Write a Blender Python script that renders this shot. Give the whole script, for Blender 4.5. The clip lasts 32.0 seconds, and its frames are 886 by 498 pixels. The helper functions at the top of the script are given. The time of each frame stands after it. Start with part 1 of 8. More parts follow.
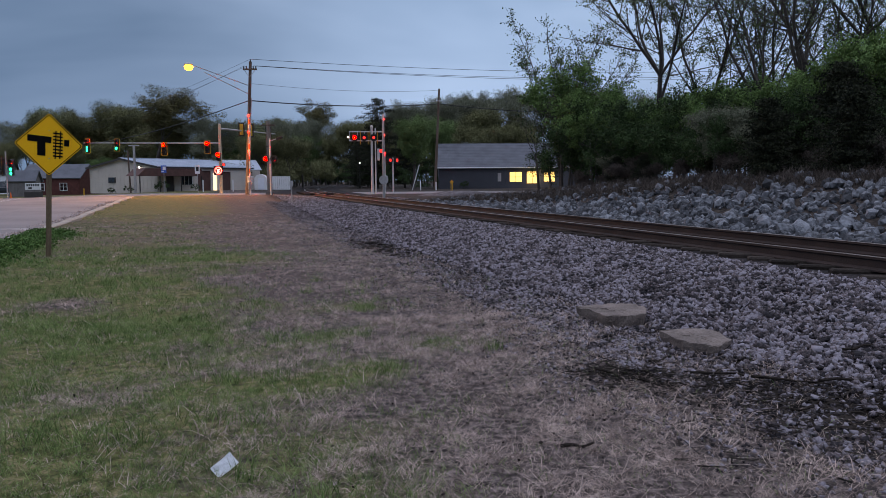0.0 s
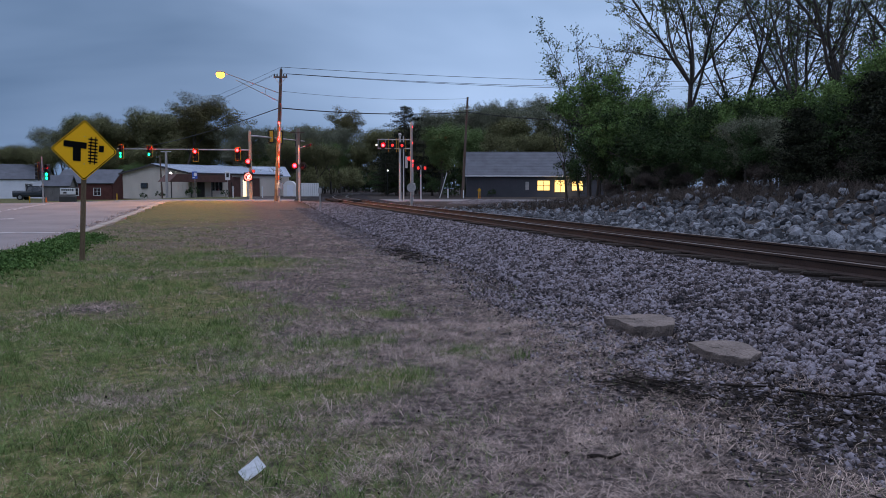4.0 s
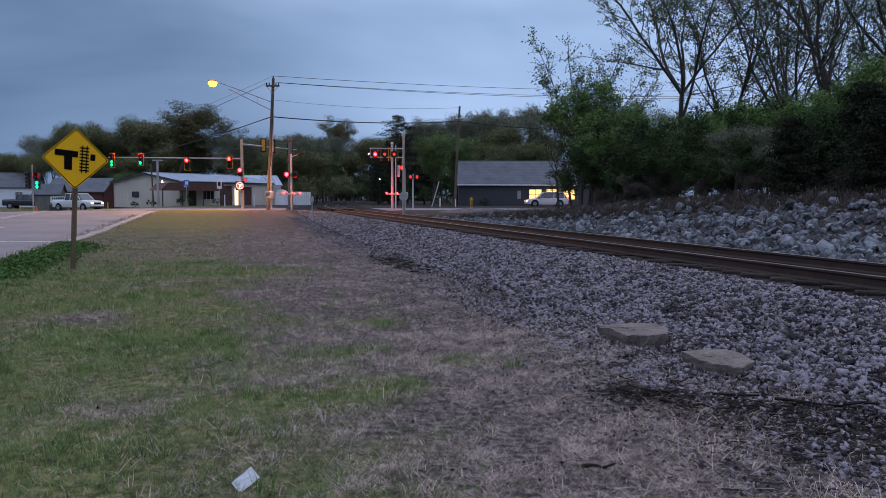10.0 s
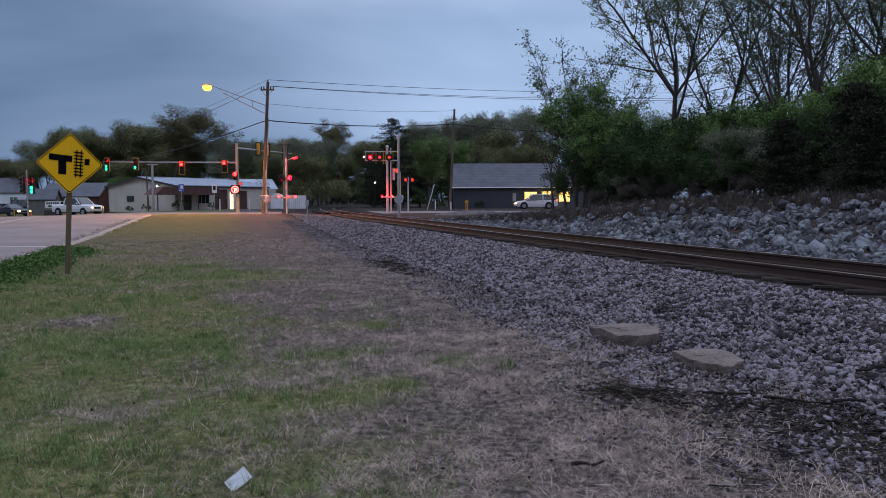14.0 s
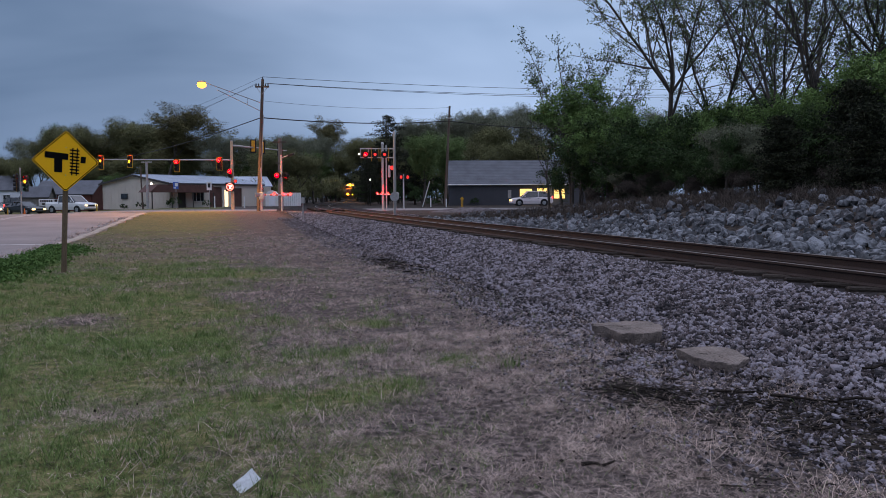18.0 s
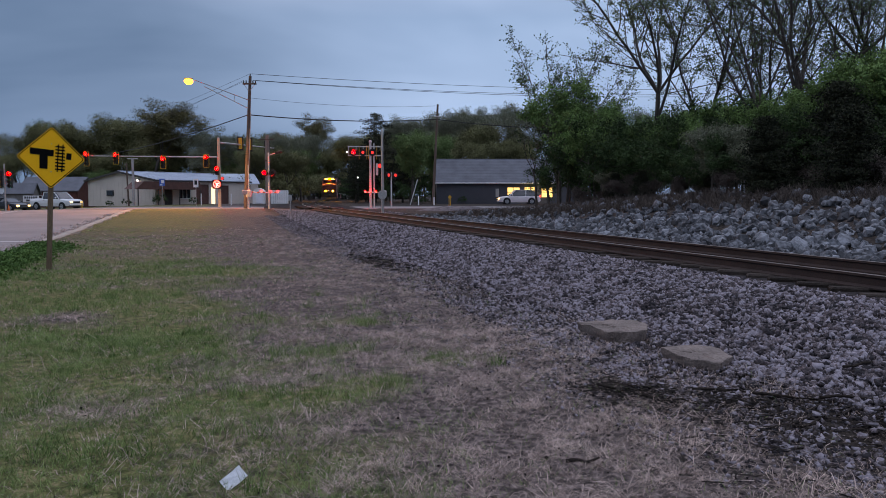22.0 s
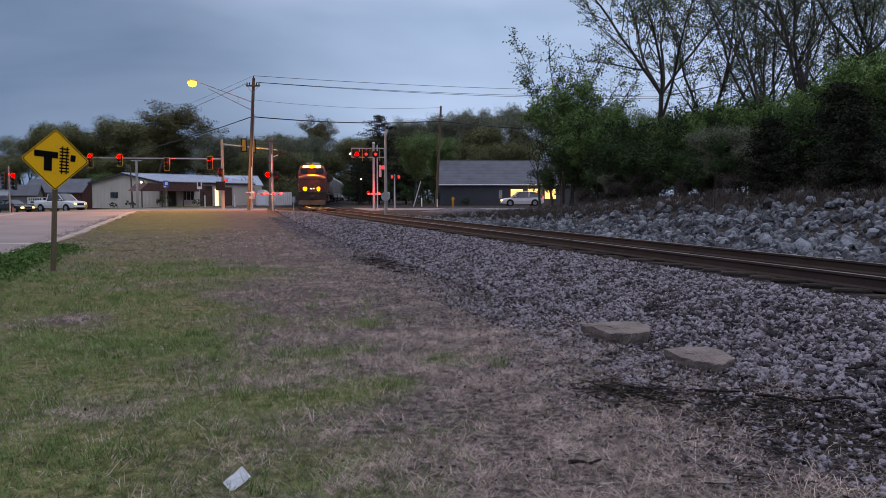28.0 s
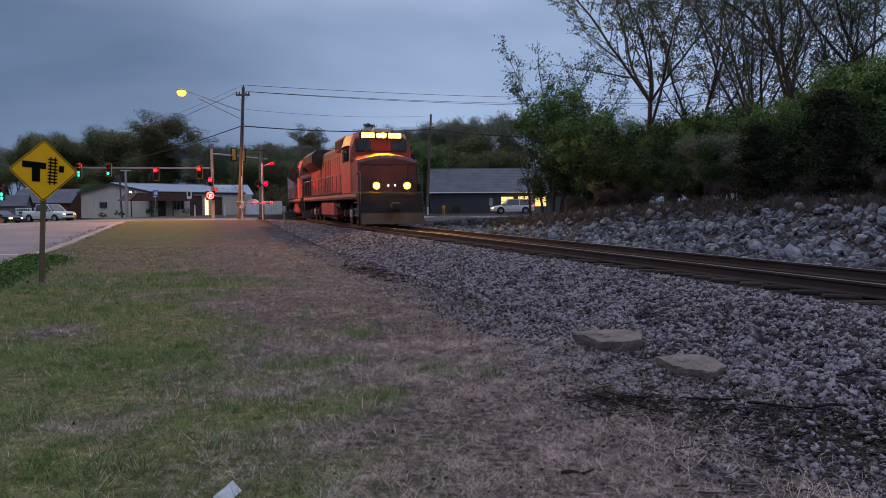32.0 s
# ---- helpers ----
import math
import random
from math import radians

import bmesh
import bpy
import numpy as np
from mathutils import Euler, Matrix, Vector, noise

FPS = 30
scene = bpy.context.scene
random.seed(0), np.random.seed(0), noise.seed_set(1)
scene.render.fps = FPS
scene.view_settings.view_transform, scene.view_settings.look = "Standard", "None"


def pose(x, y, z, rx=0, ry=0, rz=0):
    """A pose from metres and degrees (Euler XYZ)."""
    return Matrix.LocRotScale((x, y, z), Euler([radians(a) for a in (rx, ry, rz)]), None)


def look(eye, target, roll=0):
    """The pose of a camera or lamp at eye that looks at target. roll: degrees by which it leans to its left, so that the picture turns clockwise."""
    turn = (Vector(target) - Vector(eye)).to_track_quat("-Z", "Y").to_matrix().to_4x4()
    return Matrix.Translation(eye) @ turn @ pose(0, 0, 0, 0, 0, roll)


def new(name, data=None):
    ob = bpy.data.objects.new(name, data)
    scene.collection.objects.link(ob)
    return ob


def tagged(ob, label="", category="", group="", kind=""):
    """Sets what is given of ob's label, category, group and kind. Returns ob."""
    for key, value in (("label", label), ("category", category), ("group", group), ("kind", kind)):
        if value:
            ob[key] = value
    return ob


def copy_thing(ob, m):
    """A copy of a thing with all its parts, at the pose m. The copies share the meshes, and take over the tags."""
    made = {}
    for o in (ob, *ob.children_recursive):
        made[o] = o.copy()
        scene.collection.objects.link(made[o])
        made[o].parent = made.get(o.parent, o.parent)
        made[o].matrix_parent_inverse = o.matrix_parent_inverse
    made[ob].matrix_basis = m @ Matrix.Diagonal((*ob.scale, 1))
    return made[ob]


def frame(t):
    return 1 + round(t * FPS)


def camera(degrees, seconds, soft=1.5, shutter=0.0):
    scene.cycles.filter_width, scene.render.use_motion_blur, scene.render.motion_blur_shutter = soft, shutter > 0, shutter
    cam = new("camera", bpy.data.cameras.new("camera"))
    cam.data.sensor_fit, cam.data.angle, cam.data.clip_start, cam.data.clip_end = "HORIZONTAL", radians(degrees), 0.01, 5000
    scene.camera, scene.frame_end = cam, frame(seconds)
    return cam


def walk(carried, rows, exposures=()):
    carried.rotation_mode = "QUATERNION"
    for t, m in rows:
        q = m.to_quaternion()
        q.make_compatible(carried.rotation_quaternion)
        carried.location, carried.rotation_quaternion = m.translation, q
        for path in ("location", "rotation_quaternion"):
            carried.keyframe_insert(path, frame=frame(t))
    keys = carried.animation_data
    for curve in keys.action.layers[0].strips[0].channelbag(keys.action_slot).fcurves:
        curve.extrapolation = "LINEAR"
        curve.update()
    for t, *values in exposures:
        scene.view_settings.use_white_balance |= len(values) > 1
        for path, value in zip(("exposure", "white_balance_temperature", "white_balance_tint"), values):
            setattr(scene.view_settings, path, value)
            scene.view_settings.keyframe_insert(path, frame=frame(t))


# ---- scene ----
cam = camera(59.56, 32.0, soft=0.6)
PATH = [
    (0, -0.008, 0.052, 1.572, 84.94, 0.40, -1.15), (0.5, -0.007, 0.057, 1.574, 85.03, 0.42, -0.95),
    (1, -0.024, 0.056, 1.572, 85.09, 0.13, -0.44), (1.5, -0.027, 0.049, 1.578, 85.29, -0.08, 0.14),
    (2, -0.018, 0.036, 1.579, 85.42, -0.06, 0.55), (2.5, -0.013, 0.031, 1.575, 85.49, 0.10, 0.68),
    (3, -0.017, 0.029, 1.578, 85.51, 0.09, 0.88), (3.5, -0.016, 0.039, 1.574, 85.52, -0.02, 0.92),
    (5.5, -0.010, 0.032, 1.577, 85.69, -0.21, 0.72), (6, -0.008, 0.035, 1.576, 85.80, -0.25, 0.61),
    (6.5, -0.013, 0.038, 1.576, 85.84, -0.27, 0.50), (7, -0.013, 0.048, 1.579, 85.89, -0.25, 0.47),
    (7.5, -0.009, 0.055, 1.576, 85.88, -0.22, 0.42), (8, -0.011, 0.059, 1.579, 86.00, -0.21, 0.42),
    (8.5, -0.013, 0.053, 1.579, 86.05, -0.18, 0.36), (9, -0.018, 0.062, 1.579, 86.13, -0.21, 0.33),
    (9.5, -0.024, 0.052, 1.579, 86.16, -0.14, 0.29), (10, -0.030, 0.039, 1.578, 86.18, -0.11, 0.28),
    (10.5, -0.057, 0.008, 1.576, 86.27, -0.17, 0.15), (11, -0.070, -0.014, 1.577, 86.22, -0.11, 0.01),
    (11.5, -0.031, -0.002, 1.577, 86.36, -0.13, -0.03), (12, -0.009, -0.003, 1.574, 86.36, -0.11, -0.10),
    (12.5, 0.004, -0.003, 1.573, 86.40, -0.02, -0.03), (13, 0.003, -0.004, 1.571, 86.41, 0.01, 0.01),
    (13.5, 0.001, -0.013, 1.575, 86.39, 0.05, -0.01), (14, 0.007, -0.016, 1.571, 86.39, 0.20, -0.04),
    (14.5, 0.013, -0.017, 1.570, 86.33, 0.29, -0.01), (16.5, 0.001, 0.020, 1.574, 86.28, 0.31, -0.16),
    (17, 0.004, 0.024, 1.573, 86.28, 0.31, -0.12), (17.5, 0.009, 0.033, 1.573, 86.21, 0.24, -0.19),
    (18, -0.076, 0.027, 1.580, 86.17, 0.30, -0.44), (18.5, -0.093, 0.007, 1.586, 86.13, 0.40, -0.52),
    (19, -0.085, -0.003, 1.581, 86.03, 0.30, -0.72), (19.5, -0.075, -0.006, 1.580, 86.06, 0.18, -0.88),
    (20, -0.073, -0.009, 1.585, 86.08, 0.06, -1.05), (20.5, -0.078, -0.012, 1.584, 86.03, 0.01, -1.13),
    (21, -0.075, -0.010, 1.587, 86.09, 0.02, -1.24), (21.5, -0.073, -0.004, 1.581, 86.06, -0.06, -1.31),
    (22, -0.072, -0.009, 1.585, 86.04, 0.03, -1.34), (22.5, -0.065, -0.003, 1.583, 86.07, -0.01, -1.35),
    (23, -0.062, 0.003, 1.587, 86.13, -0.01, -1.41), (23.5, -0.071, 0.013, 1.586, 86.23, -0.09, -1.50),
    (24, -0.066, 0.012, 1.586, 86.18, -0.04, -1.46), (24.5, -0.066, 0.016, 1.585, 86.14, -0.02, -1.46),
    (25, -0.066, 0.028, 1.585, 86.14, 0.01, -1.43), (25.5, -0.065, 0.021, 1.585, 86.18, -0.03, -1.43),
    (27.5, -0.071, -0.021, 1.582, 86.16, 0.02, -1.18), (28, -0.068, -0.023, 1.587, 86.16, 0.06, -1.10),
    (28.5, -0.075, -0.015, 1.582, 86.12, 0.05, -1.11), (29, -0.071, -0.014, 1.582, 86.01, 0.05, -1.00),
    (29.5, -0.073, 0.005, 1.581, 86.03, 0.00, -0.99), (30, -0.065, 0.002, 1.580, 85.94, 0.03, -0.99),
    (30.5, -0.059, -0.006, 1.584, 85.98, 0.10, -1.02), (31, -0.065, 0.003, 1.594, 86.20, 0.08, -1.20),
    (31.5, -0.070, -0.004, 1.601, 86.46, 0.13, -1.49), (32, -0.067, -0.009, 1.601, 86.74, 0.41, -1.79)]
# the camera's own exposure and white balance drift a little
TONE = ((0, 0.05, 6750, 15), (3, 0.05, 6480, 15), (6, 0.06, 6180, 15), (9, 0.06, 6200, 15), (13, 0.05, 6450, 15), (17, 0.04, 6620, 16), (20, 0.04, 6660, 16), (24, 0.05, 6750, 16), (29, 0.16, 7000, 17), (30, 0.07, 6850, 17), (31, -0.06, 6700, 17), (32, -0.20, 6550, 17))
walk(cam, [(t, pose(*p)) for t, *p in PATH], TONE)

# ---- world, sun, exposure ----
scene.view_settings.exposure = 0.0
world = bpy.data.worlds.new("dusk_sky")
scene.world = world
world.use_nodes = True
wn, wl = world.node_tree.nodes, world.node_tree.links
wn.clear()
SUN_AZ = radians(40)
w_sky = wn.new("ShaderNodeTexSky")
w_sky.sky_type, w_sky.sun_disc = "NISHITA", False
w_sky.sun_elevation, w_sky.sun_rotation = radians(3), SUN_AZ
w_co = wn.new("ShaderNodeTexCoord")
w_map = wn.new("ShaderNodeMapping")
w_map.inputs["Scale"].default_value = (1.0, 1.0, 4.0)
w_map.inputs["Rotation"].default_value = (0.0, radians(5), 0.0)
w_no = wn.new("ShaderNodeTexNoise")
w_no.inputs["Scale"].default_value, w_no.inputs["Detail"].default_value = 1.5, 4.0
w_no.inputs["Roughness"].default_value, w_no.inputs["Distortion"].default_value = 0.48, 0.3
w_ra = wn.new("ShaderNodeValToRGB")
w_ra.color_ramp.elements[0].position, w_ra.color_ramp.elements[0].color = 0.30, (0.072, 0.145, 0.262, 1)
w_ra.color_ramp.elements[1].position, w_ra.color_ramp.elements[1].color = 0.72, (0.245, 0.365, 0.55, 1)
w_scale = wn.new("ShaderNodeMix")
w_scale.data_type = "RGBA"
w_scale.inputs["Factor"].default_value = 0.985
w_dim = wn.new("ShaderNodeVectorMath")
w_dim.operation = "SCALE"
w_dim.inputs["Scale"].default_value = 0.12
# an overcast sky grows brighter and greyer towards the zenith
w_sep = wn.new("ShaderNodeSeparateXYZ")
wl.new(w_co.outputs["Generated"], w_sep.inputs[0])
w_zen = wn.new("ShaderNodeValToRGB")
w_zen.color_ramp.elements[0].position, w_zen.color_ramp.elements[0].color = 0.22, (0.95, 0.95, 0.95, 1)
w_zen.color_ramp.elements[1].position, w_zen.color_ramp.elements[1].color = 0.75, (5.8, 4.15, 3.4, 1)
wl.new(w_sep.outputs["Z"], w_zen.inputs["Fac"])
w_mul = wn.new("ShaderNodeMix")
w_mul.data_type, w_mul.blend_type = "RGBA", "MULTIPLY"
w_mul.inputs["Factor"].default_value = 1.0
w_bg, w_out = wn.new("ShaderNodeBackground"), wn.new("ShaderNodeOutputWorld")
wl.new(w_co.outputs["Generated"], w_map.inputs["Vector"])
wl.new(w_map.outputs["Vector"], w_no.inputs["Vector"])
wl.new(w_no.outputs["Fac"], w_ra.inputs["Fac"])
wl.new(w_sky.outputs["Color"], w_dim.inputs[0])
wl.new(w_dim.outputs["Vector"], w_scale.inputs["A"])
wl.new(w_ra.outputs["Color"], w_scale.inputs["B"])
wl.new(w_scale.outputs["Result"], w_mul.inputs["A"])
wl.new(w_zen.outputs["Color"], w_mul.inputs["B"])
# a paler break in the cloud low in the sky beyond the building
w_dot = wn.new("ShaderNodeVectorMath")
w_dot.operation = "DOT_PRODUCT"
w_dot.inputs[1].default_value = (0.26, 0.95, 0.16)
wl.new(w_co.outputs["Generated"], w_dot.inputs[0])
w_brk = wn.new("ShaderNodeValToRGB")
w_brk.color_ramp.interpolation = "EASE"
w_brk.color_ramp.elements[0].position, w_brk.color_ramp.elements[0].color = 0.84, (0.93, 0.93, 0.94, 1)
w_brk.color_ramp.elements[1].position, w_brk.color_ramp.elements[1].color = 1.0, (1.85, 1.74, 1.66, 1)
wl.new(w_dot.outputs["Value"], w_brk.inputs["Fac"])
w_mul2 = wn.new("ShaderNodeMix")
w_mul2.data_type, w_mul2.blend_type = "RGBA", "MULTIPLY"
w_mul2.inputs["Factor"].default_value = 1.0
wl.new(w_mul.outputs["Result"], w_mul2.inputs["A"])
wl.new(w_brk.outputs["Color"], w_mul2.inputs["B"])
wl.new(w_mul2.outputs["Result"], w_bg.inputs["Color"])
w_bg.inputs["Strength"].default_value = 1.0
wl.new(w_bg.outputs["Background"], w_out.inputs["Surface"])
sun = new("sun", bpy.data.lights.new("sun", "SUN"))
sun.data.energy, sun.data.angle, sun.data.color = 0.12, radians(30), (0.8, 0.9, 1.0)
sun.matrix_world = look((0, 0, 0), (-math.sin(SUN_AZ), -math.cos(SUN_AZ), -0.9))


def lamp(name, place, watts, colour, radius=0.15, aim=None, cone=150):
    """A point lamp, or a hooded one that shines towards aim."""
    ob = new(name, bpy.data.lights.new(name, "SPOT" if aim else "POINT"))
    ob.data.energy, ob.data.color, ob.data.shadow_soft_size = watts, colour, radius
    ob.location = place
    if aim:
        ob.data.spot_size, ob.data.spot_blend = radians(cone), 0.5
        ob.matrix_world = look(place, aim)
    return ob


# ---- materials ----
def mat(name, col, rough=0.75, metal=0.0, var=0.3, scale=2.0, fine=35.0, bump=0.15, col2=None, island=0.0, obrand=0.0, stretch=(1, 1, 1), spec=0.4):
    """Procedural surface: two scales of noise over the base colour, fine relief, and a spread from piece to piece."""
    m = bpy.data.materials.new(name)
    m.use_nodes = True
    n, l = m.node_tree.nodes, m.node_tree.links
    b = n["Principled BSDF"]
    co, mp = n.new("ShaderNodeTexCoord"), n.new("ShaderNodeMapping")
    mp.inputs["Scale"].default_value = stretch
    l.new(co.outputs["Object"], mp.inputs["Vector"])
    big, small = n.new("ShaderNodeTexNoise"), n.new("ShaderNodeTexNoise")
    big.inputs["Scale"].default_value, big.inputs["Detail"].default_value = scale, 4
    small.inputs["Scale"].default_value, small.inputs["Detail"].default_value = fine, 3
    for q in (big, small):
        l.new(mp.outputs["Vector"], q.inputs["Vector"])
    ad = n.new("ShaderNodeMath")
    ad.operation = "ADD"
    l.new(big.outputs["Fac"], ad.inputs[0])
    l.new(small.outputs["Fac"], ad.inputs[1])
    fac = ad.outputs[0]
    for amount, node, socket in ((island, "ShaderNodeNewGeometry", "Random Per Island"), (obrand, "ShaderNodeObjectInfo", "Random")):
        if amount:
            g, k = n.new(node), n.new("ShaderNodeMath")
            k.operation = "MULTIPLY_ADD"
            k.inputs[1].default_value = amount
            l.new(g.outputs[socket], k.inputs[0])
            l.new(fac, k.inputs[2])
            s = n.new("ShaderNodeMath")
            s.operation = "SUBTRACT"
            s.inputs[1].default_value = amount / 2
            l.new(k.outputs[0], s.inputs[0])
            fac = s.outputs[0]
    ra = n.new("ShaderNodeValToRGB")
    c2 = col2 or tuple(c * (1 + var) for c in col)
    c1 = col if col2 else tuple(c * (1 - var) for c in col)
    ra.color_ramp.elements[0].position, ra.color_ramp.elements[0].color = 0.36, (*[min(1, c) for c in c1], 1)
    ra.color_ramp.elements[1].position, ra.color_ramp.elements[1].color = 0.64, (*[min(1, c) for c in c2], 1)
    hf = n.new("ShaderNodeMath")
    hf.operation = "MULTIPLY"
    hf.inputs[1].default_value = 0.5
    l.new(fac, hf.inputs[0])
    l.new(hf.outputs[0], ra.inputs["Fac"])
    l.new(ra.outputs["Color"], b.inputs["Base Color"])
    b.inputs["Roughness"].default_value, b.inputs["Metallic"].default_value = rough, metal
    b.inputs["Specular IOR Level"].default_value = spec
    if bump:
        bu = n.new("ShaderNodeBump")
        bu.inputs["Strength"].default_value, bu.inputs["Distance"].default_value = bump, 0.02
        l.new(small.outputs["Fac"], bu.inputs["Height"])
        l.new(bu.outputs["Normal"], b.inputs["Normal"])
    return m


def glow(name, col, strength):
    m = bpy.data.materials.new(name)
    m.use_nodes = True
    b = m.node_tree.nodes["Principled BSDF"]
    b.inputs["Base Color"].default_value = (*[c * 0.5 for c in col], 1)
    b.inputs["Emission Color"].default_value, b.inputs["Emission Strength"].default_value = (*col, 1), strength
    return m


def glass(name, col=(0.02, 0.025, 0.03), rough=0.06):
    m = mat(name, col, rough, 0, 0.2, 1.0, 8.0, 0.0, spec=0.8)
    return m


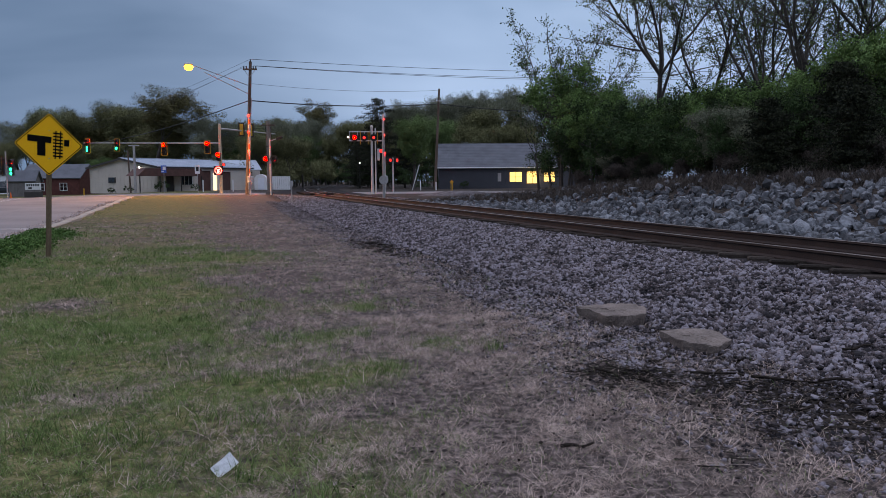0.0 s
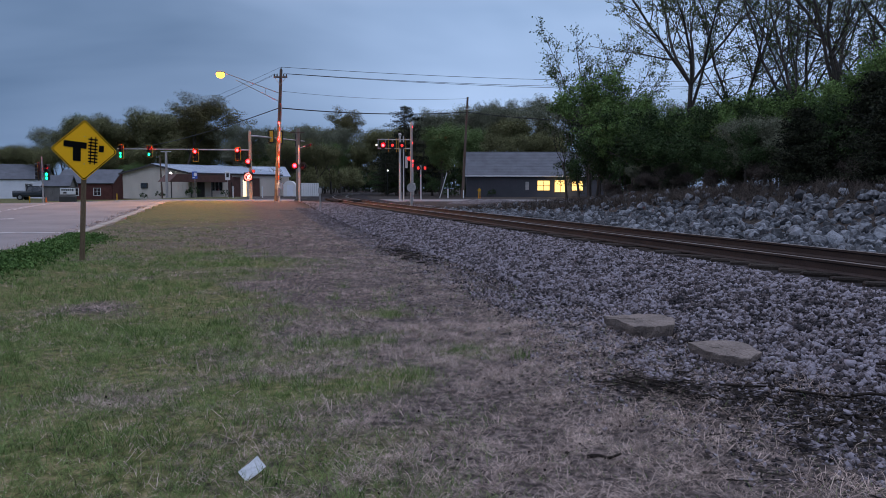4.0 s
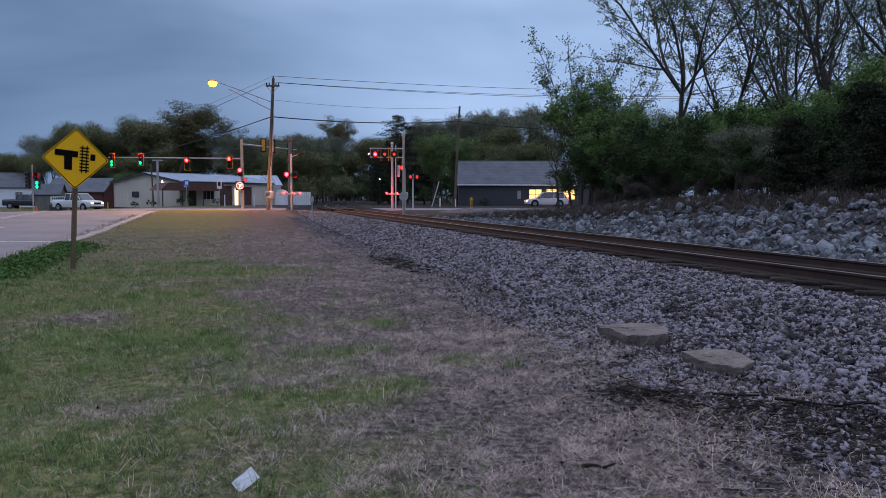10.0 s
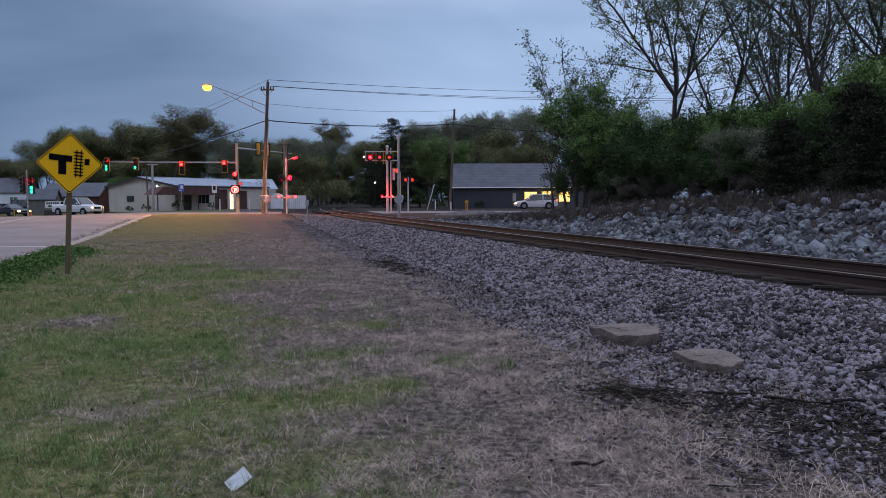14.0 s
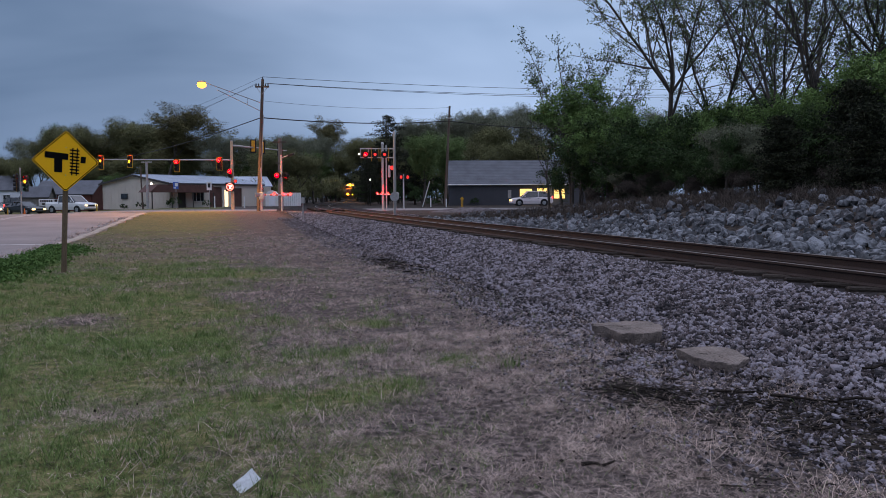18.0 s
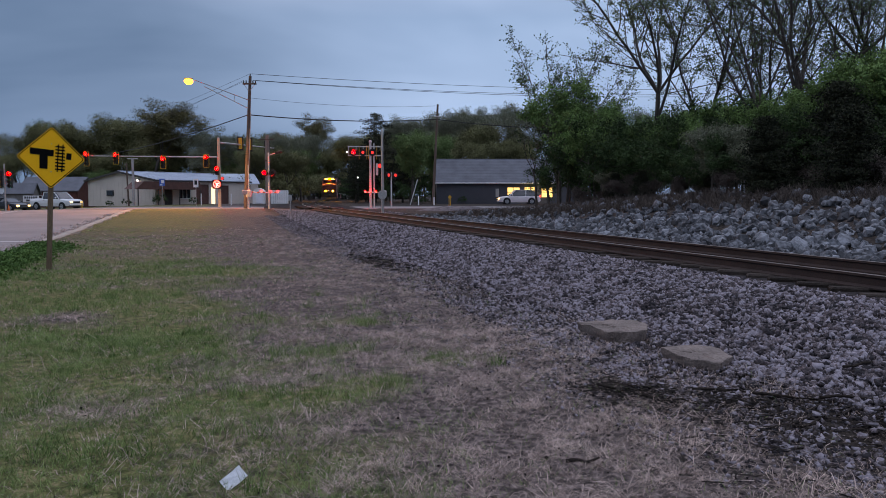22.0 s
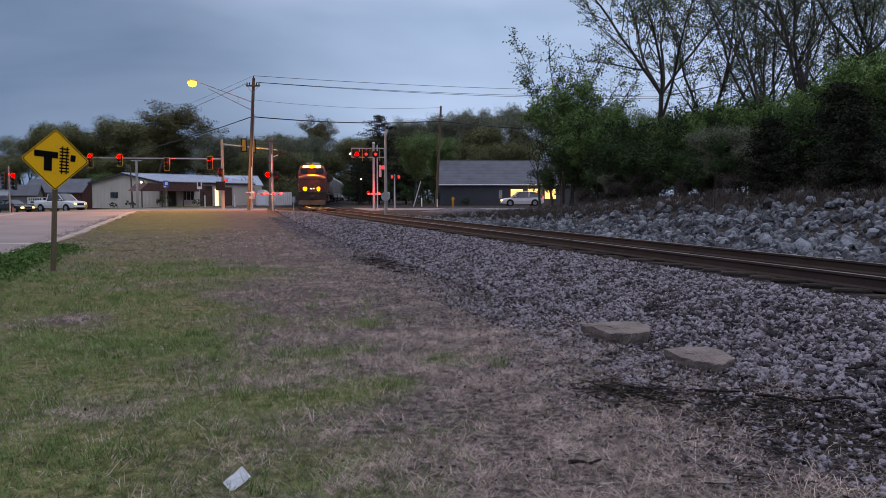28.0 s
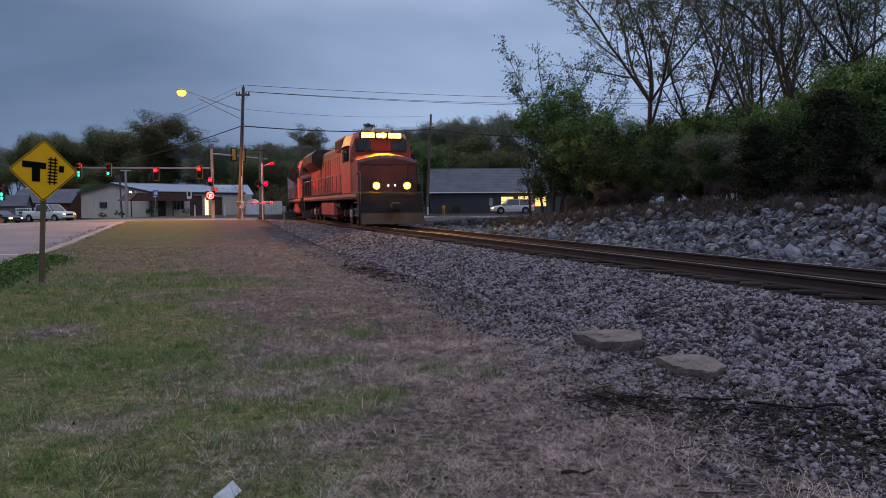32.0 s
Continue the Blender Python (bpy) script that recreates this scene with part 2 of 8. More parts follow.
M = dict(
    soil=None,
    thatch=mat("dry_grass", (0.15, 0.112, 0.097), 0.9, 0, col2=(0.68, 0.53, 0.45), island=0.5, bump=0, scale=3.0, fine=11, spec=0.12),
    green=mat("green_grass", (0.07, 0.125, 0.033), 0.85, 0, col2=(0.26, 0.335, 0.12), island=0.5, bump=0, scale=2.0, fine=9, spec=0.12),
    weed=mat("weed_leaf", (0.05, 0.10, 0.025), 0.8, 0, col2=(0.11, 0.19, 0.05), island=0.5, bump=0, spec=0.12),
    stone=mat("ballast_stone", (0.026, 0.023, 0.025), 0.85, 0, col2=(0.27, 0.245, 0.27), island=0.8, scale=2.5, fine=60, bump=0.3, spec=0.2),
    # near black: the shade in the gaps between stones is in this colour
    ballast=mat("ballast_shade_bed", (0.010, 0.008, 0.008), 0.95, 0, col2=(0.05, 0.043, 0.042), scale=8, fine=22, bump=1.0, spec=0.08),
    rock=mat("riprap_limestone", (0.05, 0.051, 0.054), 0.9, 0, col2=(0.29, 0.30, 0.32), scale=1.5, fine=12, bump=0.5, obrand=0.4, island=0.4),
    greywood=mat("grey_timber", (0.20, 0.165, 0.135), 0.9, 0, var=0.3, scale=1.2, fine=20, bump=0.4, stretch=(4, 4, 0.25)),
    gravel=mat("pale_gravel", (0.05, 0.047, 0.05), 0.95, 0, col2=(0.17, 0.16, 0.17), scale=3, fine=14, bump=0.8, spec=0.1),
    slab=mat("broken_concrete", (0.17, 0.135, 0.115), 0.9, 0, var=0.42, scale=5, fine=55, bump=0.7),
    debris=mat("rotten_wood", (0.009, 0.007, 0.006), 0.9, 0, col2=(0.035, 0.028, 0.023), island=0.6, bump=0.4, spec=0.06),
    rail=mat("rusty_rail", (0.036, 0.022, 0.017), 0.75, 0.0, var=0.35, scale=3, fine=60, bump=0.3),
    railtop=mat("worn_rail_head", (0.30, 0.25, 0.22), 0.28, 1.0, var=0.15, bump=0.05),
    tie=mat("creosote_tie", (0.018, 0.014, 0.011), 0.9, 0, col2=(0.06, 0.048, 0.04), scale=2, fine=30, bump=0.6, obrand=0.5, stretch=(1, 6, 1), spec=0.12),
    asphalt=mat("weathered_asphalt", (0.20, 0.178, 0.175), 0.85, 0, var=0.22, scale=0.4, fine=30, bump=0.25),
    paint=mat("road_paint", (0.42, 0.40, 0.39), 0.7, 0, var=0.25, scale=3, bump=0.1),
    kerb=mat("concrete_kerb", (0.31, 0.275, 0.235), 0.85, 0, var=0.25, scale=1.5, bump=0.3),
    bark=mat("grey_bark", (0.035, 0.03, 0.026), 0.95, 0, col2=(0.095, 0.082, 0.07), scale=2, fine=24, bump=0.8, stretch=(1, 1, 0.3)),
    leaf=mat("spring_leaf", (0.06, 0.105, 0.03), 0.7, 0, col2=(0.19, 0.30, 0.09), island=0.45, scale=0.5, fine=1.5, bump=0, spec=0.12),
    leafdark=mat("dense_leaf", (0.015, 0.028, 0.010), 0.75, 0, col2=(0.06, 0.10, 0.034), island=0.35, scale=0.5, fine=1.5, bump=0, spec=0.12),
    leaffar=mat("far_wood_leaf", (0.072, 0.076, 0.033), 0.8, 0, col2=(0.18, 0.178, 0.08), island=0.15, scale=0.4, fine=1.2, bump=0, spec=0.12),
    leafmid=mat("roadside_leaf", (0.06, 0.095, 0.03), 0.75, 0, col2=(0.15, 0.215, 0.075), island=0.3, scale=0.5, fine=1.2, bump=0, spec=0.1),
    leafoak=mat("oak_leaf", (0.075, 0.07, 0.03), 0.75, 0, col2=(0.15, 0.135, 0.06), island=0.3, scale=0.4, fine=1.2, bump=0, spec=0.1),
    leafpale=mat("grey_bud", (0.11, 0.12, 0.078), 0.8, 0, col2=(0.21, 0.22, 0.15), island=0.3, scale=0.4, fine=1.2, bump=0, spec=0.1),
    leafbud=mat("new_leaf", (0.045, 0.075, 0.03), 0.8, 0, col2=(0.12, 0.18, 0.07), island=0.5, scale=0.35, fine=2, bump=0, spec=0.12),
    leafdry=mat("budding_leaf", (0.06, 0.075, 0.035), 0.8, 0, col2=(0.15, 0.185, 0.08), island=0.5, scale=0.35, fine=2, bump=0, spec=0.12),
    cedar=mat("cedar_needles", (0.011, 0.014, 0.009), 0.85, 0, col2=(0.04, 0.045, 0.024), island=0.7, scale=0.4, fine=2, bump=0, spec=0.12),
    litter=mat("dead_leaf", (0.012, 0.009, 0.008), 0.9, 0, col2=(0.30, 0.25, 0.21), island=1.4, bump=0, spec=0.1),
    twig=mat("dead_twig", (0.05, 0.04, 0.034), 0.95, 0, col2=(0.12, 0.10, 0.085), island=0.5, bump=0, spec=0.12),
    wood=mat("weathered_pole", (0.075, 0.05, 0.036), 0.9, 0, col2=(0.17, 0.125, 0.095), scale=1.2, fine=20, bump=0.5, stretch=(4, 4, 0.25)),
    postwood=mat("sign_post", (0.10, 0.07, 0.04), 0.9, 0, col2=(0.2, 0.145, 0.09), scale=3, fine=40, bump=0.4, stretch=(3, 3, 0.3)),
    galv=mat("galvanised_steel", (0.42, 0.40, 0.38), 0.5, 0.6, var=0.18, scale=2, fine=14, bump=0.06),
    # beige steel with the sodium lamp's orange light put into the base colour
    mastlit=mat("warm_lit_mast_paint", (0.56, 0.42, 0.27), 0.6, 0, var=0.15, scale=1, fine=10, bump=0.05),
    silver=mat("aluminium_paint", (0.5, 0.49, 0.47), 0.55, 0.2, var=0.15, bump=0.05),
    black=mat("black_paint", (0.014, 0.014, 0.015), 0.5, 0, var=0.3, bump=0.05),
    yellow=mat("sign_yellow", (1.0, 0.50, 0.004), 0.55, 0, var=0.06, scale=2, bump=0.02, spec=0.25),
    signblack=mat("sign_black", (0.006, 0.006, 0.006), 0.9, 0, var=0.3, bump=0, spec=0.05),
    sigyellow=mat("signal_yellow", (0.55, 0.30, 0.02), 0.5, 0, var=0.1, bump=0.02),
    white=mat("white_paint", (0.72, 0.72, 0.70), 0.6, 0, var=0.08, bump=0.05),
    blue=mat("sign_blue", (0.05, 0.12, 0.42), 0.5, 0, var=0.1, bump=0),
    orange=mat("cone_orange", (0.75, 0.16, 0.03), 0.6, 0, var=0.1, bump=0),
    cable=mat("cable_black", (0.012, 0.012, 0.013), 0.7, 0, var=0.1, bump=0),
    beige=mat("beige_siding", (0.56, 0.50, 0.43), 0.7, 0, var=0.10, scale=0.7, fine=8, bump=0.1),
    metalroof=mat("pale_metal_roof", (0.40, 0.45, 0.52), 0.5, 0.2, var=0.12, scale=0.5, bump=0.05),
    brownroof=mat("brown_awning", (0.10, 0.05, 0.04), 0.8, 0, var=0.25, bump=0.2),
    trim=mat("dark_trim", (0.05, 0.045, 0.04), 0.6, 0, var=0.2, bump=0.05),
    darkside=mat("slate_siding", (0.066, 0.07, 0.08), 0.75, 0, var=0.14, scale=0.6, fine=10, bump=0.1),
    shingle=mat("grey_shingle", (0.11, 0.115, 0.13), 0.9, 0, var=0.25, scale=0.9, fine=14, bump=0.4),
    brick=mat("red_brick", (0.10, 0.035, 0.028), 0.9, 0, var=0.3, scale=2, fine=16, bump=0.3),
    houseside=mat("white_siding", (0.74, 0.76, 0.80), 0.7, 0, var=0.06, bump=0.05),
    greyshed=mat("shed_boards", (0.17, 0.16, 0.15), 0.9, 0, var=0.2, bump=0.3, obrand=0.3),
    glass=glass("dark_glass"),
    tyre=mat("tyre_rubber", (0.012, 0.012, 0.012), 0.85, 0, var=0.3, bump=0.1),
    rim=mat("wheel_rim", (0.45, 0.45, 0.46), 0.35, 0.8, var=0.1, bump=0),
    carwhite=mat("white_car_paint", (0.68, 0.68, 0.68), 0.3, 0, var=0.05, bump=0, spec=0.6),
    carpearl=mat("pearl_car_paint", (0.72, 0.66, 0.66), 0.3, 0, var=0.05, bump=0, spec=0.6),
    cardark=mat("dark_car_paint", (0.02, 0.025, 0.03), 0.3, 0, var=0.1, bump=0, spec=0.6),
    cargrey=mat("silver_car_paint", (0.28, 0.29, 0.31), 0.3, 0.4, var=0.08, bump=0, spec=0.6),
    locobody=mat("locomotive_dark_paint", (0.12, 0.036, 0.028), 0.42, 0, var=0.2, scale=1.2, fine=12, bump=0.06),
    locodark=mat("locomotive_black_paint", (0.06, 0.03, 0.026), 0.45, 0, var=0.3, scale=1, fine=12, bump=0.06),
    # crossing lamps' red light is mixed into the side paint, nose left darker
    locoredlit=mat("locomotive_red_lit_paint", (0.34, 0.075, 0.055), 0.45, 0, var=0.22, scale=1, fine=12, bump=0.06),
    under=mat("running_gear_black", (0.03, 0.028, 0.027), 0.8, 0.1, var=0.35, bump=0.2),
    handrail=mat("handrail_paint", (0.22, 0.19, 0.165), 0.5, 0, var=0.1, bump=0),
    paper=mat("litter_paper", (0.62, 0.64, 0.66), 0.8, 0, var=0.12, scale=12, fine=60, bump=0.3),
    red=glow("red_lamp", (1.0, 0.0016, 0.0004), 400.0),
    redflash=glow("red_flasher", (1.0, 0.0013, 0.0004), 500.0),
    reddim=glow("red_lamp_aside", (1.0, 0.04, 0.03), 1.4),
    redcore=glow("red_sign_diodes", (1.0, 0.02, 0.014), 40.0),
    green_on=glow("green_lamp", (0.003, 0.9, 0.33), 4.0),
    yellow_on=glow("yellow_lamp", (1.0, 0.45, 0.03), 2.5),
    lens_off=mat("unlit_lens", (0.025, 0.012, 0.01), 0.3, 0, var=0.2, bump=0),
    sodium=glow("sodium_lamp", (1.0, 0.28, 0.022), 9.0),
    window_on=glow("lit_window", (1.0, 0.66, 0.19), 1.7),
    door_on=glow("lit_doorway", (1.0, 0.78, 0.45), 1.6),
    board_on=glow("lit_number_board", (1.0, 0.6, 0.08), 9.0),
    white_on=glow("white_lamp", (1.0, 0.92, 0.85), 6.0),
    diode_on=glow("white_sign_diodes", (1.0, 0.80, 0.70), 25.0),
    head_on=glow("locomotive_headlight", (1.0, 0.42, 0.0001), 4500.0),
    ditch_on=glow("locomotive_ditch_light", (1.0, 0.40, 0.0012), 350.0),
    carlight=glow("car_headlight", (1.0, 0.62, 0.2), 5.0),
    taillight=glow("car_tail_light", (1.0, 0.06, 0.04), 2.0),
)


for nd_ in M["stone"].node_tree.nodes:
    if nd_.bl_idname == "ShaderNodeValToRGB":
        nd_.color_ramp.elements.new(0.5).color = (0.115, 0.092, 0.092, 1)


def ground_material():
    """Soil, thatch and green turf; greener away from the track, bare and dark at the ballast's toe."""
    m = bpy.data.materials.new("ground_turf")
    m.use_nodes = True
    n, l = m.node_tree.nodes, m.node_tree.links
    b = n["Principled BSDF"]
    b.inputs["Roughness"].default_value = 0.95
    b.inputs["Specular IOR Level"].default_value = 0.1
    co = n.new("ShaderNodeTexCoord")

    def noise_of(scale, detail=4):
        q = n.new("ShaderNodeTexNoise")
        q.inputs["Scale"].default_value, q.inputs["Detail"].default_value = scale, detail
        l.new(co.outputs["Object"], q.inputs["Vector"])
        return q.outputs["Fac"]

    def ramp(fac, stops):
        r = n.new("ShaderNodeValToRGB")
        e = r.color_ramp.elements
        while len(e) < len(stops):
            e.new(0.5)
        for k, (p, c) in zip(e, stops):
            k.position, k.color = p, (*c, 1)
        l.new(fac, r.inputs["Fac"])
        return r.outputs["Color"]

    def mixed(fac, a, c):
        x = n.new("ShaderNodeMix")
        x.data_type = "RGBA"
        l.new(fac, x.inputs["Factor"])
        l.new(a, x.inputs["A"])
        l.new(c, x.inputs["B"])
        return x.outputs["Result"]

    def shifted(value, factor, offset, other):
        a = n.new("ShaderNodeMath")
        a.operation = "MULTIPLY_ADD"
        a.inputs[1].default_value, a.inputs[2].default_value = factor, offset
        l.new(value, a.inputs[0])
        c = n.new("ShaderNodeMath")
        c.operation, c.use_clamp = "ADD", True
        l.new(a.outputs[0], c.inputs[0])
        l.new(other, c.inputs[1])
        return c.outputs[0]

    dry = ramp(noise_of(16, 7), [(0.32, (0.026, 0.021, 0.019)), (0.5, (0.085, 0.066, 0.058)), (0.68, (0.22, 0.172, 0.155))])
    turf = ramp(noise_of(11, 7), [(0.32, (0.040, 0.046, 0.016)), (0.52, (0.125, 0.122, 0.045)), (0.7, (0.25, 0.2, 0.105))])
    soil = ramp(noise_of(9), [(0.35, (0.016, 0.013, 0.011)), (0.7, (0.085, 0.068, 0.056))])
    patch = noise_of(0.55, 6)
    lush = n.new("ShaderNodeAttribute")
    lush.attribute_name = "lush"
    bare = n.new("ShaderNodeAttribute")
    bare.attribute_name = "bare"
    f1 = ramp(shifted(patch, 0.5, -0.25, lush.outputs["Fac"]), [(0.25, (0, 0, 0)), (0.75, (1, 1, 1))])
    c = mixed(f1, dry, turf)
    f2 = ramp(shifted(patch, 0.6, -0.3, bare.outputs["Fac"]), [(0.3, (0, 0, 0)), (0.7, (1, 1, 1))])
    c = mixed(f2, c, soil)
    speck = ramp(noise_of(60, 2), [(0.32, (0.55, 0.55, 0.55)), (0.68, (1.3, 1.3, 1.3))])
    x = n.new("ShaderNodeMix")
    x.data_type, x.blend_type = "RGBA", "MULTIPLY"
    x.inputs["Factor"].default_value = 1.0
    l.new(c, x.inputs["A"])
    l.new(speck, x.inputs["B"])
    l.new(x.outputs["Result"], b.inputs["Base Color"])
    bu = n.new("ShaderNodeBump")
    bu.inputs["Strength"].default_value, bu.inputs["Distance"].default_value = 0.35, 0.03
    l.new(noise_of(25, 5), bu.inputs["Height"])
    l.new(bu.outputs["Normal"], b.inputs["Normal"])
    return m


M["soil"] = ground_material()


# ---- mesh helpers ----
class Geo:
    """Gathers vertices and faces of one mesh."""

    def __init__(self):
        self.v, self.f = [], []

    def add(self, v, f):
        k = len(self.v)
        self.v += [tuple(p) for p in v]
        self.f += [tuple(i + k for i in q) for q in f]
        return self

    def box(self, c, s, rz=0.0, ch=0.0, rx=0.0, ry=0.0):
        """A box with chamfered edges, centre c, size s."""
        hx, hy, hz = s[0] / 2, s[1] / 2, s[2] / 2
        ch = min(ch, 0.45 * min(s))
        R = Euler((rx, ry, rz)).to_matrix()
        C = Vector(c)
        if ch <= 0:
            v = [(x, y, z) for x in (-hx, hx) for y in (-hy, hy) for z in (-hz, hz)]
            f = [(0, 1, 3, 2), (4, 6, 7, 5), (0, 4, 5, 1), (2, 3, 7, 6), (0, 2, 6, 4), (1, 5, 7, 3)]
            return self.add([C + R @ Vector(p) for p in v], f)
        v, at = [], {}
        for a in (-1, 1):
            for b in (-1, 1):
                for d in (-1, 1):
                    for ax in range(3):
                        p = [a * (hx - ch), b * (hy - ch), d * (hz - ch)]
                        p[ax] += (a, b, d)[ax] * ch
                        at[a, b, d, ax] = len(v)
                        v.append(C + R @ Vector(p))
        f = []
        for ax in range(3):
            o1, o2 = (ax + 1) % 3, (ax + 2) % 3
            for sg in (-1, 1):
                q = []
                for e, g in ((-1, -1), (1, -1), (1, 1), (-1, 1)):
                    k = [0, 0, 0]
                    k[ax], k[o1], k[o2] = sg, e, g
                    q.append(at[(*k, ax)])
                f.append(q if sg > 0 else q[::-1])
            for e in (-1, 1):
                for g in (-1, 1):
                    k0, k1 = [0, 0, 0], [0, 0, 0]
                    k0[ax], k1[ax] = -1, 1
                    k0[o1] = k1[o1] = e
                    k0[o2] = k1[o2] = g
                    q = [at[(*k0, o1)], at[(*k1, o1)], at[(*k1, o2)], at[(*k0, o2)]]
                    f.append(q if e * g > 0 else q[::-1])
        for a in (-1, 1):
            for b in (-1, 1):
                for d in (-1, 1):
                    q = [at[a, b, d, i] for i in range(3)]
                    f.append(q if a * b * d > 0 else q[::-1])
        return self.add(v, f)

    def tube(self, p0, p1, r0, r1=None, n=10, caps=True):
        r1 = r0 if r1 is None else r1
        p0, p1 = Vector(p0), Vector(p1)
        d = (p1 - p0).normalized()
        a = d.orthogonal().normalized()
        b = d.cross(a)
        ring = [a * math.cos(2 * math.pi * i / n) + b * math.sin(2 * math.pi * i / n) for i in range(n)]
        v = [p0 + q * r0 for q in ring] + [p1 + q * r1 for q in ring]
        f = [(i, (i + 1) % n, n + (i + 1) % n, n + i) for i in range(n)]
        if caps:
            f += [tuple(range(n))[::-1], tuple(range(n, 2 * n))]
        return self.add(v, f)

    def path(self, pts, r, n=6):
        """One unbroken pipe along the points."""
        pts = [Vector(p) for p in pts]
        rings = []
        for i, p in enumerate(pts):
            d = (pts[min(i + 1, len(pts) - 1)] - pts[max(i - 1, 0)]).normalized()
            a = d.cross(Vector((0, 0, 1)) if abs(d.z) < 0.95 else Vector((0, 1, 0))).normalized()
            b = d.cross(a)
            rings.append([p + (a * math.cos(2 * math.pi * k / n) + b * math.sin(2 * math.pi * k / n)) * r for k in range(n)])
        return self.loft(rings)

    def prism(self, poly, y0, y1, m=None):
        """A polygon in x and z, drawn out along y."""
        k = len(poly)
        v = [(x, y0, z) for x, z in poly] + [(x, y1, z) for x, z in poly]
        f = [tuple(range(k)), tuple(range(2 * k - 1, k - 1, -1))] + [(i + k, (i + 1) % k + k, (i + 1) % k, i) for i in range(k)]
        if m is not None:
            v = [m @ Vector(p) for p in v]
        return self.add(v, f)

    def ball(self, c, r, n=10, k=6, flat=1.0):
        v, f = [], []
        for j in range(k + 1):
            th = math.pi * j / k
            for i in range(n):
                ph = 2 * math.pi * i / n
                v.append((c[0] + r * math.sin(th) * math.cos(ph), c[1] + r * math.sin(th) * math.sin(ph), c[2] + r * flat * math.cos(th)))
        for j in range(k):
            for i in range(n):
                f.append((j * n + i, (j + 1) * n + i, (j + 1) * n + (i + 1) % n, j * n + (i + 1) % n))
        return self.add(v, f)

    def loft(self, rings, caps=True):
        """Joins rings of equal length into a skin."""
        n = len(rings[0])
        v = [p for r in rings for p in r]
        f = []
        for j in range(len(rings) - 1):
            for i in range(n):
                f.append((j * n + i, j * n + (i + 1) % n, (j + 1) * n + (i + 1) % n, (j + 1) * n + i))
        if caps:
            f += [tuple(range(n))[::-1], tuple(range((len(rings) - 1) * n, len(rings) * n))]
        return self.add(v, f)

    def mesh(self, name, material, smooth=False):
        me = bpy.data.meshes.new(name)
        me.from_pydata([tuple(p) for p in self.v], [], self.f)
        me.materials.append(material)
        if smooth:
            me.polygons.foreach_set("use_smooth", [True] * len(me.polygons))
        me.update()
        return me


def quads(name, verts, material, k=4):
    """A mesh of loose faces with k corners each, from an array of their corners."""
    nv = len(verts)
    me = bpy.data.meshes.new(name)
    me.vertices.add(nv)
    me.vertices.foreach_set("co", np.asarray(verts, np.float32).ravel())
    me.loops.add(nv)
    me.loops.foreach_set("vertex_index", np.arange(nv, dtype=np.int32))
    me.polygons.add(nv // k)
    me.polygons.foreach_set("loop_start", np.arange(0, nv, k, dtype=np.int32))
    me.update(calc_edges=True)
    me.materials.append(material)
    return me


def grid_mesh(name, xyz, material, smooth=True):
    """A sheet from an array of rows by columns of points."""
    nr, nc = xyz.shape[:2]
    i = np.arange(nr * nc).reshape(nr, nc)
    q = np.stack([i[:-1, :-1], i[:-1, 1:], i[1:, 1:], i[1:, :-1]], -1).reshape(-1, 4)
    me = bpy.data.meshes.new(name)
    me.from_pydata(xyz.reshape(-1, 3).tolist(), [], q.tolist())
    me.materials.append(material)
    me.polygons.foreach_set("use_smooth", [smooth] * len(me.polygons))
    me.update()
    return me


def part(name, geo, material, parent, label="", smooth=False, at=None):
    me = geo if isinstance(geo, bpy.types.Mesh) else geo.mesh(name, material, smooth)
    ob = new(name, me)
    ob.parent = parent
    if at is not None:
        ob.matrix_basis = at
    return tagged(ob, label)


def thing(name, label, category, at=None, group="", kind=""):
    ob = new(name)
    ob.empty_display_size = 0.2
    if at is not None:
        ob.matrix_basis = at
    return tagged(ob, label, category, group, kind)


def solid(name, geo, material, label, category, at=None, group="", kind="", smooth=False):
    me = geo if isinstance(geo, bpy.types.Mesh) else geo.mesh(name, material, smooth)
    ob = new(name, me)
    if at is not None:
        ob.matrix_basis = at
    return tagged(ob, label, category, group, kind)


# ---- the lie of the land ----
RAIL = 0.636          # height of the rail heads
BEND, BEND_END, RADIUS = 45.0, 115.0, 350.0


def track_x(y):
    """The track's centre line: straight, then a right-hand bend, then straight."""
    y = np.asarray(y, float)
    b = np.clip(y, BEND, BEND_END) - BEND
    return 8.6 - 0.277 * y + b * b / (2 * RADIUS) + np.maximum(y - BEND_END, 0) * (BEND_END - BEND) / RADIUS


def track_slope(y):
    return -0.277 + (np.clip(y, BEND, BEND_END) - BEND) / RADIUS


def ramp01(v, a, b):
    t = np.clip((np.asarray(v, float) - a) / (b - a), 0, 1)
    return t * t * (3 - 2 * t)


def off_track(x, y):
    """Distance from the centre line, positive on the far side."""
    s = track_slope(y)
    return (x - track_x(y)) / np.sqrt(1 + s * s)


def waves(x, y, k, seed=0.0):
    return np.sin(x * k + seed) * np.cos(y * k * 0.83 + 1.7 * seed) + 0.6 * np.sin(x * k * 2.1 - y * k * 1.6 + seed * 3) + 0.4 * np.cos(y * k * 3.3 + x * k * 1.3 + seed)


def bank_top(y):
    """Height of the rubble bank beyond the track."""
    return 1.62 - 0.95 * ramp01(y, 22, 46)


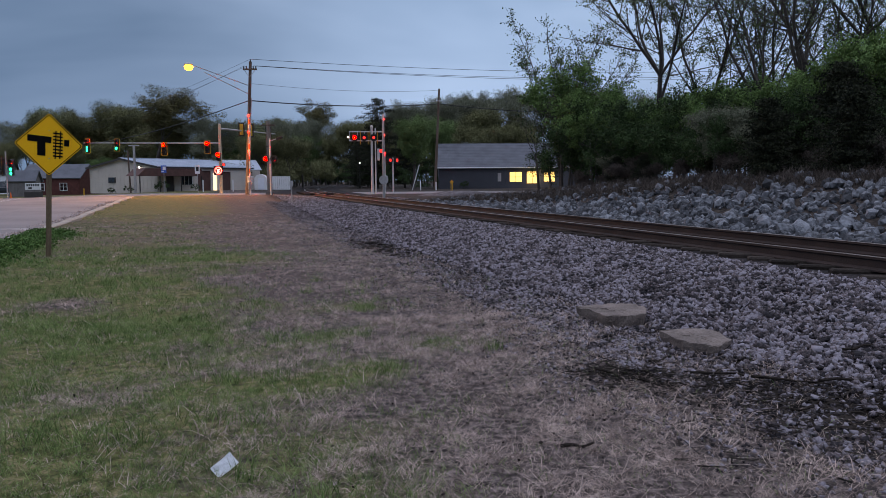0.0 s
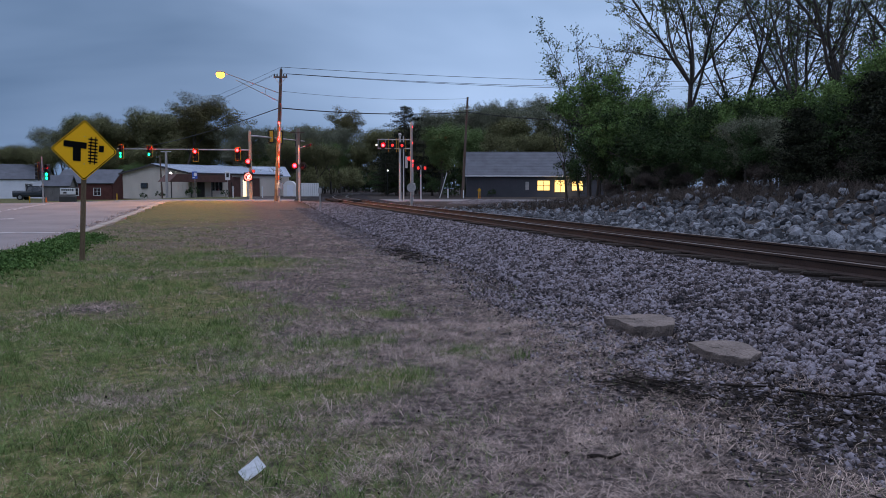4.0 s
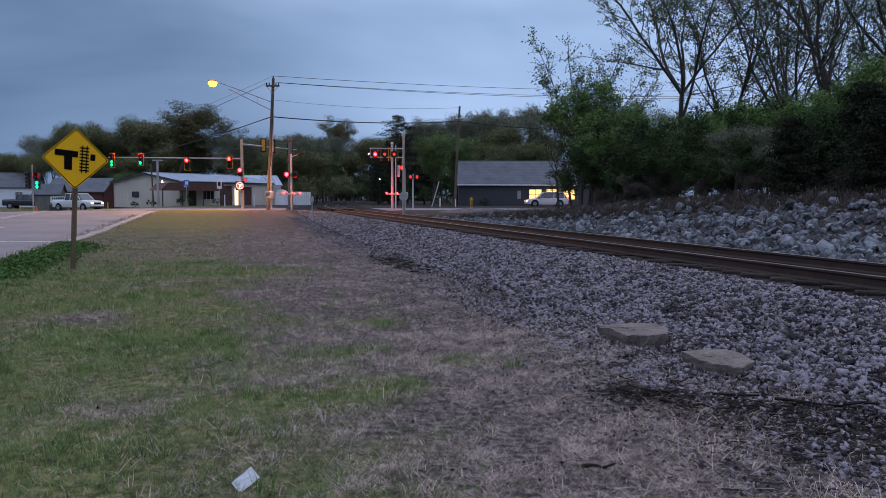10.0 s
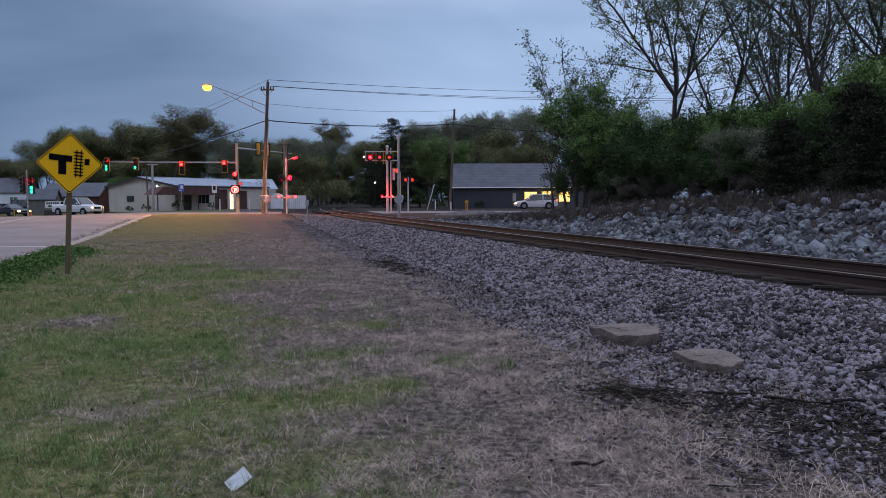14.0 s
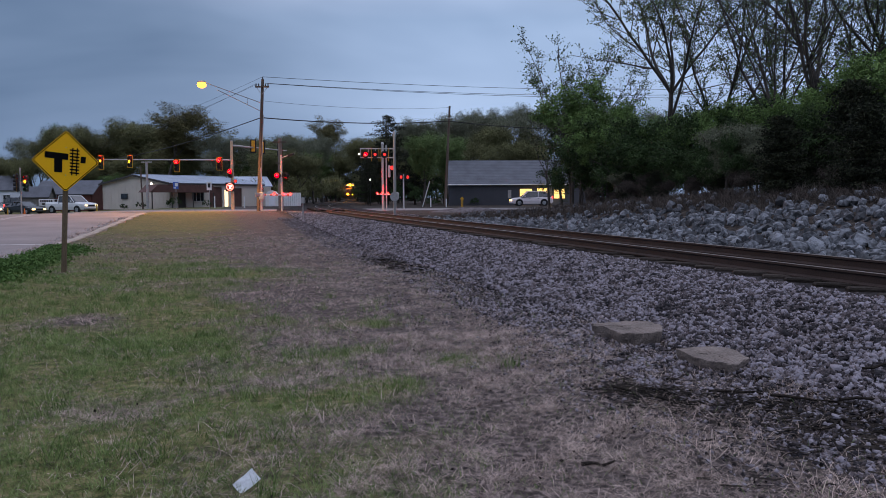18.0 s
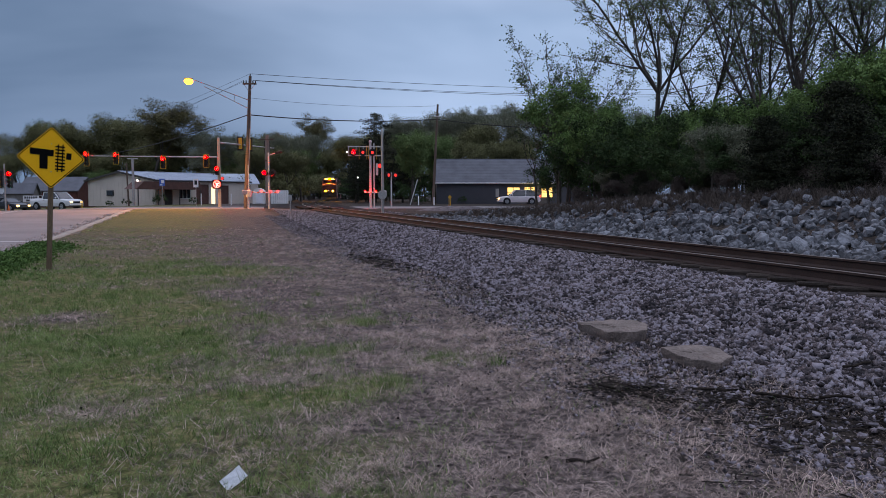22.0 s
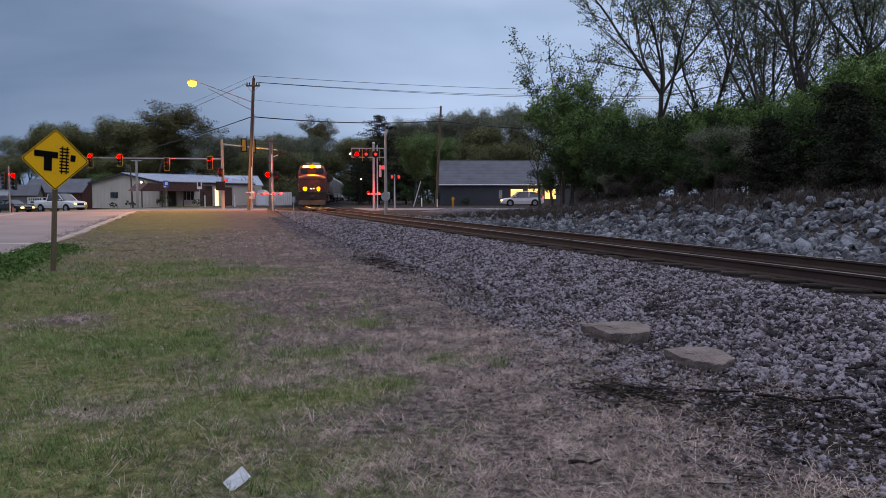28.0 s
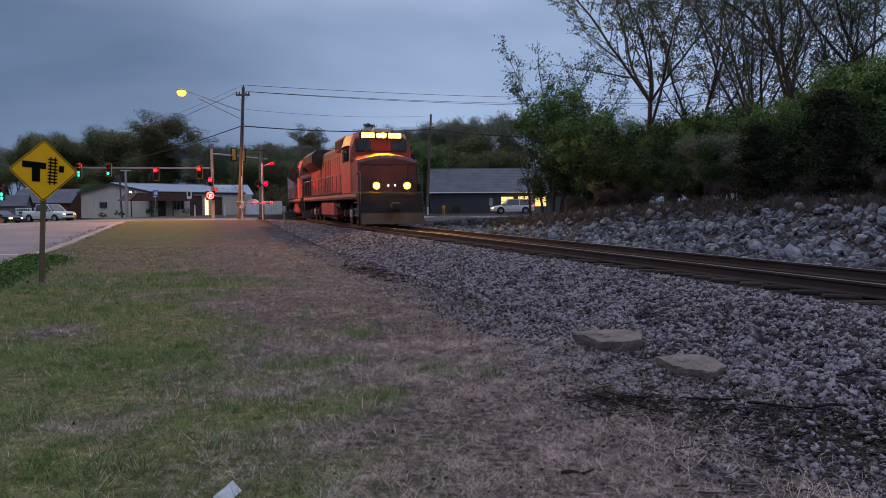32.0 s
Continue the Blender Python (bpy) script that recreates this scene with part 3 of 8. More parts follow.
def height(x, y):
    x, y = np.asarray(x, float), np.asarray(y, float)
    d = off_track(x, y)
    plateau = 0.55 * ramp01(y, 24, 60) - 0.6 * ramp01(-x, 28, 45) * ramp01(y, 50, 70)
    near = plateau + (0.425 - plateau) * ramp01(d, -4.4, -1.6)
    top = np.where(y > 46, 0.55, bank_top(y))
    far = 0.425 + (0.26 - 0.425) * ramp01(d, 1.6, 2.6) + (top - 0.26) * ramp01(d, 2.7, 7.6)
    far = np.where(y > 46, 0.425 + 0.125 * ramp01(d, 1.5, 4), far)
    h = np.where(d < 0, near, far)
    wav = 0.02 * waves(x, y, 0.9) * ramp01(np.abs(d), 3.8, 5.5) * (1 - ramp01(y, 45, 55))
    return h + wav


def spot(x, y, cx, cy, rx, ry):
    return np.exp(-(((x - cx) / rx) ** 2 + ((y - cy) / ry) ** 2))


def patchy(x, y, k=1.0):
    return 0.5 + 0.23 * waves(x, y, 0.8 * k, 1.3) + 0.15 * waves(y, x, 2.1 * k, 4.0)


def greenness(x, y):
    """How much of the turf is green: lush between kerb and footpath, thin near the camera and far off, tufts in the dry strip."""
    nn = 0.964 * x + 0.267 * y
    wob = nn + 0.28 * waves(x, y, 1.1, 2.2) + 0.16 * waves(y, x, 2.7, 0.4)
    g = 0.98 / (1 + np.exp(np.clip((wob - 0.15) * 2.0, -40, 40)))
    g = g * (1 - 0.5 * (1 - ramp01(y + 0.5 * waves(x, y, 1.6, 5.0), 4.9, 6.6))) * (1 - 0.35 * ramp01(y + 1.5 * waves(x, y, 0.6, 3.1), 12, 19)) * (1 - 0.3 * ramp01(y + 3 * waves(x, y, 0.4, 1.0), 19, 26)) + 0.3 * ramp01(y, 28, 38) * ramp01(2.2 - nn, 0, 2)
    g = g - 0.75 * spot(x, y, -4.7, 9.8, 0.8, 0.7) - 0.3 * spot(x, y, -2.9, 12.2, 0.7, 0.8) - 0.35 * spot(x, y, -6.0, 14.0, 1.2, 1.0)
    g = g + 0.40 * ramp01(1.9 - nn, 0, 1.2) * (1 - ramp01(y, 4.8, 6.0))
    for cx, cy, rx, ry in ((-0.9, 9.8, 0.7, 0.45), (-1.1, 8.0, 0.4, 0.35), (-0.45, 6.4, 0.35, 0.3), (-1.0, 5.9, 0.5, 0.3), (-1.74, 5.9, 0.3, 0.3), (-4.0, 16.0, 1.3, 1.2), (0.1, 7.4, 0.3, 0.3)):
        g = g + 0.6 * spot(x, y, cx, cy, rx, ry)
    return np.clip(g + (0.10 * waves(x, y, 3.9, 1.0) + 0.05 * waves(y, x, 1.9, 6.0)) * ramp01(2.6 - nn, 0, 2.5), 0.04, 0.93)


def bareness(x, y):
    """Where the soil shows: along the ballast's toe and in the rotten wood."""
    nn = 0.964 * x + 0.267 * y + 0.15 * waves(x, y, 1.7, 0.7)
    return np.clip(0.7 * ramp01(nn, 3.3, 4.0) + 0.5 * spot(x, y, 2.95, 5.2, 0.6, 0.5) + 0.2 * spot(x, y, 2.1, 5.9, 0.5, 0.2) + 0.35 * spot(x, y, 2.3, 4.4, 0.9, 0.6) + 0.12 * spot(nn, y, 3.6, 18.0, 0.5, 2.0) + 0.3 * spot(x, y, -0.6, 8.9, 0.4, 0.3), 0, 1)


def axis(*runs):
    out = []
    for a, b, step in runs:
        out += list(np.arange(a, b, step))
    return np.array(out + [runs[-1][1]])


gx = axis((-2500, -600, 380), (-600, -120, 60), (-120, -30, 6), (-30, -14, 1.0), (-14, 18, 0.2), (18, 50, 1.2), (50, 140, 8), (140, 620, 60), (620, 2500, 376))
gy = axis((-1500, -300, 240), (-300, -40, 40), (-40, 0, 2), (0, 22, 0.2), (22, 60, 0.6), (60, 120, 2), (120, 300, 15), (300, 3000, 270))
GX, GY = np.meshgrid(gx, gy)
GZ = height(GX, GY) - 0.03 * (np.abs(off_track(GX, GY)) < 4.2)
# the roadways' bed lies lower than the turf
KERB_N = -5.45


def main_road_d(x, y):
    """How far a place lies beyond the kerb line of the road that runs beside the track."""
    return KERB_N - (0.964 * x + 0.267 * y)


CROSS_Y0, CROSS_Y1 = 62.0, 77.0
bed = (main_road_d(GX, GY) > 0.0) & (GY < CROSS_Y1) & (main_road_d(GX, GY) < 16)
bed |= (GY > CROSS_Y0) & (GY < CROSS_Y1) & (np.abs(GX) < 160)
GZ = GZ - 0.14 * bed
turf_mesh = grid_mesh("ground", np.stack([GX, GY, GZ], -1), M["soil"])
for nm, fn in (("lush", greenness), ("bare", bareness)):
    turf_mesh.attributes.new(nm, "FLOAT", "POINT").data.foreach_set("value", fn(GX, GY).astype(np.float32).ravel())
solid("ground", turf_mesh, None, "uneven turf with dry thatch and bare soil beside a railway", "ground", kind="structure")


# ---- roads ----
def strip(name, u0, u1, v0, v1, nu, nv, place, material, lift):
    u, v = np.meshgrid(np.linspace(u0, u1, nu), np.linspace(v0, v1, nv))
    x, y = place(u, v)
    return grid_mesh(name, np.stack([x, y, height(x, y) + lift], -1), material)


def along_kerb(d, y):
    """Place d metres beyond the kerb line."""
    return (KERB_N - d - 0.267 * y) / 0.964, y


def cross_place(u, v):
    return u, v


solid("road_main", strip("road_main", 0.30, 15.0, -60, CROSS_Y0, 24, 100, along_kerb, M["asphalt"], -0.07), None, "weathered grey asphalt road beside the railway", "road", kind="structure")
solid("road_cross", strip("road_cross", -150, 150, CROSS_Y0, CROSS_Y1, 150, 14, cross_place, M["asphalt"], -0.055), None, "weathered asphalt cross road over the railway", "road", kind="structure")
for k, (d0, d1) in enumerate(((7.6, 7.72), (7.9, 8.02))):
    solid("lane_line", strip("lane_line", d0, d1, -30, 58 if k else 56, 2, 90, along_kerb, M["paint"], -0.062), None, "worn painted lane line on asphalt", "road marking", group="lane lines", kind="structure")
solid("stop_line", strip("stop_line", 0.6, 7.4, 27.5, 28.0, 20, 3, along_kerb, M["paint"], -0.060), None, "worn white stop line across the lanes", "road marking", kind="structure")

arrow = Geo()
ax_, ay_ = along_kerb(5.6, 36.0)
az_ = float(height(ax_, ay_)) - 0.06
arrow.add([(ax_ + a, ay_ + b, az_ + 0.012 * b * 0) for a, b in ((-0.1, -1.4), (0.1, -1.4), (0.1, 0.4), (0.45, 0.4), (0.0, 1.4), (-0.45, 0.4), (-0.1, 0.4))], [(0, 1, 2, 6), (3, 4, 5, 6, 2)])
solid("lane_arrow", arrow, M["paint"], "worn white arrow painted on the lane", "road marking", kind="structure")
kerb = thing("kerb", "low worn concrete kerb along the road", "kerb", kind="structure")
for i in range(34):
    y0 = 6 + i * 1.5
    x0, x1 = along_kerb(0.0, y0)[0], along_kerb(0.0, y0 + 1.47)[0]
    h0 = float(height(x0, y0))
    kb = Geo()
    ang = math.atan2(1.47, x1 - x0) - math.pi / 2
    h1 = float(height(x1, y0 + 1.47))
    kb.box(((x0 + x1) / 2 - 0.1, y0 + 0.73, (h0 + h1) / 2 - 0.075 + 0.004 * math.sin(i * 2.3)), (0.34, 1.52, 0.2), rz=ang, rx=math.atan2(h1 - h0, 1.526), ch=0.03)
    part("kerb_stone", kb, M["kerb"], kerb)

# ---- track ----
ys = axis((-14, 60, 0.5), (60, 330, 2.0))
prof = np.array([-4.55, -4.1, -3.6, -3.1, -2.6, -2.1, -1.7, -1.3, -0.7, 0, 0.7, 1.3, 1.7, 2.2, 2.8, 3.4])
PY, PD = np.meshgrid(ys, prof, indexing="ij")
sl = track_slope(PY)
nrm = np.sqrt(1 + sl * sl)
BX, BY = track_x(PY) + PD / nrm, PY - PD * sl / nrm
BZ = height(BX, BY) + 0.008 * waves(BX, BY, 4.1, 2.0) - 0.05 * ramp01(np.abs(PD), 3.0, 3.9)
# the dark sheet stands in for shade under and between the loose stones
solid("ballast", grid_mesh("ballast", np.stack([BX, BY, BZ], -1), M["ballast"]), None, "sloping crushed-stone railway ballast, near black for the shade between stones", "ballast", kind="structure")


def on_track(y, d):
    s = float(track_slope(y))
    k = math.sqrt(1 + s * s)
    return float(track_x(y)) + d / k, y - d * s / k, math.atan(-s)


track = thing("railway_track", "single railway track with rusty rails on dark wooden ties", "track", kind="structure")
for side, nm in ((-0.753, "rail"), (0.753, "rail")):
    yy = axis((-13, 60, 3.0), (60, 330, 6.0))
    secs = [(-0.07, -0.172), (0.07, -0.172), (0.07, -0.155), (0.012, -0.13), (0.012, -0.045), (0.036, -0.032), (0.036, -0.003), (-0.036, -0.003), (-0.036, -0.032), (-0.012, -0.045), (-0.012, -0.13), (-0.07, -0.155)]
    rings, tops = [], []
    for y in yy:
        rings.append([(*on_track(y, side + a)[:2], RAIL + b) for a, b in secs])
        tops.append([(*on_track(y, side + a)[:2], RAIL + b) for a, b in ((-0.03, -0.002), (0.03, -0.002), (0.027, 0.001), (-0.027, 0.001))])
    r = part("rail", Geo().loft(rings), M["rail"], track, "rust-brown steel rail")
    part("rail_head", Geo().loft(tops), M["railtop"], r, "polished running surface")
rnd = random.Random(5)
tie_mesh = [Geo().box((0, 0, 0), (2.6, 0.23, 0.18), ch=0.02).mesh("tie", M["tie"]) for _ in range(1)]
y = -12.0
while y < 118:
    x, yy, a = on_track(y, rnd.uniform(-0.06, 0.06))
    t = part("tie", tie_mesh[0], None, track, at=pose(x, yy, RAIL - 0.172 - 0.09 + rnd.uniform(-0.01, 0.012), 0, rnd.uniform(-0.8, 0.8), -math.degrees(a) + rnd.uniform(-1.2, 1.2)))
    y += 0.53 / math.sqrt(1 + float(track_slope(y)) ** 2)
plank_geo = Geo().box((0, 0, 0), (0.30, 2.4, 0.12), ch=0.015)
plank_mesh = plank_geo.mesh("crossing_plank", M["tie"])
for row in range(6):
    for d in (-1.15, -0.5, -0.17, 0.17, 0.5, 1.15):
        x, yy, a = on_track(CROSS_Y0 + 1.3 + row * 2.45, d)
        part("crossing_plank", plank_mesh, None, track, at=pose(x, yy, RAIL - 0.075, 0, 0, -math.degrees(a)))


# ---- loose stone ----
def stones(rs, x, y, size, up=0.35, base=None):
    """Angular eight-cornered stones on the ground: their corners."""
    n = len(x)
    z = (height(x, y) if base is None else base) + size * up * rs.uniform(-0.2, 0.8, n)
    ax = np.array([(a, b, c) for c in (-1, 1) for a, b in ((-1, -1), (1, -1), (1, 1), (-1, 1))], float) * np.array([0.52, 0.40, 0.30])
    v = (ax[None] * rs.uniform(0.45, 1.15, (n, 8, 1)) + rs.uniform(-0.10, 0.10, (n, 8, 3))) * size[:, None, None]
    q = rs.normal(size=(n, 4)) * np.array([1, 0.45, 0.45, 1])
    q /= np.linalg.norm(q, axis=1, keepdims=True)
    w, i, j, k = q.T
    R = np.stack([1 - 2 * (j * j + k * k), 2 * (i * j - k * w), 2 * (i * k + j * w), 2 * (i * j + k * w), 1 - 2 * (i * i + k * k), 2 * (j * k - i * w), 2 * (i * k - j * w), 2 * (j * k + i * w), 1 - 2 * (i * i + j * j)], -1).reshape(n, 3, 3)
    return np.einsum("nij,nkj->nki", R, v) + np.stack([x, y, z], -1)[:, None]


def stone_mesh(name, v, material):
    n = len(v)
    f = np.array([[0, 3, 2, 1], [4, 5, 6, 7], [0, 1, 5, 4], [1, 2, 6, 5], [2, 3, 7, 6], [3, 0, 4, 7]])
    idx = (f[None] + 8 * np.arange(n)[:, None, None]).reshape(-1)
    me = bpy.data.meshes.new(name)
    me.vertices.add(8 * n)
    me.vertices.foreach_set("co", v.astype(np.float32).ravel())
    me.loops.add(len(idx))
    me.loops.foreach_set("vertex_index", idx.astype(np.int32))
    me.polygons.add(len(idx) // 4)
    me.polygons.foreach_set("loop_start", np.arange(0, len(idx), 4, dtype=np.int32))
    me.update(calc_edges=True)
    me.materials.append(material)
    return me


rs = np.random.RandomState(3)


def ballast_points(n, y0, y1, d0, d1):
    y = rs.uniform(y0, y1, n)
    d = rs.uniform(d0, d1, n)
    s = track_slope(y)
    k = np.sqrt(1 + s * s)
    return track_x(y) + d / k, y - d * s / k, d


pts = []
for n, y0, y1, d0, d1, lo, hi in ((48000, -1, 12, -3.9, -1.36, 0.03, 0.075), (50000, 12, 26, -4.0, -1.36, 0.04, 0.085), (24000, 26, 50, -4.1, -1.36, 0.055, 0.1), (6000, 50, 61, -4.1, -1.3, 0.06, 0.09), (10000, -1, 46, -5.0, -3.5, 0.02, 0.055), (16000, 2, 13, -5.0, -3.5, 0.02, 0.055), (5000, 2, 10, -5.7, -4.4, 0.012, 0.035), (9000, 9, 48, -5.2, -4.0, 0.018, 0.045), (4500, 6, 46, -6.2, -4.8, 0.014, 0.035), (7000, 0, 50, 1.36, 3.0, 0.05, 0.09), (4000, 0, 40, -0.68, 0.68, 0.04, 0.07)):
    x, y, d = ballast_points(n, y0, y1, d0, d1)
    pts.append((x, y, lo + (hi - lo) * rs.uniform(0, 1, n) ** 1.4))
x, y, s = (np.concatenate(k) for k in zip(*pts))
clear = rs.uniform(0, 1, len(x)) > 0.6 * spot(x, y, 3.0, 5.0, 0.6, 0.55) + 0.5 * spot(x, y, 2.1, 5.9, 0.6, 0.22)
clear &= rs.uniform(0, 1, len(x)) < 0.76
x, y, s = x[clear], y[clear], s[clear]
solid("ballast_stones", stone_mesh("ballast_stones", stones(rs, x, y, s), M["stone"]), None, "loose angular grey ballast stones", "gravel", kind="stuff")


# ---- plants ----
def leaves_at(rs, centres, per, spread, size, flat=0.7, clump=0.0):
    """Small pointed leaves scattered about the centres: corners of their faces. With clump they lie on rounded tufts and face outwards and up."""
    c = np.repeat(np.asarray(centres, float), per, axis=0)
    n = len(c)
    o = rs.normal(size=(n, 3))
    if clump:
        o = o / (np.linalg.norm(o, axis=1, keepdims=True) + 1e-6) * (spread * 1.45 * rs.uniform(0.45, 1.0, (n, 1)) ** 0.6) * np.array([1, 1, flat])
    else:
        o = np.clip(o, -1.7, 1.7) * np.array([spread, spread, spread * flat])
    c = c + o
    a = rs.normal(size=(n, 3))
    if clump:
        w = o / (np.linalg.norm(o, axis=1, keepdims=True) + 1e-6) + np.array([0, 0, 0.45]) + rs.normal(size=(n, 3)) * (1 - clump)
        a = np.cross(w, a)
    a /= np.linalg.norm(a, axis=1, keepdims=True) + 1e-9
    b = np.cross(a, w if clump else rs.normal(size=(n, 3)))
    b /= np.linalg.norm(b, axis=1, keepdims=True) + 1e-9
    s = (size * rs.uniform(0.6, 1.3, n))[:, None]
    return np.stack([c - a * s * 0.5, c + b * s * 0.32, c + a * s * 0.5, c - b * s * 0.32], 1).reshape(-1, 3)


def grow(seed, h, r, fork=0.4, depth=4, spread=34, kids=(2, 3), bend=0.18, up=0.12, shrink=0.72, lean=(0, 0), side=0.35):
    """Limbs of a tree as (from, to, thick, thin), the outer limbs' ends, and points along the twigs."""
    rd = random.Random(seed)
    segs, tips, along = [], [], []

    def go(p, d, length, rad, lev):
        n = 4 if lev == 0 else 3
        for i in range(n):
            d = (d + Vector((rd.gauss(0, 1), rd.gauss(0, 1), rd.gauss(0, 0.6))) * bend * (0.35 if lev == 0 else 1)).normalized()
            if lev:
                d = (d + Vector((0, 0, up))).normalized()
            q = p + d * (length / n)
            r2 = rad * (1 - 0.32 / n * (1 if lev == 0 else 1.5))
            segs.append((p, q, rad, r2))
            p, rad = q, r2
            if lev >= depth - 1:
                along.append(q)
            if 1 <= lev < depth and rd.random() < side:
                e = (d + Vector((rd.gauss(0, 1), rd.gauss(0, 1), rd.gauss(0.1, 0.5))) * 0.9).normalized()
                go(p, e, length * 0.55, rad * 0.45, max(lev + 1, depth - 1))
        if lev < depth:
            k = rd.randint(*kids)
            turn = rd.uniform(0, 360)
            for j in range(k):
                o = d.orthogonal().normalized()
                o.rotate(Matrix.Rotation(radians(turn + 360 * j / k + rd.uniform(-25, 25)), 3, d))
                ang = radians(spread * rd.uniform(0.6, 1.25))
                e = d * math.cos(ang) + o * math.sin(ang)
                go(p, e.normalized(), length * shrink * rd.uniform(0.8, 1.15) * (1.0 if lev else 0.9), rad * (0.72 if k == 2 else 0.62), lev + 1)
        else:
            tips.append(p)

    go(Vector((0, 0, -0.15)), Vector((lean[0], lean[1], 1)).normalized(), h * fork, r, 0)
    top = max(t.z for t in tips)
    k = h / top
    segs = [(a * k, b * k, ra, rb) for a, b, ra, rb in segs]
    return segs, [t * k for t in tips], [t * k for t in along]


def limbs(segs, least=0.008):
    g = Geo()
    for a, b, ra, rb in segs:
        g.tube(a, b, max(ra, least), max(rb, least), 7 if ra > 0.06 else 4, caps=False)
    return g


def tree(name, label, seed, h, r, leaf, per=10, puff=0.4, size=0.13, category="tree", clump=0.0, tufts=False, **kw):
    """A tree or shrub as a thing with its trunk and limbs, and its crown."""
    segs, tips, along = grow(seed, h, r, **kw)
    t = thing(name, label, category)
    part("trunk", limbs(segs), M["bark"], t, smooth=True)
    if per:
        rs = np.random.RandomState(seed)
        part("crown", quads("crown", leaves_at(rs, [tuple(p) for p in (tips + along[::3] if tufts else tips + along)], per, puff, size, clump=clump), leaf), leaf, t)
    return t


def place(src, x, y, rz=0.0, s=1.0, dz=0.0, sz=None):
    sz = sz or s
    return copy_thing(src, pose(x, y, float(height(x, y)) + dz, 0, 0, rz) @ Matrix.Diagonal((s, s, sz, 1)))


def settle(src, x, y, rz=0.0, s=1.0, dz=0.0):
    src.matrix_basis = pose(x, y, float(height(x, y)) + dz, 0, 0, rz) @ Matrix.Diagonal((s, s, s, 1))
    return src


def conifer(name, label, seed, h, r, material, taper=0.75, per=16, puff=0.26, size=0.3, layers=0.028):
    rd, rs = random.Random(seed), np.random.RandomState(seed)
    g, c = Geo(), []
    g.tube((0, 0, -0.2), (0, 0, h), 0.22, 0.03, 8)
    z = h * 0.06
    while z < h * 0.97:
        for k in range(5 if layers < 0.05 else 7):
            reach = r * (1 - z / h) ** taper * rd.uniform(0.35, 1.2)
            a = rd.uniform(0, 2 * math.pi)
            e = Vector((math.cos(a) * reach, math.sin(a) * reach, z + reach * rd.uniform(-0.1, 0.35)))
            g.tube((0, 0, z), e, 0.05, 0.012, 4, caps=False)
            m = max(3, int(reach / 0.28))
            for i in range(m):
                f = (i + 1) / m
                c.append((e.x * f, e.y * f, z + (e.z - z) * f))
        z += h * layers
    t = thing(name, label, "tree")
    part("trunk", g, M["bark"], t)
    part("crown", quads("crown", leaves_at(rs, c, per, puff, size, 0.5), material), material, t)
    return t


GW = "trees beyond the rubble bank"
# open, many-stemmed tall trees on the bank
def vase_tree(label, seed, h, r, fork, stems, spread, leaf, per=3, size=0.085, lean=0.0, reach=0.30, thin=1.0):
    """A trunk that parts into long curved leaders, each with side branches and fine twigs bearing small leaves."""
    rd, rs = random.Random(seed), np.random.RandomState(seed)
    segs, buds = [], []

    def run(p, d, length, rad, n, wander, lift, tip=0.25):
        out = []
        for i in range(n):
            d = (d + Vector((rd.gauss(0, 1), rd.gauss(0, 1), rd.gauss(0, 0.5))) * wander + Vector((0, 0, lift))).normalized()
            q = p + d * (length / n)
            r1 = rad * (1 - (1 - tip) / n)
            segs.append((p, q, rad, r1))
            out.append((q, d, r1, (i + 1) / n))
            p, rad, tip = q, r1, max(tip, 0.2)
        return out

    def aside(d, angle):
        o = d.orthogonal().normalized()
        o.rotate(Matrix.Rotation(rd.uniform(0, 2 * math.pi), 3, d))
        return (d * math.cos(angle) + o * math.sin(angle)).normalized()

    zf = h * fork
    trunk = run(Vector((0, 0, -0.2)), Vector((lean, 0, 1)).normalized(), zf + 0.2, r, 4, 0.03, 0.0, 0.78)
    top, turn = trunk[-1], rd.uniform(0, 6.28)
    for k in range(stems):
        a = turn + 2 * math.pi * k / stems + rd.uniform(-0.4, 0.4)
        tilt = radians(spread * rd.uniform(0.45, 1.2))
        d = Vector((math.cos(a) * math.sin(tilt), math.sin(a) * math.sin(tilt), math.cos(tilt)))
        start = trunk[rd.choice((-1, -1, -2))][0]
        for q, e, rad, f in run(start, d, (h - zf) * rd.uniform(0.8, 1.08), r * rd.uniform(0.5, 0.68), 10, 0.085, 0.012, 0.12):
            if f < 0.18:
                continue
            for _ in range(rd.choice((1, 2, 2))):
                ln = h * reach * (1.15 - f) * rd.uniform(0.6, 1.2)
                for q2, e2, r2, f2 in run(q, aside(e, radians(rd.uniform(35, 62))), ln, max(rad * 0.5, 0.012), 5, 0.14, 0.03, 0.25):
                    for _ in range(rd.choice((1, 1, 2))):
                        for q3, e3, r3, f3 in run(q2, aside(e2, radians(rd.uniform(25, 65))), rd.uniform(0.35, 0.95), 0.008 * thin, 3, 0.2, 0.03, 0.5):
                            buds.append(tuple(q3))
    t = thing("bank_tree", label, "tree", group=GW)
    g = Geo()
    for a, b, ra, rb in segs:
        g.tube(a, b, max(ra, 0.007), max(rb, 0.006), 7 if ra > 0.05 else 3, caps=False)
    part("trunk", g, M["bark"], t, smooth=True)
    part("crown", quads("crown", leaves_at(rs, buds, per, 0.10, size), leaf), leaf, t)
    return t


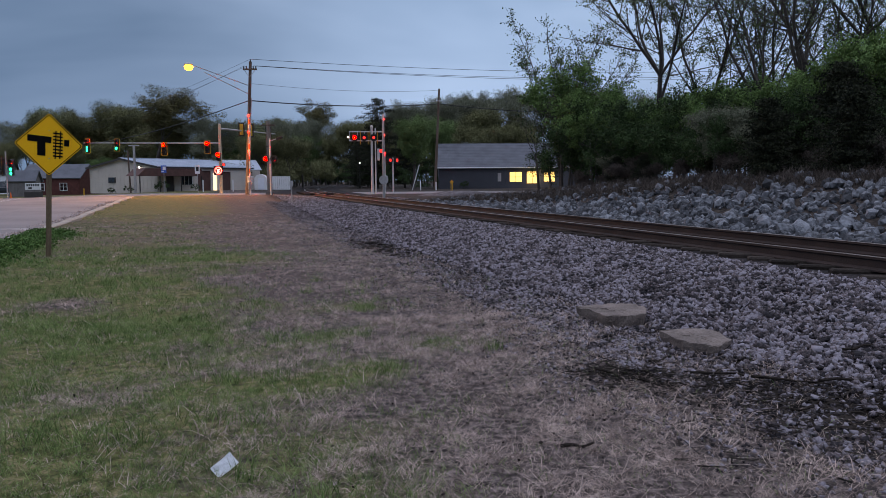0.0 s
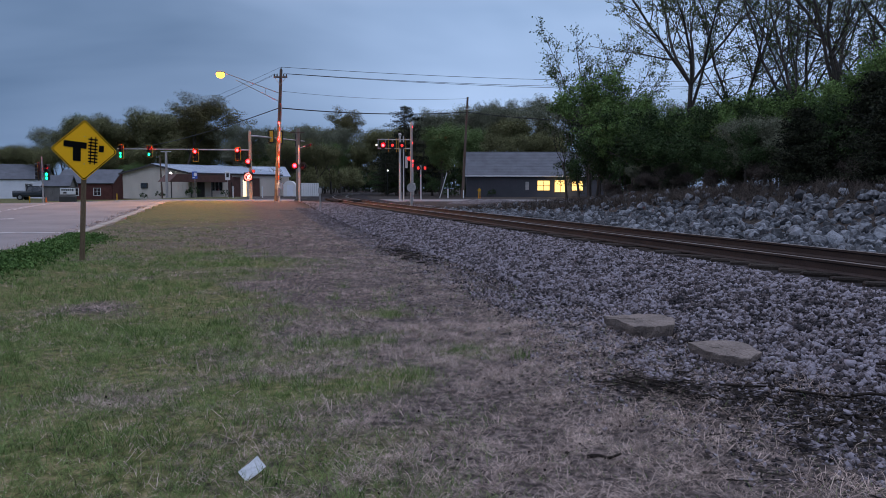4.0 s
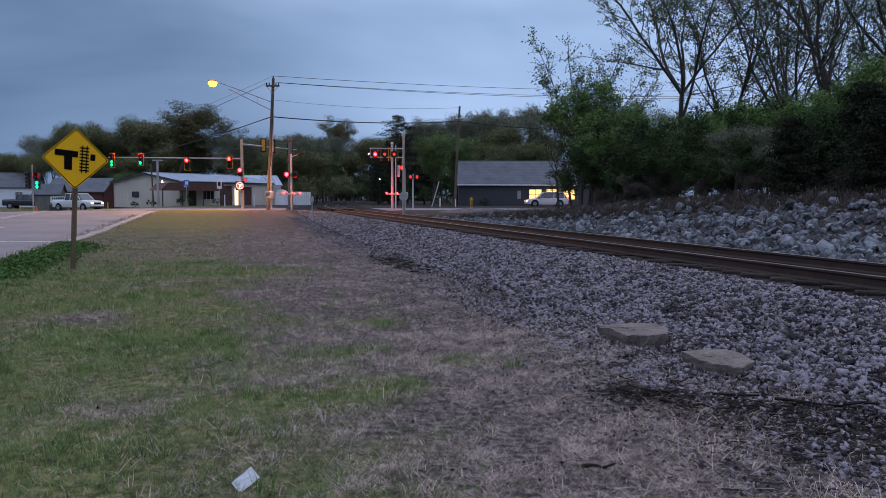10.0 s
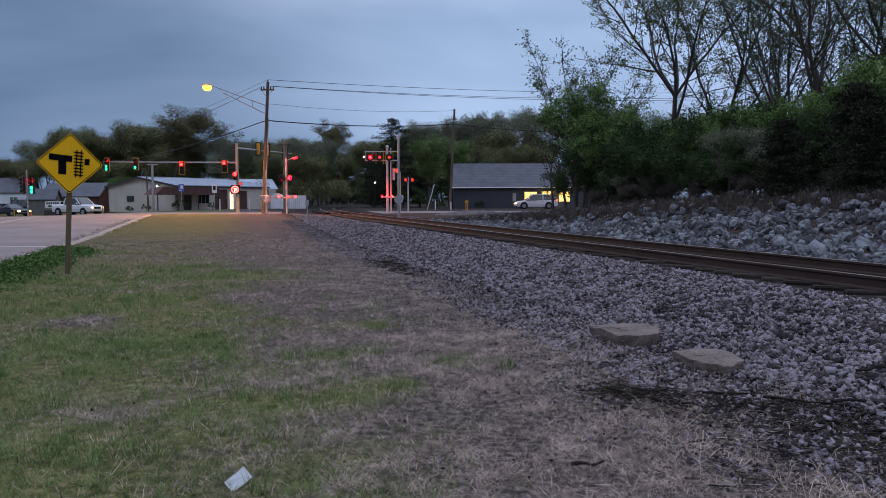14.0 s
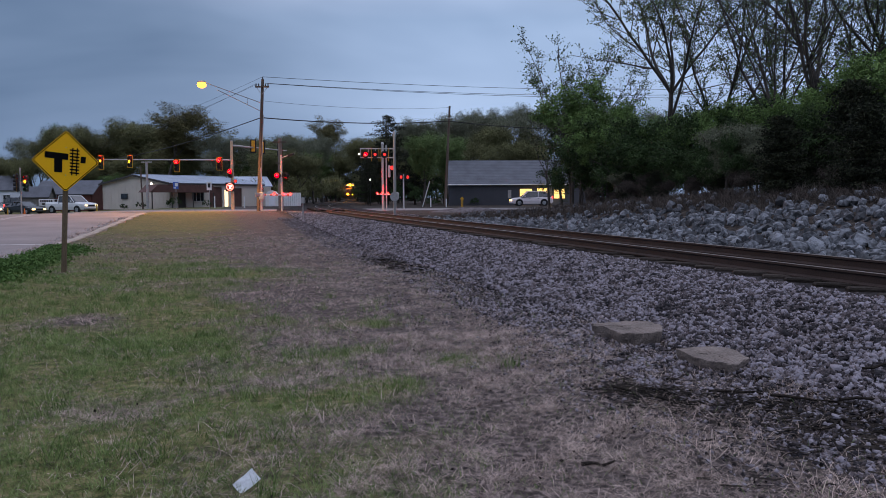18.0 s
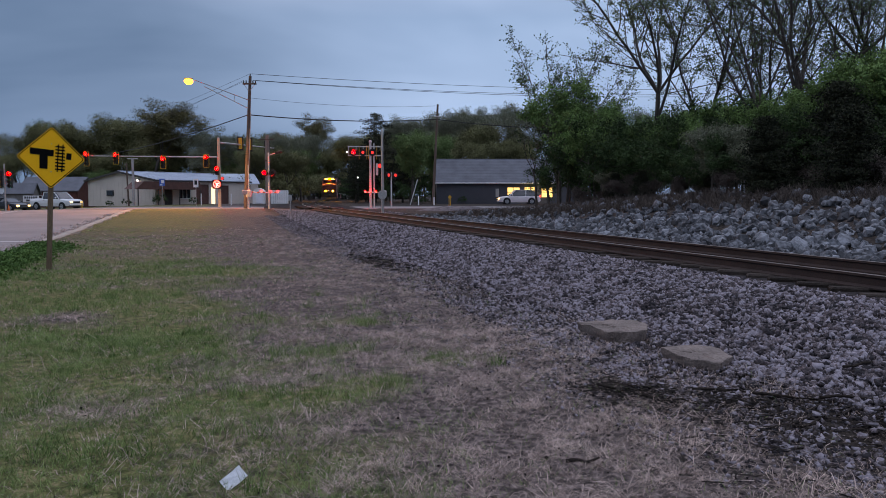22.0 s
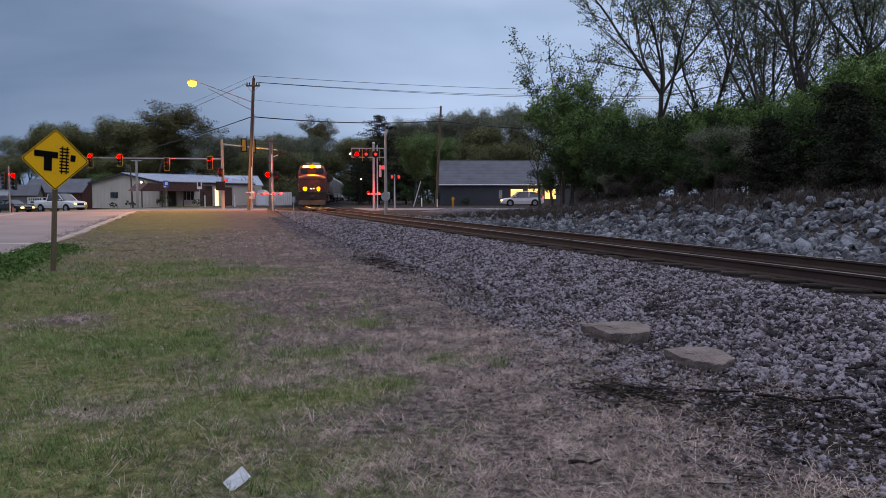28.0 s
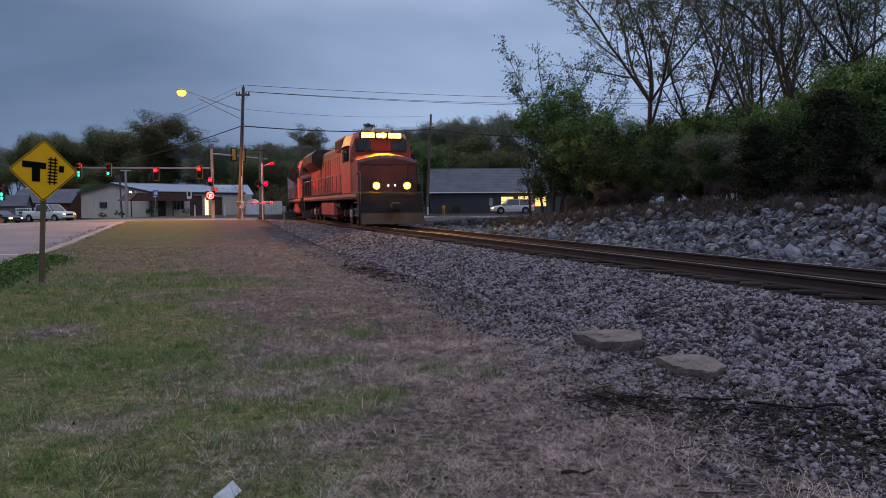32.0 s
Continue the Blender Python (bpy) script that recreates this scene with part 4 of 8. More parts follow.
OPEN = "tall open tree with thin dark limbs and sparse new leaves"
settle(vase_tree(OPEN, 119, 13.4, 0.13, 0.40, 6, 38, M["leafdry"], per=10, size=0.095, reach=0.33), 10.75, 36.5, 200)
va = vase_tree(OPEN, 112, 13.0, 0.115, 0.28, 5, 33, M["leafbud"], lean=0.10, per=8)
settle(va, 13.0, 36.0)
vb = vase_tree(OPEN, 113, 13.0, 0.105, 0.27, 6, 31, M["leafdry"], per=5)
settle(vb, 12.9, 30.4, 60)
vc = vase_tree(OPEN, 114, 13.6, 0.14, 0.33, 5, 30, M["leafdry"], per=4)
settle(vc, 14.2, 29.4)
place(va, 18.2, 33.0, 150, 1.0)
place(vb, 16.2, 35.5, 200, 1.05)
place(vc, 17.6, 29.5, 100, 0.95)
slender = vase_tree("slender young tree with upright twigs and small leaves", 118, 10.2, 0.08, 0.2, 9, 23, M["leafbud"], per=2, size=0.12, reach=0.12, thin=0.9)
settle(slender, 7.7, 45.0, 180)
place(slender, 9.0, 46.8, 80, 0.86)
# two bare stems at the edge of the wood
for x, y, h, lean in ((6.35, 44.2, 5.4, 0.02), (6.95, 43.4, 5.0, -0.03), (7.75, 42.6, 4.6, 0.03)):
    t = tree("sapling", "dark slender sapling stem at the wood's edge", int(x * 100), h, 0.085, M["leafdark"], per=3, puff=0.16, size=0.10, depth=3, fork=0.55, spread=24, kids=(2, 3), lean=(lean, 0))
    settle(tagged(t, group=GW), x, y)
# leafy trees and undergrowth on the bank
leafy = tree("leafy_tree", "bright green leafy young tree at the wood's edge", 21, 7.4, 0.11, M["leaf"], per=30, puff=0.26, size=0.135, depth=4, fork=0.26, kids=(2, 3), side=0.5, spread=38, clump=0.4, tufts=True)
settle(tagged(leafy, group=GW), 7.2, 41.8, s=0.95)
for x, y, rz, k in ((8.7, 39.5, 70, 0.80), (9.4, 37.8, 310, 0.66), (11.3, 34.0, 20, 0.62), (12.2, 43.0, 10, 0.8), (8.1, 38.0, 140, 0.62), (13.4, 33.0, 75, 0.70), (15.4, 30.0, 200, 0.70), (16.8, 28.2, 140, 0.80), (17.4, 25.2, 25, 0.78), (14.6, 26.6, 260, 0.60), (15.6, 22.8, 100, 0.55), (18.2, 23.0, 330, 0.80), (14.3, 25.0, 190, 0.66), (12.9, 27.4, 300, 0.52), (15.2, 23.6, 45, 0.70), (13.8, 29.2, 15, 0.62)):
    place(leafy, x, y, rz, k)
dense = tree("dense_tree", "dense dark green tree with low branches", 22, 5.6, 0.10, M["leafdark"], per=38, puff=0.30, size=0.13, depth=4, fork=0.10, kids=(3, 3), side=0.3, spread=46, up=0.02, clump=0.4, tufts=True)
settle(tagged(dense, group=GW), 8.3, 36.8, s=0.78)
for x, y, rz, k in ((7.6, 39.4, 40, 0.72), (9.6, 33.2, 160, 0.85), (10.6, 30.0, 250, 0.78), (11.4, 27.5, 10, 0.66), (12.2, 25.0, 100, 0.64), (13.4, 22.4, 200, 0.55), (15.0, 20.0, 330, 0.52), (16.8, 17.6, 60, 0.55), (12.8, 29.2, 77, 0.85), (15.0, 25.2, 145, 0.85), (11.4, 34.6, 280, 0.9), (13.6, 32.5, 35, 0.95), (17.6, 21.8, 222, 0.65), (9.8, 37.8, 15, 0.72), (18.8, 15.2, 15, 0.6), (16.6, 22.4, 300, 0.6), (18.6, 24.5, 40, 0.9), (16.2, 28.0, 190, 0.8), (18.2, 29.6, 260, 1.0), (14.6, 28.4, 60, 0.8), (19.5, 21.0, 10, 0.7), (19.5, 33.5, 200, 1.2)):
    place(dense, x, y, rz, k)
brush = tree("brush", "tangle of dark brush at the crest of the bank", 23, 2.4, 0.035, M["twig"], per=5, puff=0.22, size=0.10, category="shrub", depth=4, fork=0.10, kids=(3, 4), side=0.3)
settle(tagged(brush, group="brush on the bank"), 9.0, 33.0, s=0.6)
rb = random.Random(31)
for i in range(24):
    y = 13 + i * 0.95 + rb.uniform(-0.5, 0.5)
    x, yy, _ = on_track(y, rb.uniform(7.4, 9.2))
    place(brush, x, yy, rb.uniform(0, 360), rb.uniform(0.35, 0.7))
wisp = tree("shrub", "wispy grey-green shrub at the crest of the bank", 52, 2.6, 0.04, M["leafpale"], per=9, puff=0.16, size=0.06, category="shrub", depth=5, fork=0.08, kids=(3, 3), side=0.3, spread=30, up=0.1)
settle(tagged(wisp, group="brush on the bank"), 10.15, 26.8, s=0.95)
for x, y, rz, k in ((11.0, 27.4, 120, 1.0), (10.6, 25.4, 240, 0.7), (12.0, 21.4, 40, 0.6), (8.2, 34.6, 10, 0.6)):
    place(wisp, x, y, rz, k)
cedar = conifer("cedar", "dark shaggy evergreen tree", 24, 5.2, 2.1, M["cedar"], taper=0.5, per=30, puff=0.24, size=0.14)
settle(tagged(cedar, group=GW), 12.6, 23.6, s=0.66)
for x, y, rz, s in ((11.6, 25.6, 50, 0.60), (13.6, 21.4, 120, 0.60), (15.2, 19.0, 10, 0.56), (12.4, 26.9, 200, 0.62), (14.4, 22.4, 80, 0.66), (13.2, 22.6, 170, 0.6), (12.2, 24.8, 20, 0.62)):
    place(cedar, x, y, rz, s)
# behind the crossing
pine = conifer("pine", "tall dark pine with layered branches", 25, 12.4, 4.6, M["cedar"], taper=0.45, per=16, puff=0.3, size=0.2, layers=0.045)
settle(tagged(pine, group="trees behind the crossing"), -6.9, 107, s=1.0)
for x, y, rz, s in ((-9.2, 103, 60, 0.5), (-8.2, 112, 100, 0.72), (-3.2, 110, 200, 0.8), (-10.2, 118, 30, 0.62), (-9.6, 126, 70, 0.75)):
    place(pine, x, y, rz, s)
far_leafy = tree("roadside_tree", "full spring-green tree behind the crossing", 26, 10.4, 0.22, M["leafmid"], per=72, puff=0.72, size=0.2, depth=4, fork=0.14, kids=(2, 3), side=0.5, clump=0.65, tufts=True)
settle(tagged(far_leafy, group="trees behind the crossing"), -33, 143, s=1.04)
for x, y, rz, s in ((-1.6, 89.5, 0, 0.78), (1.2, 104, 10, 0.85), (-38, 150, 100, 1), (-30, 132, 205, 0.8), (-27.5, 124, 290, 0.72), (-24.8, 116, 20, 0.62), (-46, 142, 20, 0.8), (-53, 145, 70, 1.12), (-61, 142, 160, 0.98), (-66, 147, 220, 0.8), (-80, 150, 30, 0.7), (-90, 135, 110, 0.8), (-100, 140, 250, 0.8), (-41, 124, 210, 0.66), (-24, 150, 40, 0.95), (-112, 142, 70, 0.8)):
    place(far_leafy, x, y, rz, s * (0.95 if x < -76 else 1.14 if x < -42 else 1.0))
far_dark = tree("wood_tree", "dark rounded tree in the wood", 27, 11.5, 0.24, M["leaffar"], per=64, puff=0.85, size=0.2, depth=4, fork=0.10, kids=(3, 3), side=0.3, clump=0.65, tufts=True)
settle(tagged(far_dark, group="far wood"), -56, 136, s=1.14)
for x, y, rz, s in ((-49, 135, 40, 0.98), (-63, 136, 90, 0.95), (-70, 137, 200, 0.8), (-43, 130, 10, 0.7), (-78, 140, 60, 0.78), (-36, 132, 140, 0.75), (-87, 128, 20, 0.9), (-97, 130, 210, 0.85), (-108, 134, 80, 0.68), (-28.5, 138, 300, 0.75), (-25, 131, 50, 0.68), (-22.5, 124, 250, 0.6), (-30, 160, 120, 1.1), (-36, 175, 0, 1.2), (-24, 235, 60, 1.25), (-17, 240, 140, 1.35), (-31, 238, 10, 1.2), (-10, 230, 200, 1.2), (-39, 228, 30, 1.2), (-46, 215, 330, 1.2), (-3, 150, 100, 1.2), (4, 140, 190, 1.15), (-13, 160, 15, 1.1), (-7, 140, 15, 1)):
    place(far_dark, x, y, rz, s * (0.92 if x < -76 else 1.14 if x < -42 else 0.93))
crowned = tree("oak", "large spreading tree with an open crown", 28, 17.2, 0.36, M["leafoak"], per=60, puff=0.66, size=0.19, clump=0.6, tufts=True, depth=5, fork=0.36, kids=(2, 3), side=0.4, shrink=0.74)
settle(tagged(crowned, group="far wood"), -40.2, 119, 90)
crowned.scale = (1.3, 1.3, 0.92)
place(crowned, -25.5, 172, 120, 0.85, sz=1.18)
far_bare = tree("budding_tree", "tall grey budding tree in the wood", 29, 15.0, 0.2, M["leafpale"], per=13, puff=0.6, size=0.17, clump=0.5, depth=5, fork=0.3, kids=(2, 3), side=0.45)
settle(tagged(far_bare, group="far wood"), 3, 128)
for x, y, rz, s in ((7, 131, 50, 1.05), (11, 127, 140, 1.0), (15, 133, 200, 1.1), (19, 129, 270, 1.0), (24, 134, 20, 1.1), (0, 136, 330, 1.0), (29, 128, 80, 1.1), (-32, 118, 10, 0.72), (-28, 121, 130, 0.7), (-24, 127, 220, 0.75), (-21.5, 135, 300, 0.8), (-35, 126, 65, 0.8), (-6, 132, 260, 0.95), (9, 138, 10, 1.1), (34, 133, 150, 1.1)):
    place(far_bare, x, y, rz, s)
for x, y, rz, s in ((5, 122, 50, 0.75), (15, 123, 0, 0.75), (1.5, 118, 200, 0.7), (25, 122, 300, 0.8), (31, 121, 20, 0.8)):
    place(far_dark, x, y, rz, s)

# thicket that closes the foot of the bank's trees
for i in range(20):
    y = 12 + i * 1.0
    x, yy, _ = on_track(y, 9.2 + 1.6 * math.sin(i * 1.9) + (0.8 if y > 30 else 0))
    place((cedar if i < 12 else (dense, cedar, leafy)[i % 3]), x, yy, 71 * i, (0.58 if i < 12 else 0.42) + 0.1 * math.sin(i * 2.3))
for i in range(16):
    y = 13 + i * 1.7
    x, yy, _ = on_track(y, 13.0 + 1.2 * math.sin(i * 1.3))
    place(dense, x, yy, 37 * i, 0.72 + 0.15 * math.sin(i * 2.7))
# backdrop of the wood along the line
scrub = tree("scrub_tree", "soft grey-green tree in the far wood", 33, 5.6, 0.12, M["leaffar"], per=46, puff=0.55, size=0.2, depth=3, fork=0.10, kids=(3, 3), side=0.4, spread=46, up=0.02, clump=0.65, tufts=True)
settle(tagged(scrub, group="far wood"), -58, 244)
for i in range(16):
    place(scrub, -52 + i * 3.6, 243 + 4 * math.sin(i), 53 * i, 2.6 + 0.4 * math.sin(i * 1.7))
for x, y, s in ((-24.5, 122, 1.1), (-26.5, 131, 1.2), (-28.5, 140, 1.3), (-30.5, 150, 1.4), (-32.5, 160, 1.5), (-35, 172, 1.6), (-38, 186, 1.8), (-42, 202, 2.0)):
    place(scrub, x, y, 29 * y, s)

for x, y, rz, s in ((11.4, 125, 15, 0.95), (8.8, 119, 140, 0.7), (13.5, 120, 250, 0.7)):
    place(far_dark, x, y, rz, s)
place(far_leafy, -68.6, 140, 33, 0.72, sz=1.36)
place(far_dark, -52.5, 134, 250, 1.12)
place(far_dark, -46, 138, 20, 0.95)
for x, y, s in ((-28, 205, 1.2), (-30.5, 214, 1.3), (-27, 192, 1.0), (-33, 222, 1.4)):
    place(scrub, x, y, 17 * y, s, dz=-1.2)
# a rounded olive tree in the bend, with scrub at its foot
for x, y, rz, s in ((-22.6, 110, 20, 0.60), (-20.2, 114, 140, 0.56), (-25.2, 112, 250, 0.55)):
    place(far_dark, x, y, rz, s)
for x, y, s in ((-20.6, 108, 0.6), (-23.0, 106, 0.65), (-25.5, 107, 0.7), (-21.2, 121, 0.8), (-24, 119, 0.9), (-28, 112, 0.9), (-31, 112, 0.9), (-9.0, 121, 0.8), (-11.2, 128, 0.9)):
    place(scrub, x, y, 31 * y, s, dz=-0.3)
for x, y, rz, s in ((8.6, 46.5, 10, 0.9), (10.2, 45.2, 130, 0.95), (11.8, 44.2, 250, 0.95), (13.2, 41.5, 60, 1.1), (11.2, 38.6, 200, 1.0), (13.0, 35.8, 100, 1.1)):
    place(dense, x, y, rz, s)

# low growth that closes the horizon beyond the bend
for i in range(26):
    place(scrub, -62 + i * 3.2, 252 + 5 * math.sin(i * 1.3), 41 * i, 2.2, dz=-3.2)
for i in range(10):
    place(scrub, -25.5 - i * 1.6, 104 + i * 9.5, 67 * i, 0.9 + 0.06 * i, dz=-1.2)


for i in range(14):
    yq = 150 + i * 6.5
    place(scrub, float(track_x(yq)) - 6 - 1.5 * (i % 3), yq, 83 * i, 0.9 + 0.05 * i, dz=-1.4)
for i in range(9):
    place(dense, -36 + 2.6 * i, 246 + 2 * (i % 2), 57 * i, 1.6, dz=-1.5)


# ---- on the ground near the camera ----
def chunk(seed, sx, sy, sz, outline):
    """A slab of broken concrete with an angular outline and worn edges."""
    rd = random.Random(seed)
    pts = []
    for (x0, y0), (x1, y1) in zip(outline, outline[1:] + outline[:1]):
        for i in range(4):
            f = i / 4
            pts.append(((x0 + (x1 - x0) * f) * sx + rd.uniform(-0.008, 0.008), (y0 + (y1 - y0) * f) * sy + rd.uniform(-0.008, 0.008)))
    rings = []
    for s, z in ((0.90, -0.06), (0.95, 0.1 * sz), (0.99, 0.5 * sz), (1.0, 0.93 * sz), (0.985, sz), (0.6, sz * 1.03), (0.2, sz)):
        rings.append([(x * s + rd.uniform(-0.006, 0.006), y * s + rd.uniform(-0.006, 0.006), z + rd.uniform(-0.008, 0.008)) for x, y in pts])
    return Geo().loft(rings)


solid("concrete_slab", chunk(4, 1.0, 1.0, 0.12, ((-0.35, 0.32), (-0.24, 0.02), (-0.16, -0.34), (0.05, -0.37), (0.25, -0.34), (0.36, 0.0), (0.28, 0.28), (0.05, 0.36))), M["slab"], "broken flat slab of brown concrete on the ballast's edge", "slab", pose(2.03, 8.42, float(height(2.03, 8.42)) + 0.015, 1, -3, 0), group="broken slabs")
solid("concrete_slab", chunk(7, 1.0, 1.0, 0.10, ((-0.26, 0.28), (-0.16, -0.12), (0.02, -0.34), (0.10, -0.34), (0.26, -0.16), (0.24, 0.16), (0.04, 0.30))), M["slab"], "smaller broken slab of brown concrete sunk in gravel", "slab", pose(2.47, 7.06, float(height(2.47, 7.06)) + 0.0, 3, -3, 0), group="broken slabs")
pg = Geo()
nu, nv = 8, 6
pv = []
for j in range(nv):
    for i in range(nu):
        u, v = i / (nu - 1) - 0.5, j / (nv - 1) - 0.5
        a_, b_ = u * 0.13, v * 0.078
        pv.append((a_ * 0.766 - b_ * 0.643, a_ * 0.643 + b_ * 0.766, 0.006 * math.sin(u * 7 + 1) * math.cos(v * 5) + 0.004 * (u * v * 4)))
pv += [(x, y, z - 0.002) for x, y, z in pv]
pf = [(j * nu + i, j * nu + i + 1, (j + 1) * nu + i + 1, (j + 1) * nu + i) for j in range(nv - 1) for i in range(nu - 1)]
pf += [tuple(k + nu * nv for k in q)[::-1] for q in pf]
pg.add(pv, pf)
solid("paper_litter", pg, M["paper"], "crumpled pale sheet of paper lying in the grass", "litter", pose(-1.115, 4.13, float(height(-1.115, 4.13)) + 0.045, 52, 0, 8), smooth=True)

rd = random.Random(8)
# old timber splinters and sticks at the toe of the ballast
for x, y, l, a in ((1.5, 6.15, 0.34, -25), (1.83, 5.75, 0.5, -32), (2.3, 6.05, 0.45, -14), (2.75, 5.75, 0.6, -28), (3.2, 5.55, 0.7, -5), (2.6, 5.2, 0.45, 35), (3.3, 5.0, 0.5, -30), (0.86, 4.47, 0.2, 5), (2.0, 6.6, 0.35, 40), (3.6, 6.2, 0.55, 18)):
    g = Geo()
    n = 5
    pts = [Vector((l * (i / n - 0.5), rd.uniform(-0.03, 0.03), rd.uniform(-0.008, 0.02))) for i in range(n + 1)]
    for i in range(n):
        g.tube(pts[i], pts[i + 1], 0.011 * (1.2 - 0.6 * i / n), 0.011 * (1.2 - 0.6 * (i + 1) / n), 6)
    solid("wood_splinter", g, M["debris"], "dark rotten wood splinter on the soil", "stick", pose(x, y, float(height(x, y)) + 0.02, 0, 0, a), group="wood splinters")
rs = np.random.RandomState(12)
nd = 2100
t = rs.uniform(0, 1, nd)
ang = np.where(rs.uniform(0, 1, nd) < 0.6, -0.35 + rs.normal(size=nd) * 0.35, rs.uniform(0, 2 * np.pi, nd))
thrown = rs.uniform(0, 1, nd) < 0.28
spread_ = 0.13 + 0.36 * t
dx = np.where(thrown, 1.2 + 3.0 * t, 1.35 + 1.95 * t + rs.normal(size=nd) * spread_)
dy = np.where(thrown, 4.0 + 4.5 * rs.uniform(0, 1, nd), 6.25 - 1.5 * t ** 1.2 + rs.normal(size=nd) * spread_)
ln, wd = rs.uniform(0.03, 0.16, nd), rs.uniform(0.005, 0.02, nd)
base = np.stack([dx, dy, height(dx, dy) + rs.uniform(0.006, 0.03, nd)], -1)
u = np.stack([np.cos(ang), np.sin(ang), rs.uniform(-0.25, 0.25, nd)], -1) * ln[:, None] / 2
w = np.stack([-np.sin(ang), np.cos(ang), rs.uniform(-0.4, 0.4, nd)], -1) * wd[:, None] / 2
ash_y = 18.4 + rs.normal(size=200) * 1.3
ash_n = 3.75 + rs.normal(size=200) * 0.22
ash_x = (ash_n - 0.267 * ash_y) / 0.964
aa = rs.uniform(0, 2 * np.pi, 200)
ab = np.stack([ash_x, ash_y, height(ash_x, ash_y) + rs.uniform(0.01, 0.05, 200)], -1)
au = np.stack([np.cos(aa), np.sin(aa), rs.uniform(-0.2, 0.2, 200)], -1) * rs.uniform(0.04, 0.12, (200, 1))
aw = np.stack([-np.sin(aa), np.cos(aa), rs.uniform(-0.3, 0.3, 200)], -1) * rs.uniform(0.01, 0.04, (200, 1))
solid("ash_patch", quads("ash_patch", np.stack([ab - au - aw, ab + au - aw, ab + au + aw, ab - au + aw], 1).reshape(-1, 3), M["debris"]), None, "dark patch of cinders at the ballast's edge", "debris", kind="stuff")
solid("bark_debris", quads("bark_debris", np.stack([base - u - w, base + u - w, base + u + w, base - u + w], 1).reshape(-1, 3), M["debris"]), None, "dark bark chips and rotten wood on bare soil", "debris", kind="stuff")


# ---- grass ----
def blades(rs, x, y, length, width, lean, z=None):
    """Bent blades of two faces each."""
    n = len(x)
    a, b = rs.uniform(0, 2 * np.pi, n), rs.uniform(0, 2 * np.pi, n)
    z = height(x, y) - 0.01 if z is None else z
    p = np.stack([x, y, z], -1)
    side = np.stack([np.cos(a), np.sin(a), np.zeros(n)], -1) * (width / 2)[:, None]
    tilt = lean
    d = np.stack([np.cos(b) * np.sin(tilt), np.sin(b) * np.sin(tilt), np.cos(tilt)], -1)
    t2 = np.minimum(tilt * 1.6 + 0.15, 1.65)
    e = np.stack([np.cos(b) * np.sin(t2), np.sin(b) * np.sin(t2), np.cos(t2)], -1)
    m = p + d * (length * 0.55)[:, None]
    q = m + e * (length * 0.45)[:, None]
    return np.stack([p - side, p + side, m + side * 0.7, m - side * 0.7, m - side * 0.7, m + side * 0.7, q + side * 0.15, q - side * 0.15], 1).reshape(-1, 3)


def scatter(rs, n, y0, y1):
    """Places in the camera's wedge of ground, as dense near as far of it."""
    y = y0 + (y1 - y0) * rs.uniform(0, 1, n) ** 0.8
    x = y * rs.uniform(-0.66, 0.62, n)
    return x, y


def turf(seed, n, y0, y1, keep, length, width, lean, cluster=7, puff=0.05):
    """Tussocks of blades, unlike in size, kept where the sward calls for them."""
    rs = np.random.RandomState(seed)
    x, y = scatter(rs, n // cluster, y0, y1)
    big = 0.45 + 1.25 * rs.uniform(0, 1, len(x)) ** 1.6
    x = (x[:, None] + rs.normal(size=(len(x), cluster)) * puff * big[:, None]).ravel()
    y = (y[:, None] + rs.normal(size=(len(y), cluster)) * puff * big[:, None]).ravel()
    big = np.repeat(big, cluster)
    nn = 0.964 * x + 0.267 * y
    ok = rs.uniform(0, 1, len(x)) < keep(x, y, nn) * np.clip(big * 1.5, 0, 1)
    ok &= (nn > KERB_N + 0.3) & (nn < 4.5)
    x, y, big = x[ok], y[ok], big[ok]
    k = len(x)
    f = 1 + 0.05 * np.maximum(y - 5, 0)
    return blades(rs, x, y, rs.uniform(*length, k) * (0.7 + 0.35 * big), rs.uniform(*width, k) * f, np.abs(rs.normal(size=k)) * lean[1] + lean[0])


def dry_keep(x, y, nn):
    return (1 - 0.5 * spot(x, y, 2.2, 4.3, 1.0, 0.7)) * np.clip((1.0 - 0.97 * greenness(x, y)) * np.clip(1.9 * patchy(y, x, 1.4) - 0.05, 0.25, 1), 0, 1) * (1 - 0.9 * bareness(x, y)) * np.clip(0.55 + 0.5 * waves(x, y, 7.0, 2.0) + 0.3 * waves(y, x, 17.0, 0.5), 0.1, 1)


def straw_keep(x, y, nn):
    return np.clip((patchy(x, y, 2.3) > 0.62) * (1 - greenness(x, y)), 0, 1) * (1 - 0.8 * bareness(x, y))


def green_keep(x, y, nn):
    return greenness(x, y) * (1 - bareness(x, y))


